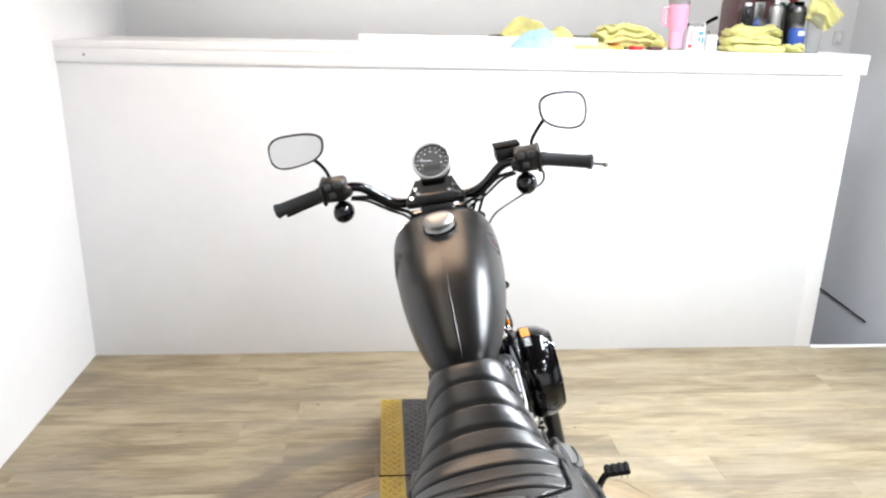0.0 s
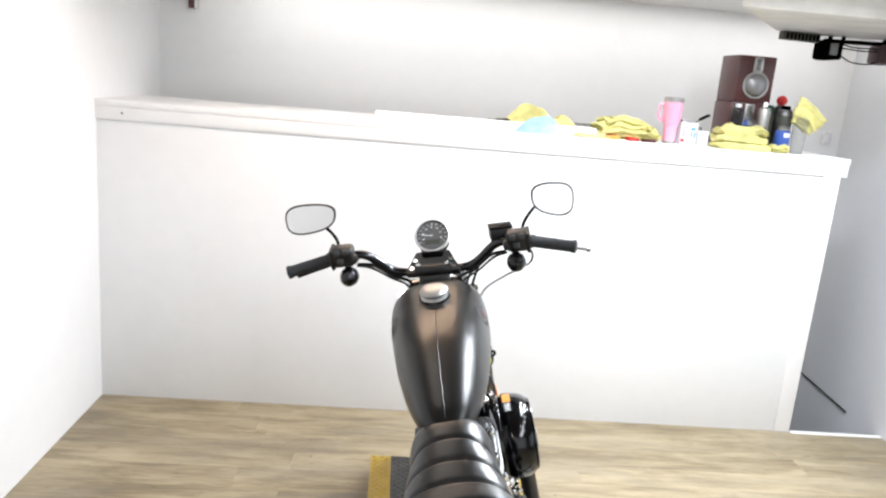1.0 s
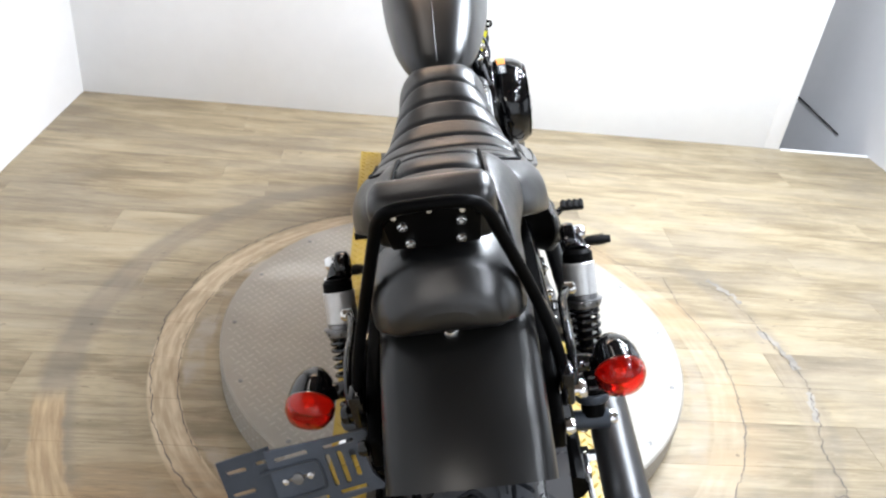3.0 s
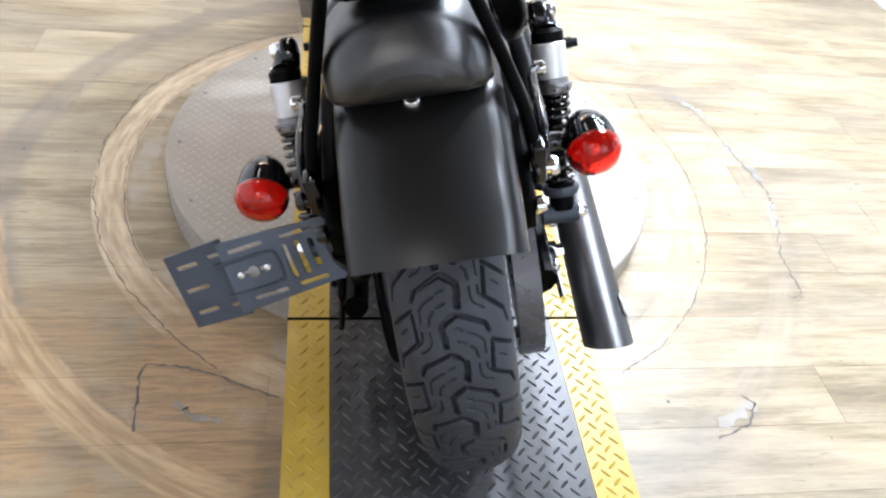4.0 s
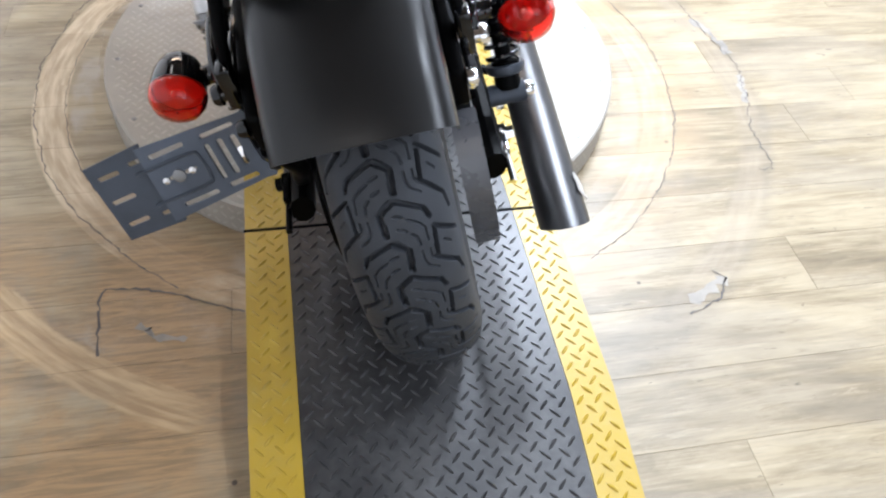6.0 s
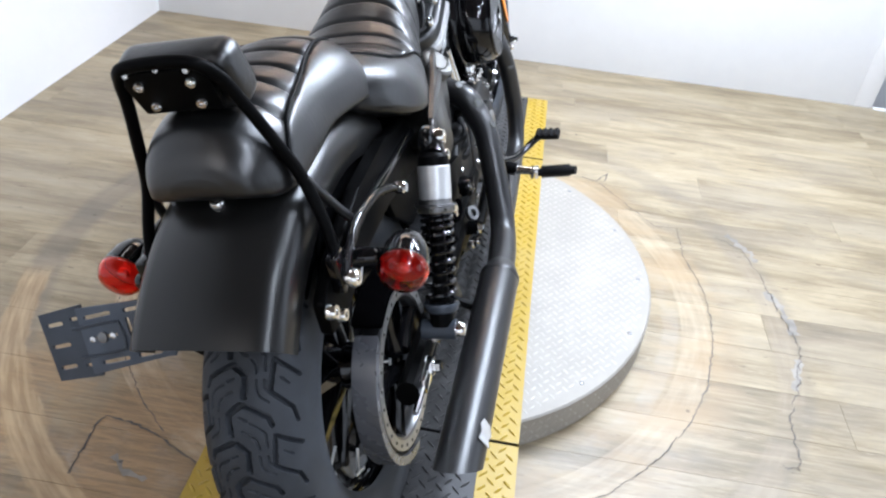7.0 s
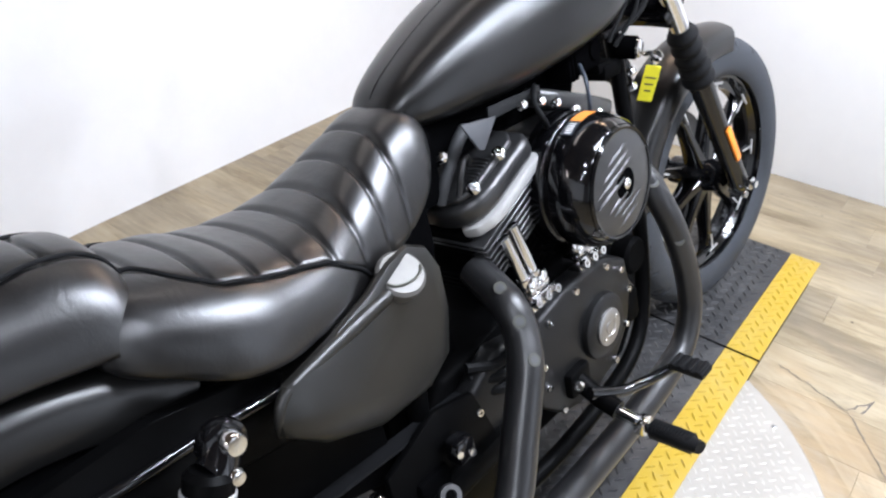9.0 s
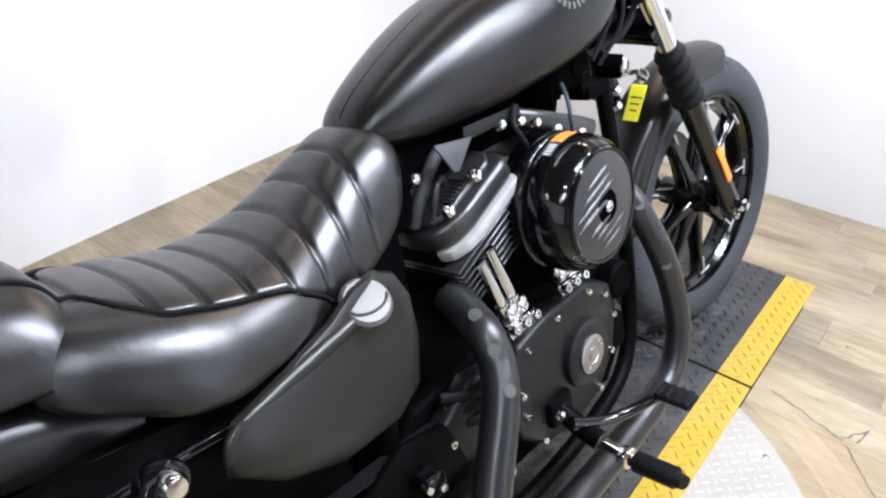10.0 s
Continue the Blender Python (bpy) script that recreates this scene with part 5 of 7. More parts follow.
# right side covers
gear = bp("gear_cover", slab([(-0.075, 0.285), (-0.02, 0.235), (0.07, 0.215), (0.15, 0.235), (0.205, 0.290), (0.225, 0.36), (0.215, 0.420), (0.155, 0.452), (0.03, 0.455), (-0.05, 0.440), (-0.085, 0.37)], "x", 0.098, 0.140, 0.008, 3), CASE, engine,
          "satin black gearcase cover")
bp("cam_housing", lathe([(0.062, 0.0), (0.060, 0.012), (0.054, 0.016), (0.036, 0.017)], (0.138, 0.115, 0.337), (1, 0, 0), 40), CASE, gear)
bp("cam_cover", lathe([(0.034, 0.0), (0.034, 0.003), (0.030, 0.005), (0.016, 0.005), (0.015, 0.0035), (0.012, 0.0035), (0.0115, 0.006), (0.0005, 0.006)], (0.155, 0.115, 0.337), (1, 0, 0), 40), BRUSHED, gear, "round brushed cover")
for a in (35, 215):
    bp("cover_screw", bolt((0.159, 0.115 + 0.024 * math.cos(radians(a)), 0.336 + 0.024 * math.sin(radians(a))), (1, 0, 0), 0.004, 0.003), CHROME, gear)
for y, z in ((-0.06, 0.36), (-0.055, 0.315), (-0.025, 0.25), (0.065, 0.226), (0.145, 0.244), (0.192, 0.295), (0.210, 0.36), (0.190, 0.41), (0.145, 0.438), (0.05, 0.44), (-0.03, 0.425)):
    bp("case_screw", bolt((0.140, y, z), (1, 0, 0), 0.0065, 0.007), CHROME, gear, "chrome case screw")
bp("sprocket_cover", slab([(-0.235, 0.255), (-0.10, 0.225), (-0.085, 0.28), (-0.092, 0.37), (-0.075, 0.435), (-0.15, 0.45), (-0.225, 0.41), (-0.25, 0.33)], "x", 0.100, 0.136, 0.010, 3), CASE, engine, "satin black sprocket cover")
for y, z in ((-0.11, 0.25), (-0.215, 0.38), (-0.12, 0.43)):
    bp("case_screw", bolt((0.136, y, z), (1, 0, 0), 0.007, 0.007), CHROME, engine)
bp("oil_pump", joined(rbox((0.06, 0.07, 0.07), (0.10, 0.235, 0.30), 0.012), lathe([(0.036, 0), (0.036, 0.03), (0.030, 0.036), (0.001, 0.036)], (0.10, 0.262, 0.400), (1, 0, 0), 28)), CAST, engine)
bp("oil_filter", lathe([(0.036, 0), (0.037, 0.06), (0.030, 0.072), (0.001, 0.074)], (0.0, 0.30, 0.27), (0, 1, 0.1), 28), GLOSS, engine, "gloss black oil filter")
bp("intake", tube([(0.0, 0.06, 0.60), (0.06, 0.10, 0.60), (0.10, 0.14, 0.598)], 0.030, 16, 4), CAST, engine)
# left side: primary cover
prim = bp("primary_cover", slab([(-0.29, 0.27), (-0.20, 0.21), (0.16, 0.20), (0.25, 0.26), (0.26, 0.35), (0.20, 0.42), (0.02, 0.42), (-0.16, 0.45), (-0.27, 0.42), (-0.31, 0.34)], "x", -0.178, -0.100, 0.022, 4), CAST, engine, "black primary drive cover")
bp("derby_cover", lathe([(0.062, 0), (0.062, 0.004), (0.055, 0.009), (0.001, 0.010)], (-0.177, -0.17, 0.335), (-1, 0, 0), 36), GLOSS, prim)

# ---- air cleaner ----
ac_c, ac_x = Vector((0.085, 0.136, 0.604)), Vector((1, 0, 0))
ac = bp("air_cleaner", lathe([(0.060, 0.0), (0.106, 0.002), (0.110, 0.006), (0.110, 0.030), (0.108, 0.034), (0.104, 0.035), (0.104, 0.041), (0.107, 0.043), (0.1095, 0.048), (0.1095, 0.066), (0.106, 0.086), (0.099, 0.101), (0.093, 0.108), (0.091, 0.107),
                              (0.089, 0.109), (0.086, 0.110), (0.060, 0.114), (0.030, 0.116), (0.001, 0.116)], ac_c, ac_x, 72), GLOSS, None, "round gloss black air cleaner", smooth=60)
bp("backing_plate", lathe([(0.05, -0.012), (0.105, -0.012), (0.111, -0.008), (0.112, 0.004), (0.106, 0.008), (0.05, 0.004)], ac_c, ac_x, 60), PLASTIC, ac)
bp("trim_ring", lathe([(0.0895, 0.106), (0.0915, 0.1105), (0.0885, 0.1145), (0.0855, 0.1135), (0.0845, 0.110)], ac_c, ac_x, 72, closed=True), GLOSS, ac)
for k, (dz, dy0, dy1) in enumerate(((0.060, -0.052, 0.052), (0.044, -0.068, 0.066), (0.028, -0.074, 0.040), (0.012, -0.076, 0.018), (-0.018, -0.076, 0.018), (-0.034, -0.072, 0.040), (-0.050, -0.062, 0.060), (-0.066, -0.046, 0.046))):
    c = ac_c + Vector((0.112 - abs(dz) * 0.04, 0, 0))
    pts = [c + Vector((0.002, y, dz * 0.92 + 0.34 * y)) for y in np.linspace(dy0, dy1, 5) if math.hypot(y, dz * 0.92 + 0.34 * y) < 0.082]
    if len(pts) > 1:
        bp("louvre", tube(pts, [0.0015] + [0.0060] * 3 + [0.0015], 10, 3, 1.0), COVER, ac, "raised rib of the cover")
bp("face_plate", lathe([(0.0848, 0.1085), (0.0840, 0.1118), (0.060, 0.1152), (0.030, 0.1170), (0.001, 0.1172)], ac_c, ac_x, 56), COVER, ac, "satin ribbed face of the cover")
bp("hub_plate", lathe([(0.027, 0.112), (0.026, 0.118), (0.001, 0.1185)], ac_c, ac_x, 32), PLASTIC, ac)
bp("cover_screw", lathe([(0.009, 0.117), (0.009, 0.121), (0.0065, 0.123), (0.004, 0.123), (0.0035, 0.120), (0.0005, 0.120)], ac_c, ac_x, 16), CHROME, ac, "chrome centre screw")


def ac_label(a0, a1, x0, x1, material, label):
    rings = []
    for a in np.linspace(radians(a0), radians(a1), 12):
        rings.append([ac_c + Vector((x, r * math.sin(a), r * math.cos(a))) for x, r in ((x0, 0.1100), (x1, 0.1100), (x1, 0.1108), (x0, 0.1108))])
    bp("sticker", loft(rings), material, ac, label)


ac_label(-30, -14, 0.046, 0.066, BRACKET, "grey warning sticker")
ac_label(-13, 9, 0.046, 0.066, ORANGE, "orange warning sticker")
for k in range(5):
    ac_label(-28.5 + 2.6 * k, -27.3 + 2.6 * k, 0.050, 0.063, WHITE, "line of unreadable print")

# ---- exhaust: two pipes into one muffler ----
rear_pipe = bp("rear_exhaust_pipe", tube([(0.070, -0.098, 0.545), (0.115, -0.110, 0.525), (0.150, -0.124, 0.512), (0.172, -0.133, 0.478), (0.194, -0.162, 0.437), (0.210, -0.212, 0.372), (0.224, -0.262, 0.306), (0.231, -0.308, 0.272), (0.238, -0.36, 0.268), (0.243, -0.43, 0.271), (0.245, -0.48, 0.273)], 0.0270, 22, 8),
               PIPE, None, "satin black rear exhaust pipe with a drilled shield")
for mid, ax in (((0.131, -0.117, 0.522), (0.45, -0.40, 0.80)), ((0.1639, -0.1297, 0.4905), (0.664, -0.494, 0.561)), ((0.1894, -0.1559, 0.4456), (0.818, -0.16, 0.552))):
    ax = Vector(ax).normalized()
    # no hole is cut: dark disc for its shade, grey disc for the lit inside
    bp("hole_disc", lathe([(0.0098, 0.0), (0.0098, 0.0022), (0.0005, 0.0022)], Vector(mid) + ax * 0.0262, ax, 16), INK, rear_pipe, "dark disc standing for a shaded hole in the heat shield")
    bp("hole_core", lathe([(0.0062, 0.0), (0.0062, 0.0028), (0.0005, 0.0028)], Vector(mid) + ax * 0.0262, ax, 14), BUTTON, rear_pipe, "grey disc standing for the lit pipe inside the hole")
front_pipe = bp("front_exhaust_pipe", tube([(0.085, 0.285, 0.560), (0.125, 0.315, 0.545), (0.158, 0.322, 0.487), (0.172, 0.346, 0.412), (0.176, 0.371, 0.322), (0.177, 0.376, 0.237), (0.175, 0.340, 0.166), (0.172, 0.245, 0.135), (0.175, 0.10, 0.128), (0.184, -0.08, 0.140),
                                            (0.204, -0.24, 0.175), (0.228, -0.37, 0.235), (0.241, -0.45, 0.265)], [0.0240] * 7 + [0.027] * 5 + [0.024], 22, 8), PIPE, None, "satin black front exhaust pipe with a drilled shield")
for mid, ax in (((0.146, 0.319, 0.513), (0.45, -0.55, 0.7)), ((0.164, 0.334, 0.455), (0.6, -0.7, 0.4)), ((0.172, 0.349, 0.400), (0.6, -0.75, 0.3))):
    ax = Vector(ax).normalized()
    # dark and grey discs again colour in the holes' shade and lit centre
    bp("hole_disc", lathe([(0.0098, 0.0), (0.0098, 0.0022), (0.0005, 0.0022)], Vector(mid) + ax * 0.0232, ax, 16), INK, front_pipe, "dark disc standing for a shaded hole in the heat shield")
    bp("hole_core", lathe([(0.0062, 0.0), (0.0062, 0.0028), (0.0005, 0.0028)], Vector(mid) + ax * 0.0232, ax, 14), BUTTON, front_pipe, "grey disc standing for the lit pipe inside the hole")
m0, m1 = Vector((0.245, -0.462, 0.274)), Vector((0.235, -0.918, 0.242))
way = (m1 - m0).normalized()
mlen = (m1 - m0).length
muffler_bm = lathe([(0.028, -0.02), (0.033, -0.006), (0.036, 0.004), (0.0385, 0.02), (0.0385, mlen - 0.02), (0.0380, mlen), (0.0345, mlen), (0.0335, mlen - 0.05), (0.001, mlen - 0.09)], m0, way, 44)
for v in muffler_bm.verts:
    run = (v.co - m0).dot(way)
    if run > mlen - 0.06:
        v.co += way * ((v.co - m0 - way * run).z * 0.95)
muffler = bp("muffler", muffler_bm, PIPE, None, "long satin black slash-cut muffler", smooth=60)
bp("clamp", lathe([(0.0388, 0.010), (0.0394, 0.012), (0.0394, 0.020), (0.0388, 0.022), (0.037, 0.022), (0.037, 0.010)], m0, way, 40, closed=True), PIPE, muffler)
bp("badge", moved(slab([(-0.020, -0.016), (-0.008, -0.009), (0.004, -0.015), (0.020, -0.008), (0.021, 0.010), (0.006, 0.016), (-0.004, 0.010), (-0.021, 0.014)], "z", 0, 0.0016, 0.0004),
   axis_matrix(m0 + way * (mlen - 0.055) + Vector((0.0355, 0, 0.0155)), (0.9, 0, 0.42))), WHITE_METAL, muffler, "worn silver badge on the muffler's end")
bp("muffler_bracket", joined(slab([(-0.50, 0.25), (-0.60, 0.26), (-0.585, 0.33), (-0.53, 0.33)], "x", 0.155, 0.172, 0.004), tube([(0.16, -0.56, 0.29), (0.21, -0.56, 0.268)], 0.009, 8, 1)), SATIN, muffler)

# ---- side cover and oil tank ----
side_cover = bp("side_cover", loft([[Vector((x + max(0.0, -0.28 - y) * 0.17 * min(1, (x - 0.06) / 0.05), y + (cy - y) * k, z + (cz - z) * k)) for y, z in
                                     [(-0.275, 0.684), (-0.246, 0.668), (-0.230, 0.632), (-0.230, 0.569), (-0.246, 0.508), (-0.292, 0.482), (-0.398, 0.500), (-0.484, 0.545), (-0.533, 0.592), (-0.532, 0.616), (-0.512, 0.642), (-0.44, 0.650), (-0.36, 0.664), (-0.315, 0.680)]]
                                    for cy, cz in [(-0.35, 0.54)] for x, k in ((0.06, 0.30), (0.110, 0.14), (0.126, 0.03), (0.133, 0.0), (0.140, 0.012), (0.144, 0.07), (0.147, 0.20), (0.148, 0.5))]), COVER_BLACK, None, "satin black side cover", smooth=38)
bp("cover_ridge", tube([(0.170, -0.530, 0.588), (0.178, -0.529, 0.612), (0.176, -0.512, 0.632), (0.168, -0.46, 0.638), (0.160, -0.40, 0.643), (0.152, -0.335, 0.648)], [0.003, 0.006, 0.007, 0.009, 0.011, 0.010], 14, 6), COVER_BLACK, side_cover)
filler = bp("oil_filler_cap", lathe([(0.030, -0.014), (0.032, 0.0), (0.032, 0.006), (0.028, 0.010), (0.001, 0.011)], (0.147, -0.305, 0.657), (0.66, -0.08, 0.70), 36), FILLER, side_cover, "round brushed filler cap with a curved slot")
bp("cap_slot", moved(tube([Vector((0.026 * math.cos(a), 0.014 * math.sin(a) - 0.002, 0.0115)) for a in np.linspace(math.pi + 0.1, 2 * math.pi - 0.1, 9)], 0.0018, 6, 2), axis_matrix((0.147, -0.305, 0.657), (0.66, -0.08, 0.70))), INK, filler)
bp("left_cover", slab([(-0.24, 0.66), (-0.21, 0.53), (-0.24, 0.44), (-0.40, 0.45), (-0.50, 0.53), (-0.48, 0.61), (-0.33, 0.67)], "x", -0.145, -0.06, 0.012, 3), DENIM, None, "satin black left side cover")
for k in range(3):
    bp("oil_line", tube([(0.115, -0.20, 0.44 - 0.02 * k), (0.14, -0.15, 0.43 - 0.022 * k), (0.12, -0.08, 0.44 - 0.015 * k)], 0.0085, 8, 5), RUBBER, None, "black rubber oil hose")

# ---- frame ----
bp("frame", joined(tube([(0, 0.40, 0.86), (0, 0.20, 0.83), (0, -0.10, 0.77), (0, -0.40, 0.66), (0, -0.50, 0.62)], 0.022, 12, 5),
                   tube([(0.04, 0.40, 0.80), (0.075, 0.37, 0.60), (0.10, 0.34, 0.36), (0.11, 0.28, 0.20), (0.125, 0.10, 0.165), (0.13, -0.15, 0.17), (0.12, -0.30, 0.22)], 0.0155, 12, 6),
                   tube([(-0.04, 0.40, 0.80), (-0.075, 0.37, 0.60), (-0.10, 0.34, 0.36), (-0.11, 0.28, 0.20), (-0.125, 0.10, 0.165), (-0.13, -0.15, 0.17), (-0.12, -0.30, 0.22)], 0.0155, 12, 6),
                   tube([(0.08, -0.28, 0.20), (0.10, -0.30, 0.36), (0.10, -0.28, 0.55), (0.07, -0.30, 0.68)], 0.0155, 12, 5),
                   tube([(-0.08, -0.28, 0.20), (-0.10, -0.30, 0.36), (-0.10, -0.28, 0.55), (-0.07, -0.30, 0.68)], 0.0155, 12, 5),
                   lathe([(0.032, -0.08), (0.034, -0.06), (0.034, 0.08), (0.030, 0.10)], HEAD, RAKE, 24)), SATIN, None, "black tubular frame")
bp("tray", joined(rbox((0.085, 0.40, 0.075), (0, 0.06, 0.742), 0.012), rbox((0.12, 0.10, 0.12), (0, -0.16, 0.72), 0.02)), PLASTIC, None, "black plastic tray under the tank")
bp("battery_box", rbox((0.18, 0.20, 0.20), (0.0, -0.36, 0.54), 0.02), PLASTIC)
bp("under_seat_box", joined(rbox((0.17, 0.16, 0.13), (0.0, -0.245, 0.655), 0.03), rbox((0.15, 0.10, 0.30), (0.0, -0.215, 0.55), 0.02)), PLASTIC, None, "black plastic box under the seat nose")
bp("gearbox_end", joined(rbox((0.17, 0.20, 0.20), (0, -0.24, 0.34), 0.03), rbox((0.20, 0.09, 0.09), (0, -0.12, 0.29), 0.02)), CAST)
# brake master cylinder and linkage low on the right
mc = bp("rear_master_cylinder", joined(tube([(0.125, -0.336, 0.301), (0.178, -0.320, 0.295)], 0.0150, 18, 1), rbox((0.030, 0.060, 0.060), (0.135, -0.330, 0.330), 0.008), tube([(0.13, -0.36, 0.31), (0.15, -0.42, 0.33), (0.14, -0.47, 0.37)], 0.010, 12, 4)), PLASTIC, None, "black rear brake master cylinder")
bp("end_nut", lathe([(0.0125, 0), (0.0125, 0.010), (0.009, 0.015), (0.001, 0.015)], (0.178, -0.320, 0.295), (1, 0.1, -0.1), 6), CHROME, mc, "chrome end nut")
for x, y, z, r in ((0.172, -0.3425, 0.276, 0.0085), (0.172, -0.388, 0.297, 0.0090), (0.160, -0.438, 0.416, 0.0095), (0.158, -0.432, 0.399, 0.0050), (0.165, -0.300, 0.384, 0.0070), (0.165, -0.276, 0.370, 0.0070)):
    bp("fitting", lathe([(r, 0), (r, 0.010), (r * 0.75, 0.014), (0.001, 0.014)], (x, y, z), (1, -0.2, 0.1), 10), CHROME, mc)
bp("eye_bolt", lathe([(0.0085, -0.005), (0.0155, -0.005), (0.0155, 0.005), (0.0085, 0.005)], (0.176, -0.335, 0.340), (0.8, -0.3, 0.5), 22, closed=True), STEEL, mc)
bp("hinge_block", rbox((0.030, 0.034, 0.036), (0.160, -0.285, 0.378), 0.006), GLOSS, mc, "small gloss black block")
bp("plate_lower", slab([(-0.30, 0.22), (-0.20, 0.22), (-0.18, 0.30), (-0.22, 0.42), (-0.30, 0.44), (-0.40, 0.40), (-0.40, 0.30)], "x", 0.128, 0.140, 0.004), SATIN)
bp("brake_hose", tube([(0.15, -0.50, 0.36), (0.145, -0.56, 0.33), (0.135, -0.62, 0.36), (0.12, -0.68, 0.40)], 0.0045, 8, 6), RUBBER)

# ---- foot controls ----
for s in (-1, 1):
    peg = bp("foot_peg", tube([(0.276 * s, 0.012, 0.240), (0.30 * s, 0.008, 0.243), (0.345 * s, 0.000, 0.248), (0.372 * s, -0.005, 0.251)], [0.012, 0.0155, 0.0170, 0.013], 14, 4, 0.75), RUBBER, None, "black ribbed rubber foot peg")
    for k in range(13):
        p = 0.288 + 0.0056 * k
        bp("peg_rib", lathe([(0.0140, -0.0016), (0.0172, 0.0), (0.0140, 0.0016)], (p * s, 0.010 - 0.011 * (p - 0.29) / 0.08, 0.242 + 0.007 * (p - 0.29) / 0.08), (s, -0.12 * s * s, 0.08), 14), RUBBER, peg)
    bp("peg_clevis", joined(tube([(0.215 * s, 0.016, 0.250), (0.280 * s, 0.012, 0.240)], 0.011, 12, 1), rbox((0.022, 0.030, 0.026), (0.268 * s, 0.012, 0.241), 0.005)), CHROME, peg, "chrome peg clevis")
    bp("peg_mount", joined(tube([(0.12 * s, 0.02, 0.30), (0.18 * s, 0.018, 0.265), (0.222 * s, 0.016, 0.250)], 0.017, 12, 4), rbox((0.03, 0.06, 0.05), (0.14 * s, 0.02, 0.285), 0.008)), SATIN, peg)
    bp("mount_bolt", bolt((0.17 * s, -0.01, 0.300), (0.4 * s, -0.9, 0.3), 0.009, 0.010), CHROME, peg)
pedal = bp("brake_pedal", tube([(0.185, -0.005, 0.285), (0.21, 0.05, 0.262), (0.232, 0.100, 0.258), (0.255, 0.130, 0.268), (0.273, 0.132, 0.282)], [0.011, 0.010, 0.009, 0.009, 0.009], 12, 6), GLOSS, None, "gloss black brake pedal")
bp("pedal_pad", rbox((0.064, 0.034, 0.014), (0.295, 0.130, 0.287), 0.005, pose(0, 0, 0, 10, 0, -6)), RUBBER, pedal, "ribbed rubber pedal pad")
for k in range(4):
    bp("pad_rib", rbox((0.009, 0.032, 0.005), (0.272 + 0.0155 * k, 0.129 - 0.0016 * k, 0.2955), 0.0015, pose(0, 0, 0, 10, 0, -6), 1), RUBBER, pedal)
shifter = bp("shift_lever", tube([(-0.185, -0.005, 0.27), (-0.22, 0.05, 0.255), (-0.24, 0.12, 0.25), (-0.26, 0.15, 0.262)], 0.009, 10, 5), GLOSS, None, "gloss black shift lever")
bp("shift_peg", tube([(-0.25, 0.15, 0.262), (-0.315, 0.15, 0.264)], 0.011, 12, 1), RUBBER, shifter)
bp("side_stand", tube([(-0.13, 0.10, 0.19), (-0.18, 0.09, 0.14), (-0.26, 0.06, 0.075), (-0.30, 0.05, 0.0)], [0.014, 0.012, 0.011, 0.013], 12, 5), SATIN, None, "black steel side stand folded out onto the mat")

# ---- fork and front fender ----
for s in (-1, 1):
    foot = Vector((0.100 * s, 0.812, 0.331))
    fork = bp("fork_leg", tube([foot + RAKE * k for k in (-0.022, 0.0, 0.05, 0.20, 0.36)], [0.018, 0.025, 0.0235, 0.0235, 0.0255], 20, 4), GLOSS, None, "gloss black fork leg", True)
    bp("stanchion", tube([foot + RAKE * 0.30, foot + RAKE * 0.70], 0.0195, 20, 1), CHROME, fork, "chrome fork tube", True)
    prof = []
    for k in range(5):
        h = 0.345 + 0.0288 * k
        prof += [(0.0275 - 0.0009 * k, h), (0.0335 - 0.0009 * k, h + 0.006), (0.0345 - 0.0009 * k, h + 0.012), (0.0325 - 0.0009 * k, h + 0.018), (0.0262 - 0.0009 * k, h + 0.026)]
    bp("fork_boot", lathe([(0.024, 0.340)] + prof + [(0.022, 0.492)], foot, RAKE, 28), RUBBER, fork, "ribbed black rubber fork boot", True, 75)
    bp("reflector", rbox((0.006, 0.018, 0.105), bevel=0.002, m=axis_matrix(foot + RAKE * 0.145 + Vector((0.0262 * s, -0.002, 0)), RAKE)), AMBER, fork, "amber side reflector", True)
    bp("axle_nut", joined(lathe([(0.016, 0), (0.016, 0.012), (0.009, 0.014), (0.009, 0.022), (0.001, 0.022)], foot + Vector((0.024 * s, 0, 0)), (s, 0, 0), 6),), CHROME, fork, "chrome axle nut", True)
    bp("pinch_bolt", bolt(foot + Vector((0.022 * s, -0.018, -0.022)), (s, 0, 0), 0.009, 0.010), CHROME, fork, "", True)
front_fender = bp("front_fender", fender((0, FRONT[1], FRONT[2]), 0.361, 0.058, 82, 172, 0.045, 0.003, 36), DENIM, None, "satin black front fender", True, 55)
lower_tree = HEAD - RAKE * 0.10 + Vector((0, 0.030, 0))
upper_tree = HEAD + RAKE * 0.085 + Vector((0, 0.020, 0))
trees = bp("triple_tree", joined(rbox((0.215, 0.075, 0.032), bevel=0.010, m=axis_matrix(lower_tree, RAKE)), rbox((0.160, 0.060, 0.024), bevel=0.010, m=axis_matrix(upper_tree, RAKE))), GLOSS, None, "gloss black fork yokes", True)
bp("lock_stop", tube([lower_tree + Vector((0.06, -0.01, -0.02)), lower_tree + Vector((0.10, 0.0, -0.025))], 0.012, 10, 1), SATIN, trees, "", True)
headlamp = bp("headlamp", lathe([(0.02, -0.10), (0.055, -0.085), (0.076, -0.05), (0.082, 0.0), (0.082, 0.035), (0.074, 0.040), (0.05, 0.05), (0.001, 0.052)], (0, 0.585, 0.90), (0, 1, -0.06), 36), GLOSS, None, "round gloss black headlamp", True)

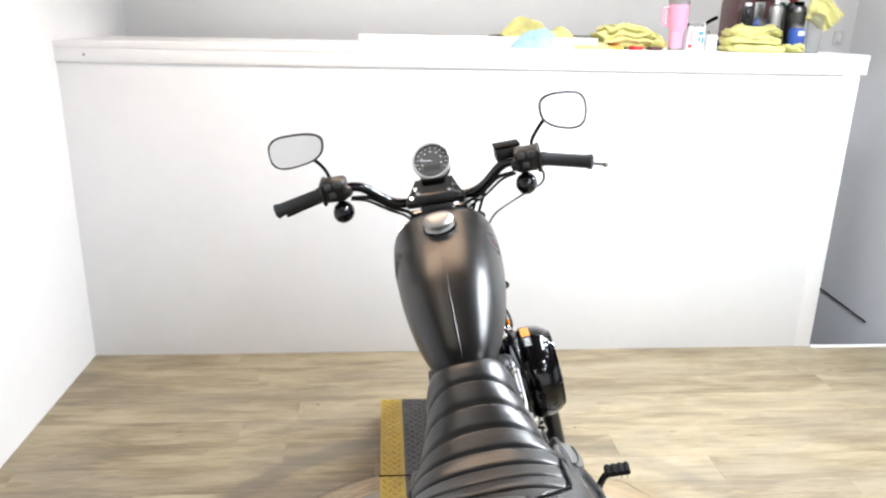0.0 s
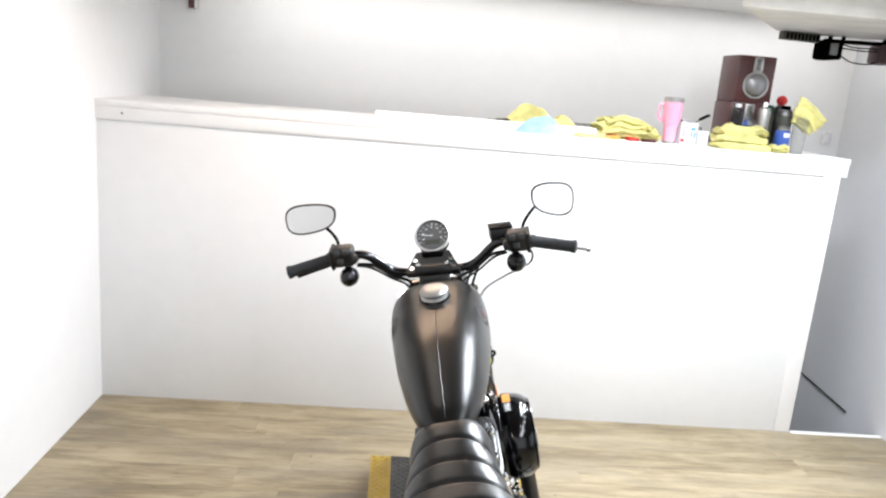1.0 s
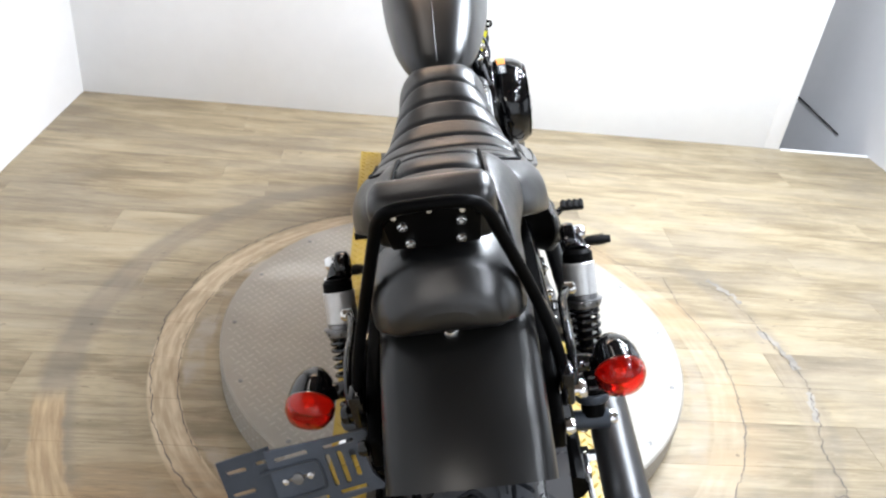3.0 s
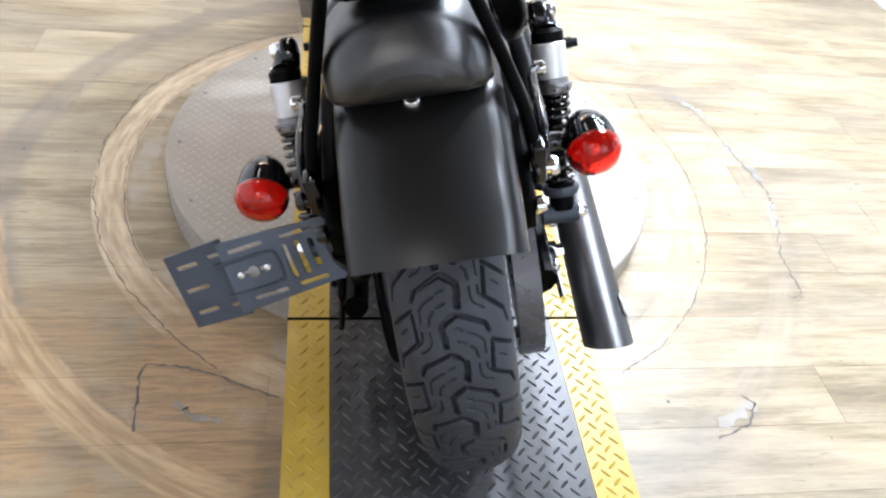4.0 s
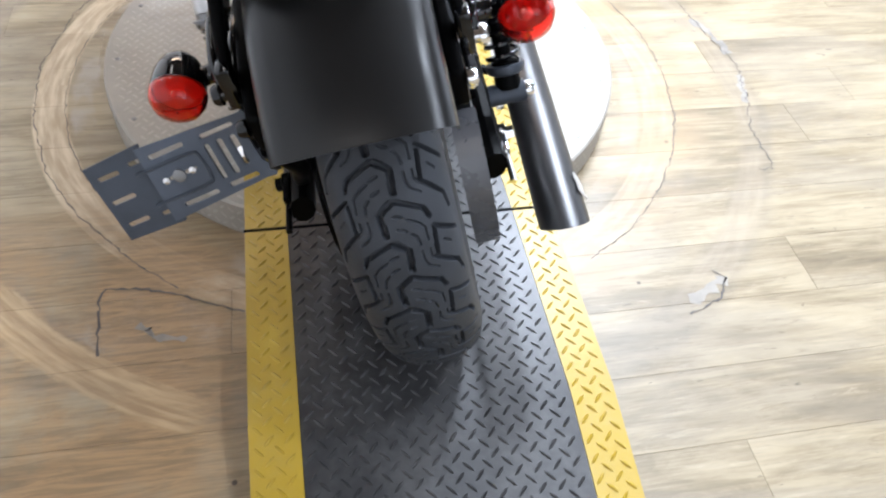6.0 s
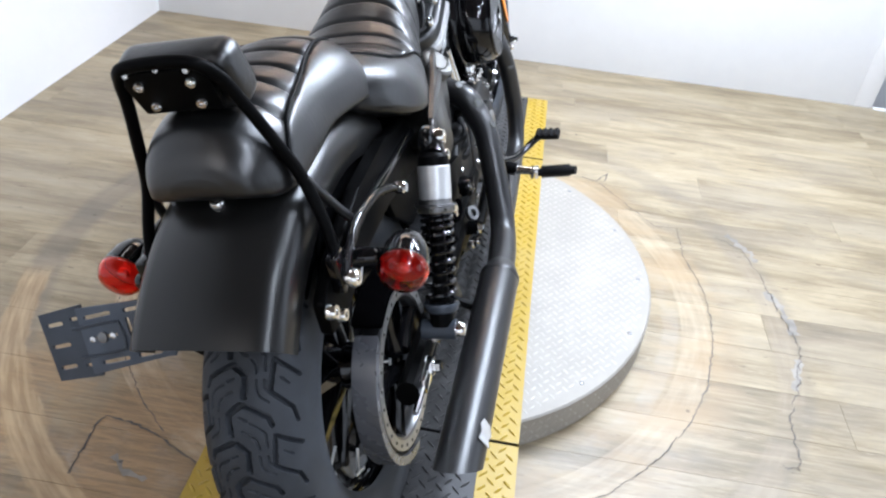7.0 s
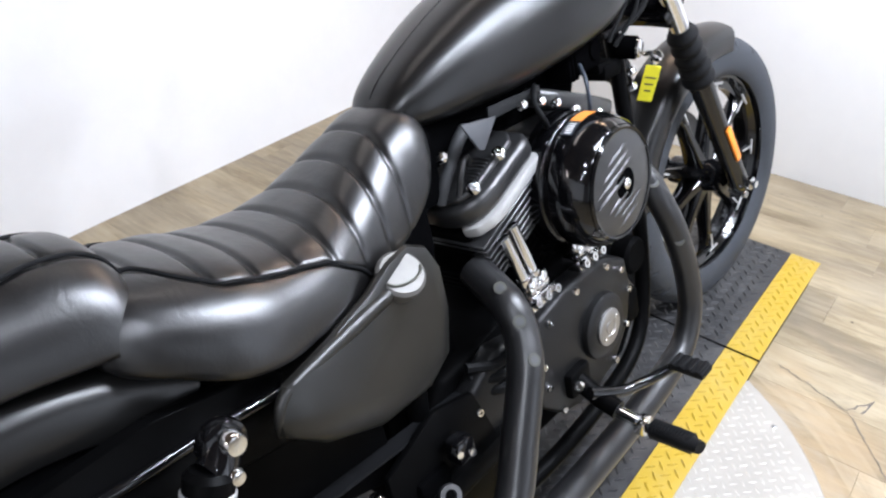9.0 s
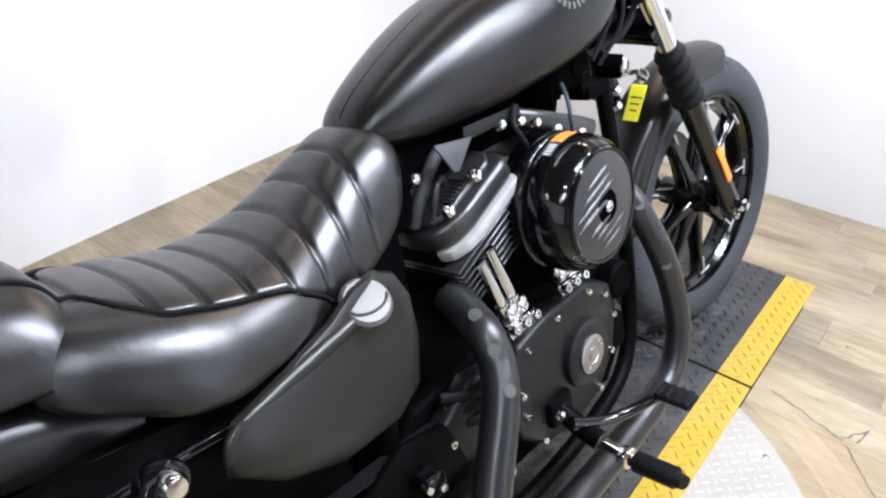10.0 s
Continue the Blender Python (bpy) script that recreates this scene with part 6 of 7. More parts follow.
# ---- ignition switch and horn-side bits under the tank ----
ign = bp("ignition_switch", tube([(0.060, 0.380, 0.757), (0.096, 0.392, 0.751)], 0.021, 22, 1), PLASTIC, None, "black ignition switch")
bp("key_barrel", lathe([(0.0175, 0.0), (0.0175, 0.006), (0.012, 0.010), (0.001, 0.010)], (0.096, 0.392, 0.751), (1, 0.25, -0.1), 24), CHROME, ign, "chrome switch face")
bp("key", joined(rbox((0.022, 0.003, 0.010), (0.115, 0.397, 0.739), 0.001), lathe([(0.004, -0.001), (0.012, -0.001), (0.012, 0.001), (0.004, 0.001)], (0.130, 0.400, 0.734), (0, 1, 0.2), 18, closed=True)), CHROME, ign, "key in the switch")
bp("coil_cover", joined(rbox((0.045, 0.085, 0.055), (0.068, 0.245, 0.775), 0.014, segs=3), *[rbox((0.050, 0.006, 0.050), (0.068, 0.185 + 0.010 * k, 0.772), 0.003) for k in range(3)], lathe([(0.016, 0), (0.016, 0.004), (0.001, 0.005)], (0.090, 0.262, 0.782), (1, 0, 0), 16)), PLASTIC, None, "black coil cover under the tank")
bp("side_flap", moved(slab([(-0.045, 0.002), (0.088, 0.002), (0.092, 0.016), (-0.035, 0.021)], "x", -0.002, 0.002, 0.001), pose(0.084, 0.02, 0.752, 0, -18, 0)), RUBBER, None, "grey rubber shield under the tank")
bp("flap_corner", moved(slab([(-0.083, 0.005), (-0.010, -0.006), (-0.056, -0.041), (-0.066, -0.038)], "x", -0.002, 0.002, 0.001), pose(0.095, -0.012, 0.768, 0, -15, 0)), FLAP, None, "grey rubber shield corner")
hose_line = smooth_path([Vector(p) for p in ((0.050, -0.040, 0.748), (0.056, -0.066, 0.737), (0.060, -0.092, 0.716), (0.058, -0.112, 0.690), (0.050, -0.122, 0.660))], 9)
bp("breather_hose", tube(hose_line, [0.0105 if k % 2 else 0.0088 for k in range(len(hose_line))], 12, 1), GRIP, None, "ribbed grey-black breather hose", smooth=80)
bp("elbow", tube([(0.062, -0.060, 0.700), (0.072, -0.070, 0.716), (0.080, -0.088, 0.716), (0.082, -0.100, 0.700), (0.078, -0.108, 0.672)], 0.0050, 10, 5), HOUSING, None, "black plastic elbow on a thin hose")
bp("plug_wire", tube([(0.08, 0.10, 0.77), (0.10, 0.07, 0.75), (0.105, 0.085, 0.715), (0.09, 0.10, 0.70)], 0.0045, 8, 6), RUBBER, None, "grey plug lead")
bp("plug_wire", tube([(0.09, 0.215, 0.77), (0.112, 0.195, 0.75), (0.118, 0.190, 0.715), (0.11, 0.20, 0.69)], 0.0035, 8, 6), BRACKET, None, "thin grey lead")
bp("throttle_cable", tube([(0.09, 0.33, 0.77), (0.11, 0.38, 0.83), (0.10, 0.42, 0.92), (0.13, 0.43, 0.99)], 0.004, 8, 6), RUBBER, None, "black throttle cable")
bp("throttle_cable", tube([(0.085, 0.32, 0.78), (0.095, 0.38, 0.85), (0.085, 0.42, 0.93), (0.12, 0.435, 1.0)], 0.004, 8, 6), RUBBER, None, "black throttle cable")
bp("bar_wiring", tube([(0.05, 0.36, 0.78), (0.08, 0.43, 0.80), (0.085, 0.48, 0.86), (0.06, 0.50, 0.95)], 0.006, 8, 6), RUBBER)
bp("engine_mount", joined(rbox((0.10, 0.05, 0.02), (0.02, 0.33, 0.735), 0.006), rbox((0.05, 0.06, 0.030), (0.05, 0.345, 0.725), 0.008)), CAST, None, "black top engine bracket")
for p in ((0.095, 0.36, 0.715), (0.10, 0.35, 0.69), (0.075, -0.13, 0.735), (0.09, 0.09, 0.745), (0.10, 0.115, 0.735), (0.085, 0.05, 0.752)):
    bp("fitting", lathe([(0.008, 0), (0.008, 0.010), (0.005, 0.013), (0.001, 0.013)], p, (1, 0.2, 0.5), 10), CHROME, None, "small chrome fitting")

# ---- handlebar and controls ----
BAR_FIX = pose(0, -0.068, 0) @ Matrix.Diagonal((0.975, 1, 1, 1))


def hp(name, bm, material, parent=None, label="", steer=True, smooth=40):
    """A part of the handlebar, set back on its risers and turned with the fork."""
    return bp(name, moved(bm, BAR_FIX), material, parent, label, steer, smooth)


BAR = [(-0.285, 0.444, 1.075), (-0.23, 0.456, 1.078), (-0.185, 0.468, 1.068), (-0.130, 0.488, 1.020), (-0.085, 0.494, 1.004), (0, 0.495, 1.003), (0.085, 0.494, 1.004), (0.130, 0.488, 1.020), (0.185, 0.468, 1.068), (0.23, 0.456, 1.078), (0.285, 0.444, 1.075)]
bar = hp("handlebar", tube(BAR, 0.0127, 16, 8), GLOSS, None, "gloss black handlebar", True)
hp("riser_cover", loft([[Vector((x * w, y, z)) for x, y, z in ((-1.25, y0, z0), (1.25, y0, z0), (1.25, y1, z1), (-1.25, y1, z1))] for w, y0, z0, y1, z1 in
                        ((0.062, 0.466, 1.006, 0.476, 0.990), (0.064, 0.472, 1.012, 0.484, 0.998), (0.052, 0.490, 1.030, 0.500, 1.018), (0.042, 0.508, 1.050, 0.520, 1.040), (0.040, 0.514, 1.054, 0.524, 1.044))]), HOUSING, bar, "grey-black riser cover", True)
for cx, cy, cz in ((-0.062, 0.474, 1.016), (0.062, 0.474, 1.016), (-0.050, 0.4915, 1.0335), (0.050, 0.4915, 1.0335)):
    hp("cover_bolt", bolt((cx, cy, cz), (0, -0.7, 0.7), 0.0065, 0.005), CHROME, bar, "chrome cover screw", True)
hp("bar_clamp", joined(rbox((0.115, 0.055, 0.032), (0.0, 0.492, 1.010), 0.010), rbox((0.09, 0.05, 0.06), (0, 0.488, 0.968), 0.014)), HOUSING, bar, "satin black bar clamp", True)
for x in (-0.042, 0.042):
    for y, z in ((0.474, 1.026), (0.512, 1.026)):
        hp("clamp_bolt", bolt((x, y, z), (0, 0, 1), 0.007, 0.006), CHROME, bar, "chrome clamp screw", True)
for s in (-1, 1):
    g0, g1 = Vector((0.290 * s, 0.4425, 1.0745)), Vector((0.412 * s, 0.411, 1.054))
    gw = (g1 - g0).normalized()
    grip = hp("grip", lathe([(0.015, -0.004), (0.0185, 0.0), (0.0185, 0.006), (0.0165, 0.010), (0.0165, 0.112), (0.0185, 0.118), (0.0185, 0.126), (0.012, 0.129), (0.001, 0.129)], g0, gw, 24), GRIP, bar, "black rubber grip", True)
    hp("switch_housing", joined(rbox((0.070, 0.052, 0.058), bevel=0.014, m=axis_matrix((0.254 * s, 0.450, 1.080), (0, -0.25, 1)), segs=3), rbox((0.012, 0.056, 0.062), bevel=0.006, m=axis_matrix((0.282 * s, 0.447, 1.079), (0, -0.25, 1))), rbox((0.03, 0.05, 0.03), (0.225 * s, 0.452, 1.070), 0.010)), HOUSING, bar, "black switch housing", True)
    for dx, dz in ((-0.013, 0.010), (0.011, 0.012), (-0.004, -0.011)):
        hp("switch_button", rbox((0.018, 0.008, 0.015), (0.252 * s + dx * 1.1, 0.4215, 1.082 + dz * 1.1), 0.003), BUTTON, bar, "rocker switch button", True)
    # lever
    hp("lever", tube([(0.225 * s, 0.485, 1.070), (0.27 * s, 0.505, 1.064), (0.34 * s, 0.490, 1.050), (0.41 * s, 0.472, 1.038), (0.446 * s, 0.460, 1.032)] if s > 0 else
                     [(0.225 * s, 0.490, 1.060), (0.27 * s, 0.515, 1.050), (0.34 * s, 0.505, 1.035), (0.41 * s, 0.490, 1.020)], [0.008, 0.007, 0.0065, 0.006, 0.0065], 12, 6, 0.7), BRUSHED if s > 0 else SATIN, bar, "hand lever", True)
    if s > 0:
        hp("lever_ball", lathe([(0.002, -0.008), (0.0075, -0.005), (0.0095, 0.0), (0.0075, 0.005), (0.002, 0.008)], (0.449, 0.459, 1.032), (1, -0.2, 0), 16), CHROME, bar, "", True)
    # front turn signal under the housing
    sig = hp("front_turn_signal", lathe([(0.003, -0.035), (0.014, -0.032), (0.024, -0.018), (0.028, 0.0), (0.028, 0.010), (0.022, 0.020), (0.010, 0.025), (0.001, 0.026)], (0.243 * s, 0.445, 1.018), (0, 1, 0), 28), GLOSS, bar, "gloss black bullet turn signal", True)
    hp("signal_stem", tube([(0.245 * s, 0.452, 1.055), (0.243 * s, 0.447, 1.035)], 0.009, 10, 1), SATIN, bar, "", True)
    # mirror
    wide, tall = (0.079, 0.043) if s < 0 else (0.062, 0.046)
    at_mirror = pose(-0.345, 0.492, 1.187, 1, -4, -6) if s < 0 else pose(0.361, 0.492, 1.178, -4.5, 11, 6)

    def oval(k, off):
        ring = []
        for a in np.linspace(0, 2 * math.pi, 40, endpoint=False):
            c, sn = (math.copysign(abs(v) ** 0.72, v) for v in (math.cos(a), math.sin(a)))
            ring.append(Vector(((wide - k) * c * (1 + 0.08 * sn * (0.5 - c * s)), off, (tall - k) * sn * (1 + 0.14 * c * s))))
        return ring

    hp("mirror", moved(loft([oval(k, off) for k, off in ((0.005, 0.0), (0.004, -0.003), (0.0005, -0.002), (0.0, 0.003), (0.003, 0.012), (0.016, 0.020), (0.030, 0.023))]), at_mirror), HOUSING, bar, "black oval rear-view mirror", True, 60)
    hp("mirror_glass", moved(loft([oval(0.0052, -0.0005), oval(0.0052, -0.0026)]), at_mirror), MIRROR, bar, "mirror glass", True)
    hp("mirror_stem", tube([(0.268 * s, 0.468, 1.085), (0.272 * s, 0.482, 1.115), (0.290 * s, 0.500, 1.138), (0.312 * s, 0.506, 1.160)], 0.0048, 10, 6), SATIN, bar, "", True)
res = hp("brake_reservoir", rbox((0.066, 0.045, 0.036), (0.205, 0.492, 1.095), 0.008, pose(0, 0, 0, 6, 0, 8)), HOUSING, bar, "square black brake fluid reservoir", True)
hp("reservoir_lid", rbox((0.068, 0.047, 0.006), (0.205, 0.492, 1.115), 0.002, pose(0, 0, 0, 6, 0, 8)), SATIN, bar, "", True)
hp("brake_line", tube([(0.272, 0.475, 1.065), (0.290, 0.468, 1.035), (0.284, 0.472, 1.008), (0.252, 0.482, 0.990), (0.20, 0.475, 0.970), (0.15, 0.45, 0.950), (0.12, 0.41, 0.92)], 0.0032, 8, 8), STEEL, None, "braided brake line", True)
for s in (-1, 1):
    hp("bar_cable", joined(tube([(0.215 * s, 0.452, 1.05), (0.17 * s, 0.47, 1.038), (0.12 * s, 0.488, 0.998), (0.07 * s, 0.478, 0.975), (0.04 * s, 0.44, 0.91)], 0.005, 8, 8),
                           tube([(0.22 * s, 0.46, 1.045), (0.18 * s, 0.475, 1.030), (0.13 * s, 0.498, 0.990), (0.08 * s, 0.488, 0.962), (0.05 * s, 0.45, 0.90)], 0.0035, 8, 8)), RUBBER, None, "black cable pair along the handlebar", True)

# speedometer
g_at, g_ax = Vector((0.0, 0.545, 1.093)), Vector((0, -0.80, 0.60)).normalized()
gm = axis_matrix(g_at, g_ax) @ Matrix.Diagonal((1.12, 1.12, 1.0, 1.0))
gauge = hp("speedometer", lathe([(0.034, -0.050), (0.047, -0.040), (0.0515, -0.015), (0.052, 0.0), (0.0505, 0.004), (0.046, 0.005), (0.045, 0.001)], g_at, g_ax, 44), SATIN, bar, "round speedometer in a black housing", True)
hp("bezel", lathe([(0.0532, -0.004), (0.0538, 0.002), (0.0505, 0.006), (0.0465, 0.005), (0.0465, -0.002)], g_at, g_ax, 48, closed=True), WHITE_METAL, gauge, "bright bezel", True)
hp("dial", lathe([(0.0465, 0.0), (0.0465, 0.0010), (0.0455, 0.00128), (0.030, 0.00128), (0.001, 0.00128)], g_at, g_ax, 40), DIAL, gauge, "grey dial face", True)
for k in range(13):
    a = radians(210 - 20 * k)
    hp("tick", moved(rbox((0.006, 0.0014, 0.0006), (0.036 * math.cos(a), 0.033 * math.sin(a), 0.0014), 0, pose(0, 0, 0, 0, 0, math.degrees(a))), gm), WHITE, gauge, "", True)
for k in range(7):
    a = radians(200 - 36 * k)
    hp("numeral_bar", moved(rbox((0.0042, 0.0030, 0.0006), (0.0245 * math.cos(a), 0.0245 * math.sin(a), 0.0014), 0), gm), WHITE, gauge, "", True)
hp("needle", moved(rbox((0.030, 0.0018, 0.0008), (-0.014, 0.002, 0.0022), 0, pose(0, 0, 0, 0, 0, -8)), gm), WHITE, gauge, "pale needle", True)
hp("display", moved(rbox((0.040, 0.014, 0.0008), (0.0, -0.018, 0.0014), 0.0003, segs=1), gm), INK, gauge, "dark display window", True)
hp("gauge_bracket", joined(slab([(-0.032, 0.500), (0.032, 0.500), (0.040, 0.545), (-0.040, 0.545)], "z", 1.020, 1.055, 0.006), rbox((0.07, 0.02, 0.012), (0, 0.508, 1.036), 0.004)), SATIN, bar, "black gauge bracket", True)
for k in range(6):
    hp("bracket_ridge", rbox((0.006, 0.004, 0.003), (-0.022 + 0.009 * k, 0.4975, 1.046), 0.001, segs=1), PLASTIC, bar, "", True)

# key tag hanging from the switch
tag_m = bike.matrix_world @ Matrix.Translation((0.122, 0.412, 0.728))
tag_at = tag_m.translation
tag = tagged(new("key_tag", to_mesh("key_tag", rbox((0.028, 0.002, 0.072), (0, 0, -0.052), 0.001, segs=1), TAG)), "yellow paper key tag hanging from the ignition key", "key tag")
tag.matrix_world = Matrix.Translation(tag_at) @ pose(0, 0, 0, 4, 5, 34)
part("tag_ring", lathe([(0.007, -0.0008), (0.0085, 0), (0.007, 0.0008)], (0, 0, -0.006), (0, 1, 0), 16), CHROME, tag)
for k in range(3):
    part("print_line", rbox((0.020 - 0.004 * k, 0.0006, 0.003), (0.0, -0.0013, -0.040 - 0.013 * k), 0), INK, tag, "line of unreadable writing")


# ---- things on the counter ----
TOP = COUNTER_Z
PINK = surface("pink_enamel", (0.80, 0.36, 0.50), 0.35, 0, 0.05, 30)
MAHOGANY = surface("mahogany_veneer", (0.075, 0.022, 0.022), 0.35, 0, 0.25, 40, 0.1, 300)
YELLOW_CLOTH = cloth("yellow_microfibre", (0.66, 0.62, 0.24))
PALE_CLOTH = cloth("blue_microfibre", (0.36, 0.54, 0.62))
PALE_YELLOW = cloth("pale_microfibre", (0.52, 0.47, 0.22))
WHITE_CLOTH = cloth("white_cotton", (0.52, 0.54, 0.55))
WHITE_PLASTIC = surface("white_plastic", (0.78, 0.79, 0.80), 0.4, 0, 0.05, 30)
BLUE = surface("blue_print", (0.03, 0.08, 0.34), 0.35, 0, 0.1, 30)
RED_PLASTIC = surface("red_plastic", (0.55, 0.03, 0.03), 0.35, 0, 0.1, 30)
PINK_PRINT = surface("pink_print", (0.72, 0.36, 0.38), 0.45)
SKY_PRINT = surface("sky_print", (0.06, 0.26, 0.62), 0.45)
GREEN_CAP = surface("green_cap", (0.012, 0.06, 0.035), 0.4)
VIOLET_PRINT = surface("violet_print", (0.12, 0.09, 0.30), 0.45)
GRILLE = surface("speaker_grille", (0.30, 0.30, 0.31), 0.38, 0.85, 0.1, 60, 0.4, 900)
CONE = surface("grey_cone", (0.16, 0.16, 0.16), 0.35, 0.6, 0.1, 40)


def thing(name, label, category, x, y, turn=0.0, group="", z=TOP):
    return tagged(empty(name, pose(x, y, z, 0, 0, turn)), label, category, group)


t = thing("tumbler", "pink insulated tumbler with a handle and steel lid", "tumbler", 0.995, 1.87)
part("body", lathe([(0.028, 0.0), (0.030, 0.003), (0.031, 0.075), (0.033, 0.088), (0.043, 0.10), (0.045, 0.185), (0.0445, 0.195), (0.001, 0.195)], n=36), PINK, t)
part("foot_ring", lathe([(0.0285, 0.0), (0.0305, 0.001), (0.0305, 0.012), (0.0285, 0.012)], n=36, closed=True), BRUSHED, t)
part("lid", lathe([(0.0455, 0.193), (0.046, 0.197), (0.046, 0.212), (0.042, 0.216), (0.001, 0.216)], n=36), BRUSHED, t, "steel lid")
part("handle", tube([(-0.040, 0, 0.180), (-0.060, 0, 0.178), (-0.066, 0, 0.165), (-0.066, 0, 0.125), (-0.060, 0, 0.110), (-0.040, 0, 0.106)], 0.0062, 10, 6), PINK, t)

t = thing("printed_box", "white box with red and blue printing beside the tumbler", "box", 1.082, 1.885, 6)
part("box", rbox((0.080, 0.055, 0.104), (0, 0, 0.052), 0.003), WHITE_PLASTIC, t)
part("lid", rbox((0.084, 0.059, 0.020), (0, 0, 0.109), 0.004), CLEAR, t, "clear lid")
for px_, pz, w_, h_, m_ in ((-0.026, 0.060, 0.018, 0.052, PINK_PRINT), (-0.028, 0.020, 0.020, 0.016, RED_PLASTIC), (0.020, 0.075, 0.026, 0.014, SKY_PRINT),
                            (0.014, 0.050, 0.010, 0.026, SKY_PRINT), (0.030, 0.046, 0.010, 0.030, SKY_PRINT), (0.018, 0.022, 0.028, 0.004, TANK_GREY)):
    part("print", rbox((w_, 0.0012, h_), (px_, -0.0278, pz), 0.0003, segs=1), m_, t, "patch of printed colour")

t = thing("carton", "small white carton beside the printed box", "box", 1.158, 1.88, 8)
part("box", rbox((0.050, 0.035, 0.070), (0, 0, 0.035), 0.002), WHITE_PLASTIC, t)
t = thing("glove_box", "small white and violet packet behind the folded cloths", "box", 1.205, 1.90, -5)
part("packet", rbox((0.034, 0.030, 0.060), (0, 0, 0.030), 0.003), WHITE_PLASTIC, t)
part("print", rbox((0.022, 0.0012, 0.034), (0.002, -0.0153, 0.036), 0.0003, segs=1), VIOLET_PRINT, t, "violet printed patch")
t = thing("scraper", "black handled scraper leaning behind the tub", "scraper", 1.165, 1.94)
part("blade", slab([(-0.03, 0.0), (0.03, 0.0), (0.012, 0.085), (-0.006, 0.09)], "y", -0.002, 0.002, 0.0008), STEEL, t)
part("handle", tube([(-0.006, 0, 0.12), (0.012, 0, 0.13), (0.04, 0, 0.145)], 0.008, 10, 3), PLASTIC, t)


def crumpled(length, depth, height, seed, folds=3):
    """A heap of crumpled or folded cloth."""
    bm = bmesh.new()
    bmesh.ops.create_icosphere(bm, subdivisions=5, radius=1)
    off = Vector((seed * 7.3, seed * 3.1, seed * 1.7))
    for v in bm.verts:
        p = v.co.normalized()
        q = Vector((np.sign(p.x) * abs(p.x) ** 0.7, np.sign(p.y) * abs(p.y) ** 0.7, p.z))
        layer = 0.09 * math.sin(p.z * folds * 5 + 2.2 * noise.noise(p * 1.3 + off))
        ridge = abs(noise.noise(Vector((p.x * 2.1, p.y * 2.1, p.z * 4.0)) + off))
        k = 1 + layer + 0.34 * noise.noise(p * 1.7 + off) - 0.26 * ridge
        fine = 0.05 * noise.noise(p * 7 + off)
        z = max(-0.0, (q.z * 0.5 + 0.5) * (1 + 0.5 * noise.noise(Vector((p.x * 1.8, p.y * 1.8, 0)) + off)))
        v.co = Vector((q.x * length / 2 * (k + fine), q.y * depth / 2 * (k + fine), z * height * (0.85 + fine)))
    return bm


def folded(length, depth, thick, layers, seed):
    """A slack pile of folded cloths, one sagging layer on another."""
    meshes = []
    for k in range(layers):
        bm = bmesh.new()
        bmesh.ops.create_icosphere(bm, subdivisions=4, radius=1)
        off = Vector((seed * 3.7 + k * 5.1, seed * 2.3, k * 1.9))
        shift, wide = 0.035 * noise.noise(off), 1.0 - 0.05 * k + 0.14 * noise.noise(off * 1.7)
        for v in bm.verts:
            p = v.co.normalized()
            q = [math.copysign(abs(c) ** 0.45, c) for c in p]
            wave = 0.014 * noise.noise(Vector((q[0] * 1.6, q[1] * 1.2, 0)) + off) + 0.0045 * noise.noise(Vector((q[0] * 5, q[1] * 5, q[2])) + off)
            edge = 1 + 0.14 * noise.noise(Vector((q[0] * 2, q[1] * 2, q[2] * 2)) + off)
            v.co = Vector((shift + q[0] * length / 2 * wide * edge, q[1] * depth / 2 * edge, max(0, thick * (k + 0.5) + q[2] * thick * 0.58 + wave * (k + 0.6))))
        meshes.append(bm)
    return joined(*meshes)


def draped():
    """A cloth thrown over a cup, its pleats running from the peak to the hanging edge."""
    bm = bmesh.new()
    n, m = 40, 26
    a, b, d, e = Vector((-0.050, 0, 0.150)), Vector((-0.024, 0, 0.272)), Vector((0.128, 0, 0.165)), Vector((0.048, 0, 0.088))
    for side in (-1, 1):
        rows = []
        for i in range(n + 1):
            u = i / n
            row = []
            for j in range(m + 1):
                v = j / m
                p = (a * (1 - u) + e * u) * (1 - v) + (b * (1 - u) + d * u) * v
                rim = (max(0.0, math.sin(math.pi * u)) * max(0.0, math.sin(math.pi * v))) ** 0.45
                pleat = math.sin(17 * v + 3.0 * u + 2.0 * noise.noise(Vector((u * 2, v * 3, side))))
                p.y = side * rim * (0.026 + 0.011 * pleat + 0.008 * noise.noise(Vector((u * 5, v * 5, side * 3))))
                p.x += 0.010 * noise.noise(Vector((u * 3, v * 4, 7.0)))
                p.z += 0.010 * noise.noise(Vector((u * 4, v * 3, 2.0))) + 0.012 * math.sin(math.pi * u) * v
                row.append(bm.verts.new(p))
            rows.append(row)
        for i in range(n):
            for j in range(m):
                quad = [rows[i][j], rows[i + 1][j], rows[i + 1][j + 1], rows[i][j + 1]]
                bm.faces.new(quad if side < 0 else quad[::-1])
    bmesh.ops.remove_doubles(bm, verts=bm.verts, dist=0.0002)
    return bm


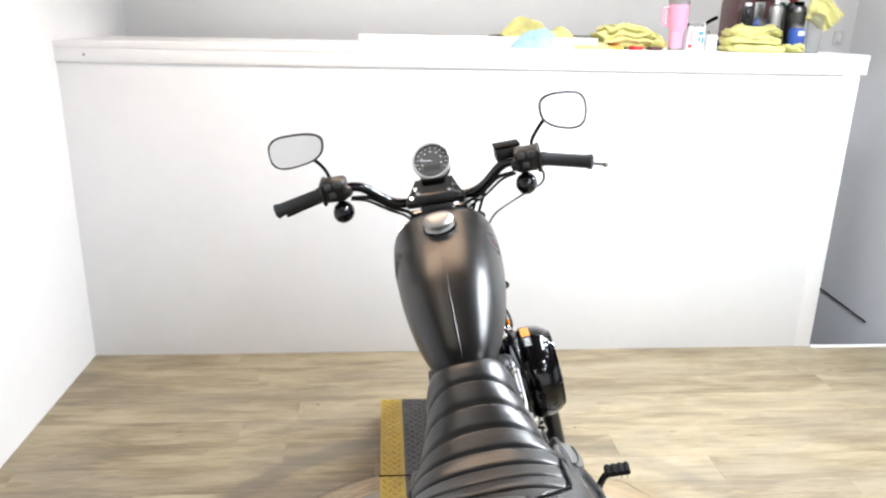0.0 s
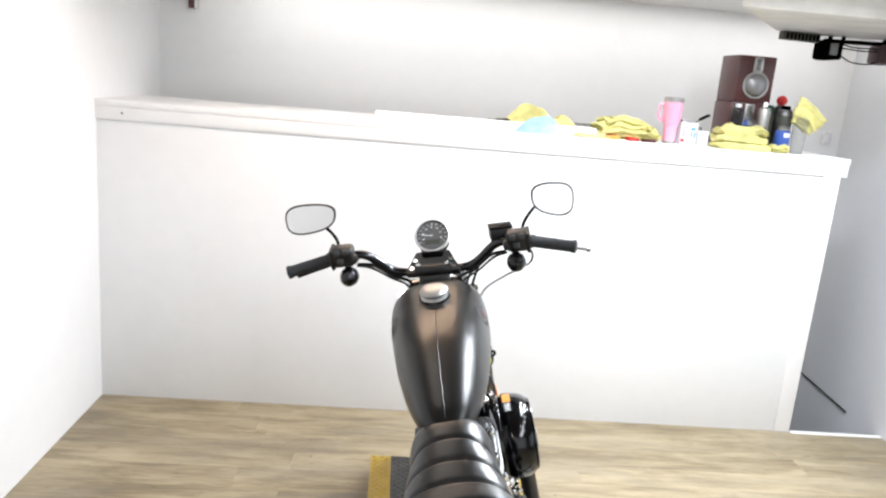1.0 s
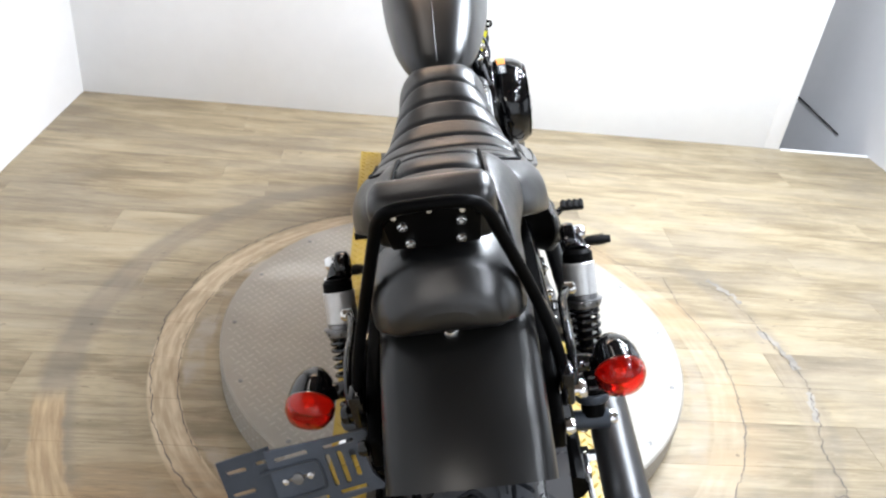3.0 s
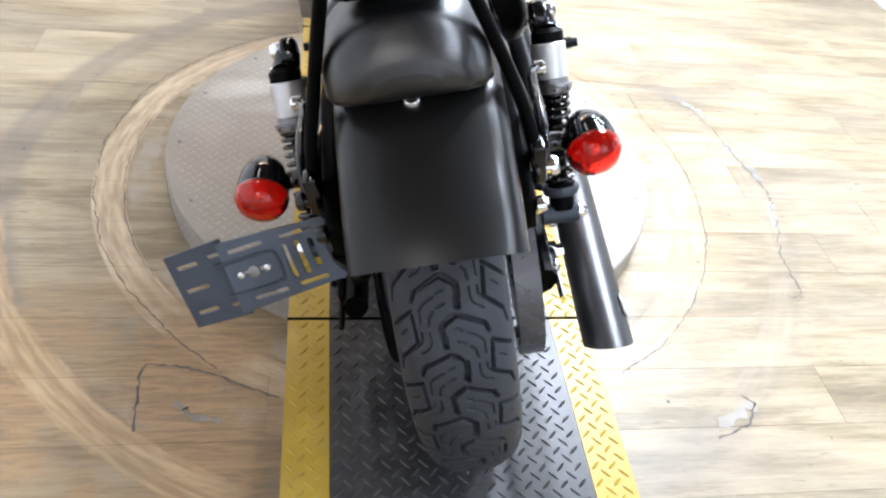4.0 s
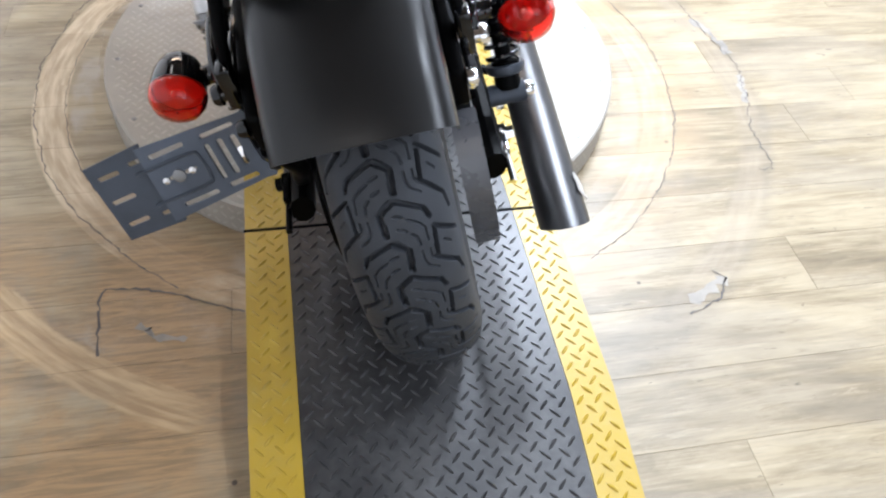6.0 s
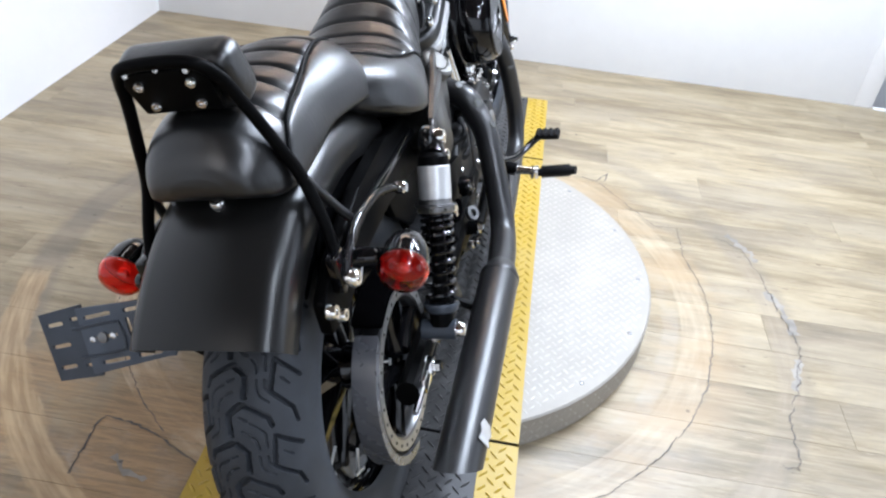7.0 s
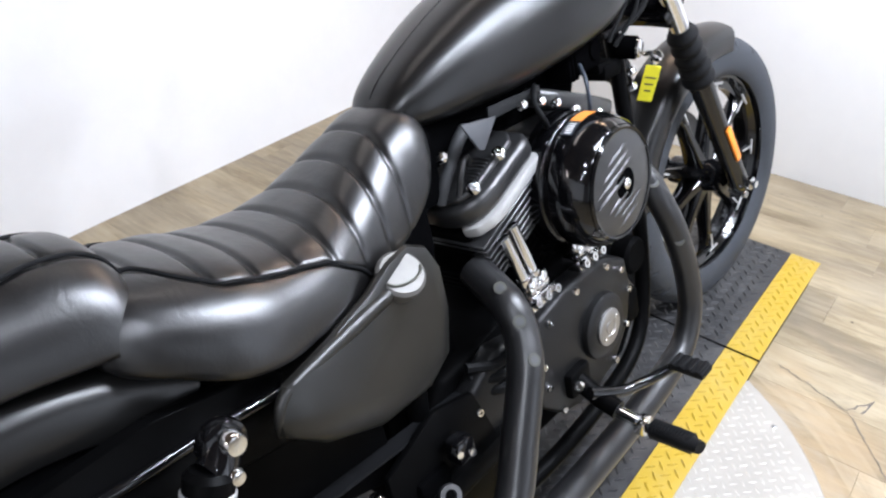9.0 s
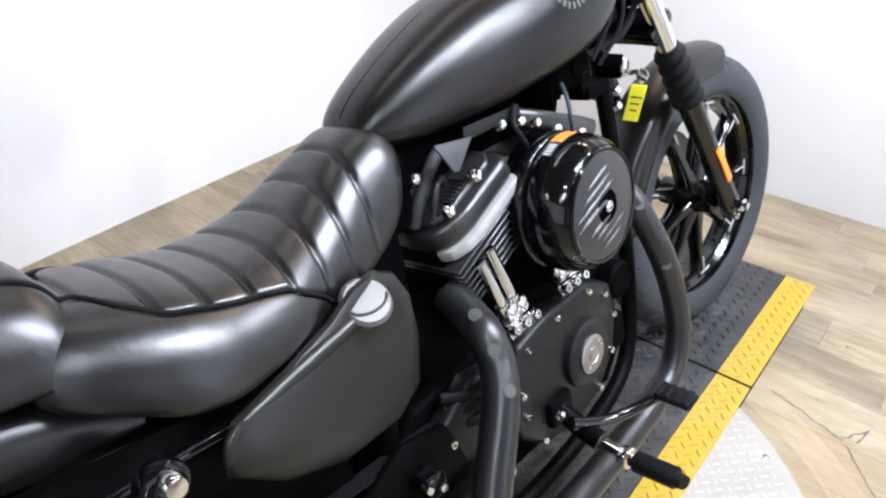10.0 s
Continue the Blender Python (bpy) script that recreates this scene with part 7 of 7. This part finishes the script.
def rag_sheet(length, depth, height, seed, peak=0.5):
    """One limp cloth thrown down: a ragged sheet rising into a few soft ridges."""
    bm = bmesh.new()
    n, m = 44, 26
    off = Vector((seed * 4.1, seed * 2.7, seed * 1.3))
    rows = []
    for i in range(n + 1):
        u = i / n
        row = []
        for j in range(m + 1):
            v = j / m
            q = Vector((u * 3.2, v * 2.4, 0.0)) + off
            dome = max(0.0, 1 - ((u - peak) / (peak if u < peak else 1 - peak)) ** 2) ** 0.8 * max(0.0, math.sin(math.pi * v)) ** 0.55
            fold = 0.72 + 0.16 * math.sin(9 * v + 4 * u + 3.0 * noise.noise(q * 0.8)) + 0.22 * noise.noise(q * 0.9)
            rim = 0.10 * noise.noise(Vector((u * 4, v * 4, 5.0)) + off)
            row.append(bm.verts.new(((u - 0.5 + rim * (2 * u - 1) ** 2) * length, (v - 0.5 + rim) * depth, 0.002 + height * dome * fold + 0.005 * abs(noise.noise(q * 4)))))
        rows.append(row)
    top = [bm.faces.new((rows[i][j], rows[i + 1][j], rows[i + 1][j + 1], rows[i][j + 1])) for i in range(n) for j in range(m)]
    bmesh.ops.recalc_face_normals(bm, faces=top)
    bmesh.ops.solidify(bm, geom=top, thickness=0.002)
    return bm


CLOTHS = [("heap of yellow microfibre cloths on the counter", 0.772, 1.90, 0.275, 0.17, 0.125, 3, YELLOW_CLOTH, 0),           ("small yellow cloth at the foot of the cans", 1.505, 1.80, 0.11, 0.07, 0.045, 13, YELLOW_CLOTH, 18),
          ("loose yellow cloth beside the tumbler", 0.915, 1.92, 0.12, 0.10, 0.06, 15, YELLOW_CLOTH, 0), ]
RAGS = [("limp pale blue microfibre cloth on the counter", 0.350, 1.80, 0.215, 0.10, 0.098, 5, PALE_CLOTH, 4, 0.60), ("yellow microfibre cloth thrown behind the blue one", 0.335, 1.94, 0.26, 0.14, 0.142, 8, YELLOW_CLOTH, -8, 0.45),
        ("yellow microfibre cloth spilling along the counter", 0.480, 1.86, 0.17, 0.10, 0.100, 9, YELLOW_CLOTH, -14, 0.30), ("pale yellow rag lying flat on the counter", 0.600, 1.82, 0.19, 0.09, 0.045, 17, PALE_YELLOW, 0, 0.4),
        ("small white cloth beside the blue one", 0.435, 1.775, 0.085, 0.05, 0.045, 23, WHITE_CLOTH, 0, 0.4)]
for label, x, y, a, b, c, seed, m_, turn, peak in RAGS:
    ob = tagged(new("cleaning_cloth", to_mesh("cleaning_cloth", rag_sheet(a, b, c, seed, peak), m_, 80)), label, "cloth", "cleaning cloths on the counter")
    ob.matrix_world = pose(x, y, TOP, 0, 0, turn)
for label, x, y, a, b, c, seed, m_, turn in CLOTHS:
    ob = tagged(new("cleaning_cloth", to_mesh("cleaning_cloth", crumpled(a, b, c, seed), m_, 80)), label, "cloth", "cleaning cloths on the counter")
    ob.matrix_world = pose(x, y, TOP - 0.001, 0, 0, turn)
ob = tagged(new("cleaning_cloth", to_mesh("cleaning_cloth", folded(0.275, 0.15, 0.034, 3, 11), YELLOW_CLOTH, 60)), "stack of folded yellow microfibre cloths on the counter", "cloth", "cleaning cloths on the counter")
ob.matrix_world = pose(1.318, 1.83, TOP, 0, 0, 4)
ob = tagged(new("flat_black_tool", to_mesh("flat_black_tool", slab([(-0.065, -0.018), (0.06, -0.024), (0.068, 0.01), (0.0, 0.028), (-0.06, 0.02)], "z", 0, 0.010, 0.003), PLASTIC)), "flat black tool lying on the folded cloths", "tool")
ob.matrix_world = pose(1.372, 1.84, TOP + 0.103, 0, 0, -6)
for label, x, a, m_, seed in (("orange paper strip among the cloths", 0.70, 0.075, ORANGE, 3), ("red sponge among the cloths", 0.80, 0.05, RED_PLASTIC, 4), ("brown scrub pad beside the cloths", 0.88, 0.06, MAHOGANY, 5)):
    ob = tagged(new("scrub_pad", to_mesh("scrub_pad", rbox((a, 0.04, 0.016), (0, 0, 0.008), 0.004), m_)), label, "pad", "pads on the counter")
    ob.matrix_world = pose(x, 1.81, TOP, 0, 0, seed * 5)
t = thing("wire_tray", "low grey wire tray behind the cloths", "tray", 0.56, 2.0)
part("rim", joined(tube([(-0.12, -0.05, 0.05), (0.12, -0.05, 0.05)], 0.002, 6, 1), tube([(-0.12, 0.05, 0.05), (0.12, 0.05, 0.05)], 0.002, 6, 1), tube([(-0.12, -0.05, 0.002), (0.12, -0.05, 0.002)], 0.002, 6, 1)), STEEL, t)
for k in range(7):
    part("wire", tube([(-0.12 + 0.04 * k, -0.05, 0.05), (-0.12 + 0.04 * k, -0.05, 0.002), (-0.12 + 0.04 * k, 0.05, 0.002), (-0.12 + 0.04 * k, 0.05, 0.05)], 0.0014, 6, 1), STEEL, t)
t = thing("dark_cloth", "dark grey rag on the loose board", "cloth", 0.20, 1.93)
part("rag", crumpled(0.16, 0.07, 0.045, 21), cloth("grey_cloth", (0.10, 0.095, 0.08)), t)


def speaker():
    t = tagged(empty("speaker"), "dark red veneered bookshelf speaker with a silver woofer ring", "speaker", "stacked speakers on the counter")
    part("cabinet", rbox((0.184, 0.20, 0.221), (0, 0, 0.1105), 0.006), MAHOGANY, t)
    part("woofer_ring", lathe([(0.064, 0.0), (0.066, 0.004), (0.062, 0.008), (0.054, 0.006), (0.054, 0.0)], (0.004, -0.100, 0.083), (0, -1, 0), 40, closed=True), BRUSHED, t)
    part("grille", lathe([(0.057, 0.002)] + [(0.055 * math.cos(a), 0.004 + 0.024 * math.sin(a)) for a in np.linspace(0.05, 1.55, 12)], (0.004, -0.1005, 0.083), (0, -1, 0), 40), GRILLE, t, "domed silver mesh over the woofer")
    part("tweeter_plate", rbox((0.046, 0.004, 0.072), (0.004, -0.1015, 0.179), 0.003), BRUSHED, t)
    part("tweeter", joined(*[rbox((0.024, 0.003, 0.0045), (0.004, -0.104, 0.157 + 0.0074 * k), 0.001, segs=1) for k in range(7)]), INK, t)
    return t


low = speaker()
low.matrix_world = pose(1.405, 2.06, TOP, 0, 0, -1)
copy_thing(low, pose(1.410, 2.06, TOP + 0.2215, 0, 0, 1))


def can(name, label, x, y, r, h, body, top_mat, cap_r, cap_h):
    t = thing(name, label, "bottle", x, y, 0, "bottles and cans on the counter")
    part("body", lathe([(r * 0.94, 0.0), (r, 0.004), (r, h - r * 0.55), (r * 0.9, h - r * 0.25), (r * 0.55, h), (0.001, h)], n=28), body, t)
    part("cap", lathe([(cap_r, h - 0.003), (cap_r, h + cap_h * 0.8), (cap_r * 0.7, h + cap_h), (0.001, h + cap_h)], n=20), top_mat, t)
    return t


pump = can("pump_bottle", "black pump bottle with a white top", 1.335, 1.925, 0.028, 0.195, GLOSS, WHITE_PLASTIC, 0.014, 0.016)
can("blue_bottle", "small blue bottle behind the folded cloths", 1.385, 1.93, 0.016, 0.12, BLUE, BLUE, 0.008, 0.02)
spray = can("spray_can", "silver spray can with a grey nozzle", 1.452, 1.895, 0.029, 0.205, BRUSHED, WHITE_PLASTIC, 0.010, 0.025)
jar = can("steel_bottle", "dark grey bottle with a black label", 1.568, 1.92, 0.036, 0.205, STEEL, PLASTIC, 0.022, 0.015)
part("label_band", lathe([(0.0362, 0.125), (0.0368, 0.127), (0.0368, 0.172), (0.0362, 0.174)], n=28), INK, jar, "black label")
tall = thing("red_capped_bottle", "grey bottle with a round red cap", "bottle", 1.583, 2.0, 0, "bottles and cans on the counter")
part("body", lathe([(0.028, 0.0), (0.030, 0.004), (0.030, 0.195), (0.026, 0.212), (0.012, 0.224), (0.001, 0.224)], n=28), STEEL, tall)
part("cap", lathe([(0.012, 0.218)] + [(0.026 * math.cos(a), 0.243 + 0.025 * math.sin(a)) for a in np.linspace(-1.1, 1.53, 14)], n=24), RED_PLASTIC, tall, "round red cap")
green = can("green_capped_bottle", "black bottle with a dark green cap beside the speakers", 1.532, 2.01, 0.026, 0.185, INK, GREEN_CAP, 0.022, 0.032)
bc = can("blue_can", "blue can with pale lettering bars", 1.527, 1.83, 0.036, 0.110, BLUE, BRUSHED, 0.030, 0.004)
for k in range(3):
    a = -1.75 + 0.3 * k
    part("letter_bar", moved(rbox((0.009, 0.0014, 0.020), (0, 0, 0), 0.0004, segs=1), Matrix.Translation((0.0365 * math.cos(a), 0.0365 * math.sin(a), 0.085)) @ pose(0, 0, 0, 0, 0, math.degrees(a) + 90)), WHITE, bc, "pale bar of lettering")

t = thing("plastic_cup", "tall clear plastic cup holding a yellow cloth", "cup", 1.612, 1.84)
part("cup", lathe([(0.026, 0.0), (0.027, 0.002), (0.036, 0.168), (0.0345, 0.168), (0.0255, 0.004), (0.001, 0.004)], n=32), CLEAR, t)
rag = tagged(new("cleaning_cloth", to_mesh("cleaning_cloth", draped(), YELLOW_CLOTH, 80)), "yellow cloth draped over the clear cup", "cloth", "cleaning cloths on the counter")
rag.matrix_world = pose(1.612, 1.84, TOP, 0, 0, 0)

# switch on the back wall and the gear hung from the low ceiling
t = tagged(empty("wall_switch", pose(2.195, BACK_Y - 0.001, 1.45)), "pale grey switch plate on the back wall", "switch")
part("plate", rbox((0.055, 0.010, 0.075), (0, -0.005, 0), 0.003), surface("grey_plate", (0.68, 0.68, 0.70), 0.4), t)
part("rocker", rbox((0.026, 0.006, 0.040), (0, -0.012, 0), 0.002), WHITE_PLASTIC, t)
ob = tagged(new("ceiling_duct", to_mesh("ceiling_duct", slab([(1.613, 2.255), (1.895, 2.31), (2.275, 2.22), (2.275, 1.45), (1.06, 1.45)], "z", 1.985, 2.10, 0.012), surface("duct_grey", (0.62, 0.61, 0.58), 0.5, 0, 0.25, 6))),
            "flat grey boxed duct under the low ceiling", "duct")
t = tagged(empty("duct_grille", pose(1.735, 2.235, 1.985, 0, 0, 9)), "black slotted grille under the duct", "grille")
part("grille", rbox((0.21, 0.05, 0.040), (0, 0, -0.020), 0.003), INK, t)
for k in range(9):
    part("slat", rbox((0.010, 0.006, 0.030), (-0.088 + 0.022 * k, -0.027, -0.020), 0.001, segs=1), PLASTIC, t)


def lamp_head(x, tint, label, turn):
    t = tagged(empty("hanging_lamp_head", pose(x, 2.235, 1.912, 0, 0, turn)), label, "lamp", "lamp heads under the duct")
    part("housing", rbox((0.085, 0.11, 0.10), (-0.018, 0, 0), 0.018), tint, t)
    part("glass", rbox((0.040, 0.010, 0.058), (0.004, -0.056, 0.004), 0.004), CONE, t)
    part("visor", rbox((0.012, 0.13, 0.095), (0.036, -0.004, 0.002), 0.004), PLASTIC, t)
    part("hanger", tube([(0, 0, 0.045), (0, 0, 0.075)], 0.012, 10, 1), PLASTIC, t)


lamp_head(1.900, PLASTIC, "black lamp head with a square glass under the duct", -6)
lamp_head(2.205, surface("dark_red_plastic", (0.05, 0.022, 0.026), 0.4), "dark reddish lamp head under the duct", 4)
t = tagged(empty("cable_rail", pose(1.85, 2.20, 1.955)), "black rail with loose cables under the duct", "rail")
part("rail", tube([(0, 0, 0), (0.20, 0.005, 0.006), (0.415, 0, 0.010)], 0.011, 10, 3), PLASTIC, t)
for k in range(2):
    part("bracket", rbox((0.014, 0.02, 0.036), (0.10 + 0.22 * k, 0, 0.018), 0.002), PLASTIC, t)
for k, drop in enumerate((0.020, 0.034, 0.098)):
    part("cable", tube([(0.09, 0.01 * k, -0.008 - 0.02 * k), (0.15, 0.01, -drop * 0.9), (0.22, 0.012, -drop), (0.29, 0.01, -drop * 0.9), (0.34, 0.01, -0.03)], 0.0035, 8, 6), RUBBER, t)

t = tagged(empty("wooden_batten", pose(-1.435, 2.575, 1.858)), "short dark brown batten with a white edge under the low ceiling", "batten")
part("batten", rbox((0.032, 0.045, 0.242), (0, 0, 0.121), 0.002), MAHOGANY, t)
part("edge_strip", rbox((0.011, 0.047, 0.242), (0.0218, 0, 0.121), 0.001), WHITE, t, "white edge strip")


# ---- floor planks ----
PL_W, PL_L = 0.152, 1.22
plank_bm = rbox((PL_L - 0.0005, PL_W - 0.0005, 0.004), (0, 0, -0.002), 0.0004, segs=1)
plank_me = to_mesh("plank", plank_bm, FLOOR, 30)
rng = random.Random(5)
row = 0
y = 1.742 - PL_W / 2
while y > -4.5:
    x = -1.70 + rng.uniform(-1.1, -0.1)
    while x < 4.4:
        x0, x1 = max(x, -1.615), min(x + PL_L, 4.48)
        if x1 - x0 > 0.02:
            if x1 - x0 > PL_L - 0.01:
                ob = new("plank", plank_me)
            else:
                ob = new("plank", to_mesh("plank", rbox((x1 - x0 - 0.0005, PL_W - 0.0005, 0.004), (0, 0, -0.002), 0.0004, segs=1), FLOOR, 30))
            ob.parent = floor_ob
            ob.location = ((x0 + x1) / 2, y, 0.0)
        x += PL_L
    y -= PL_W
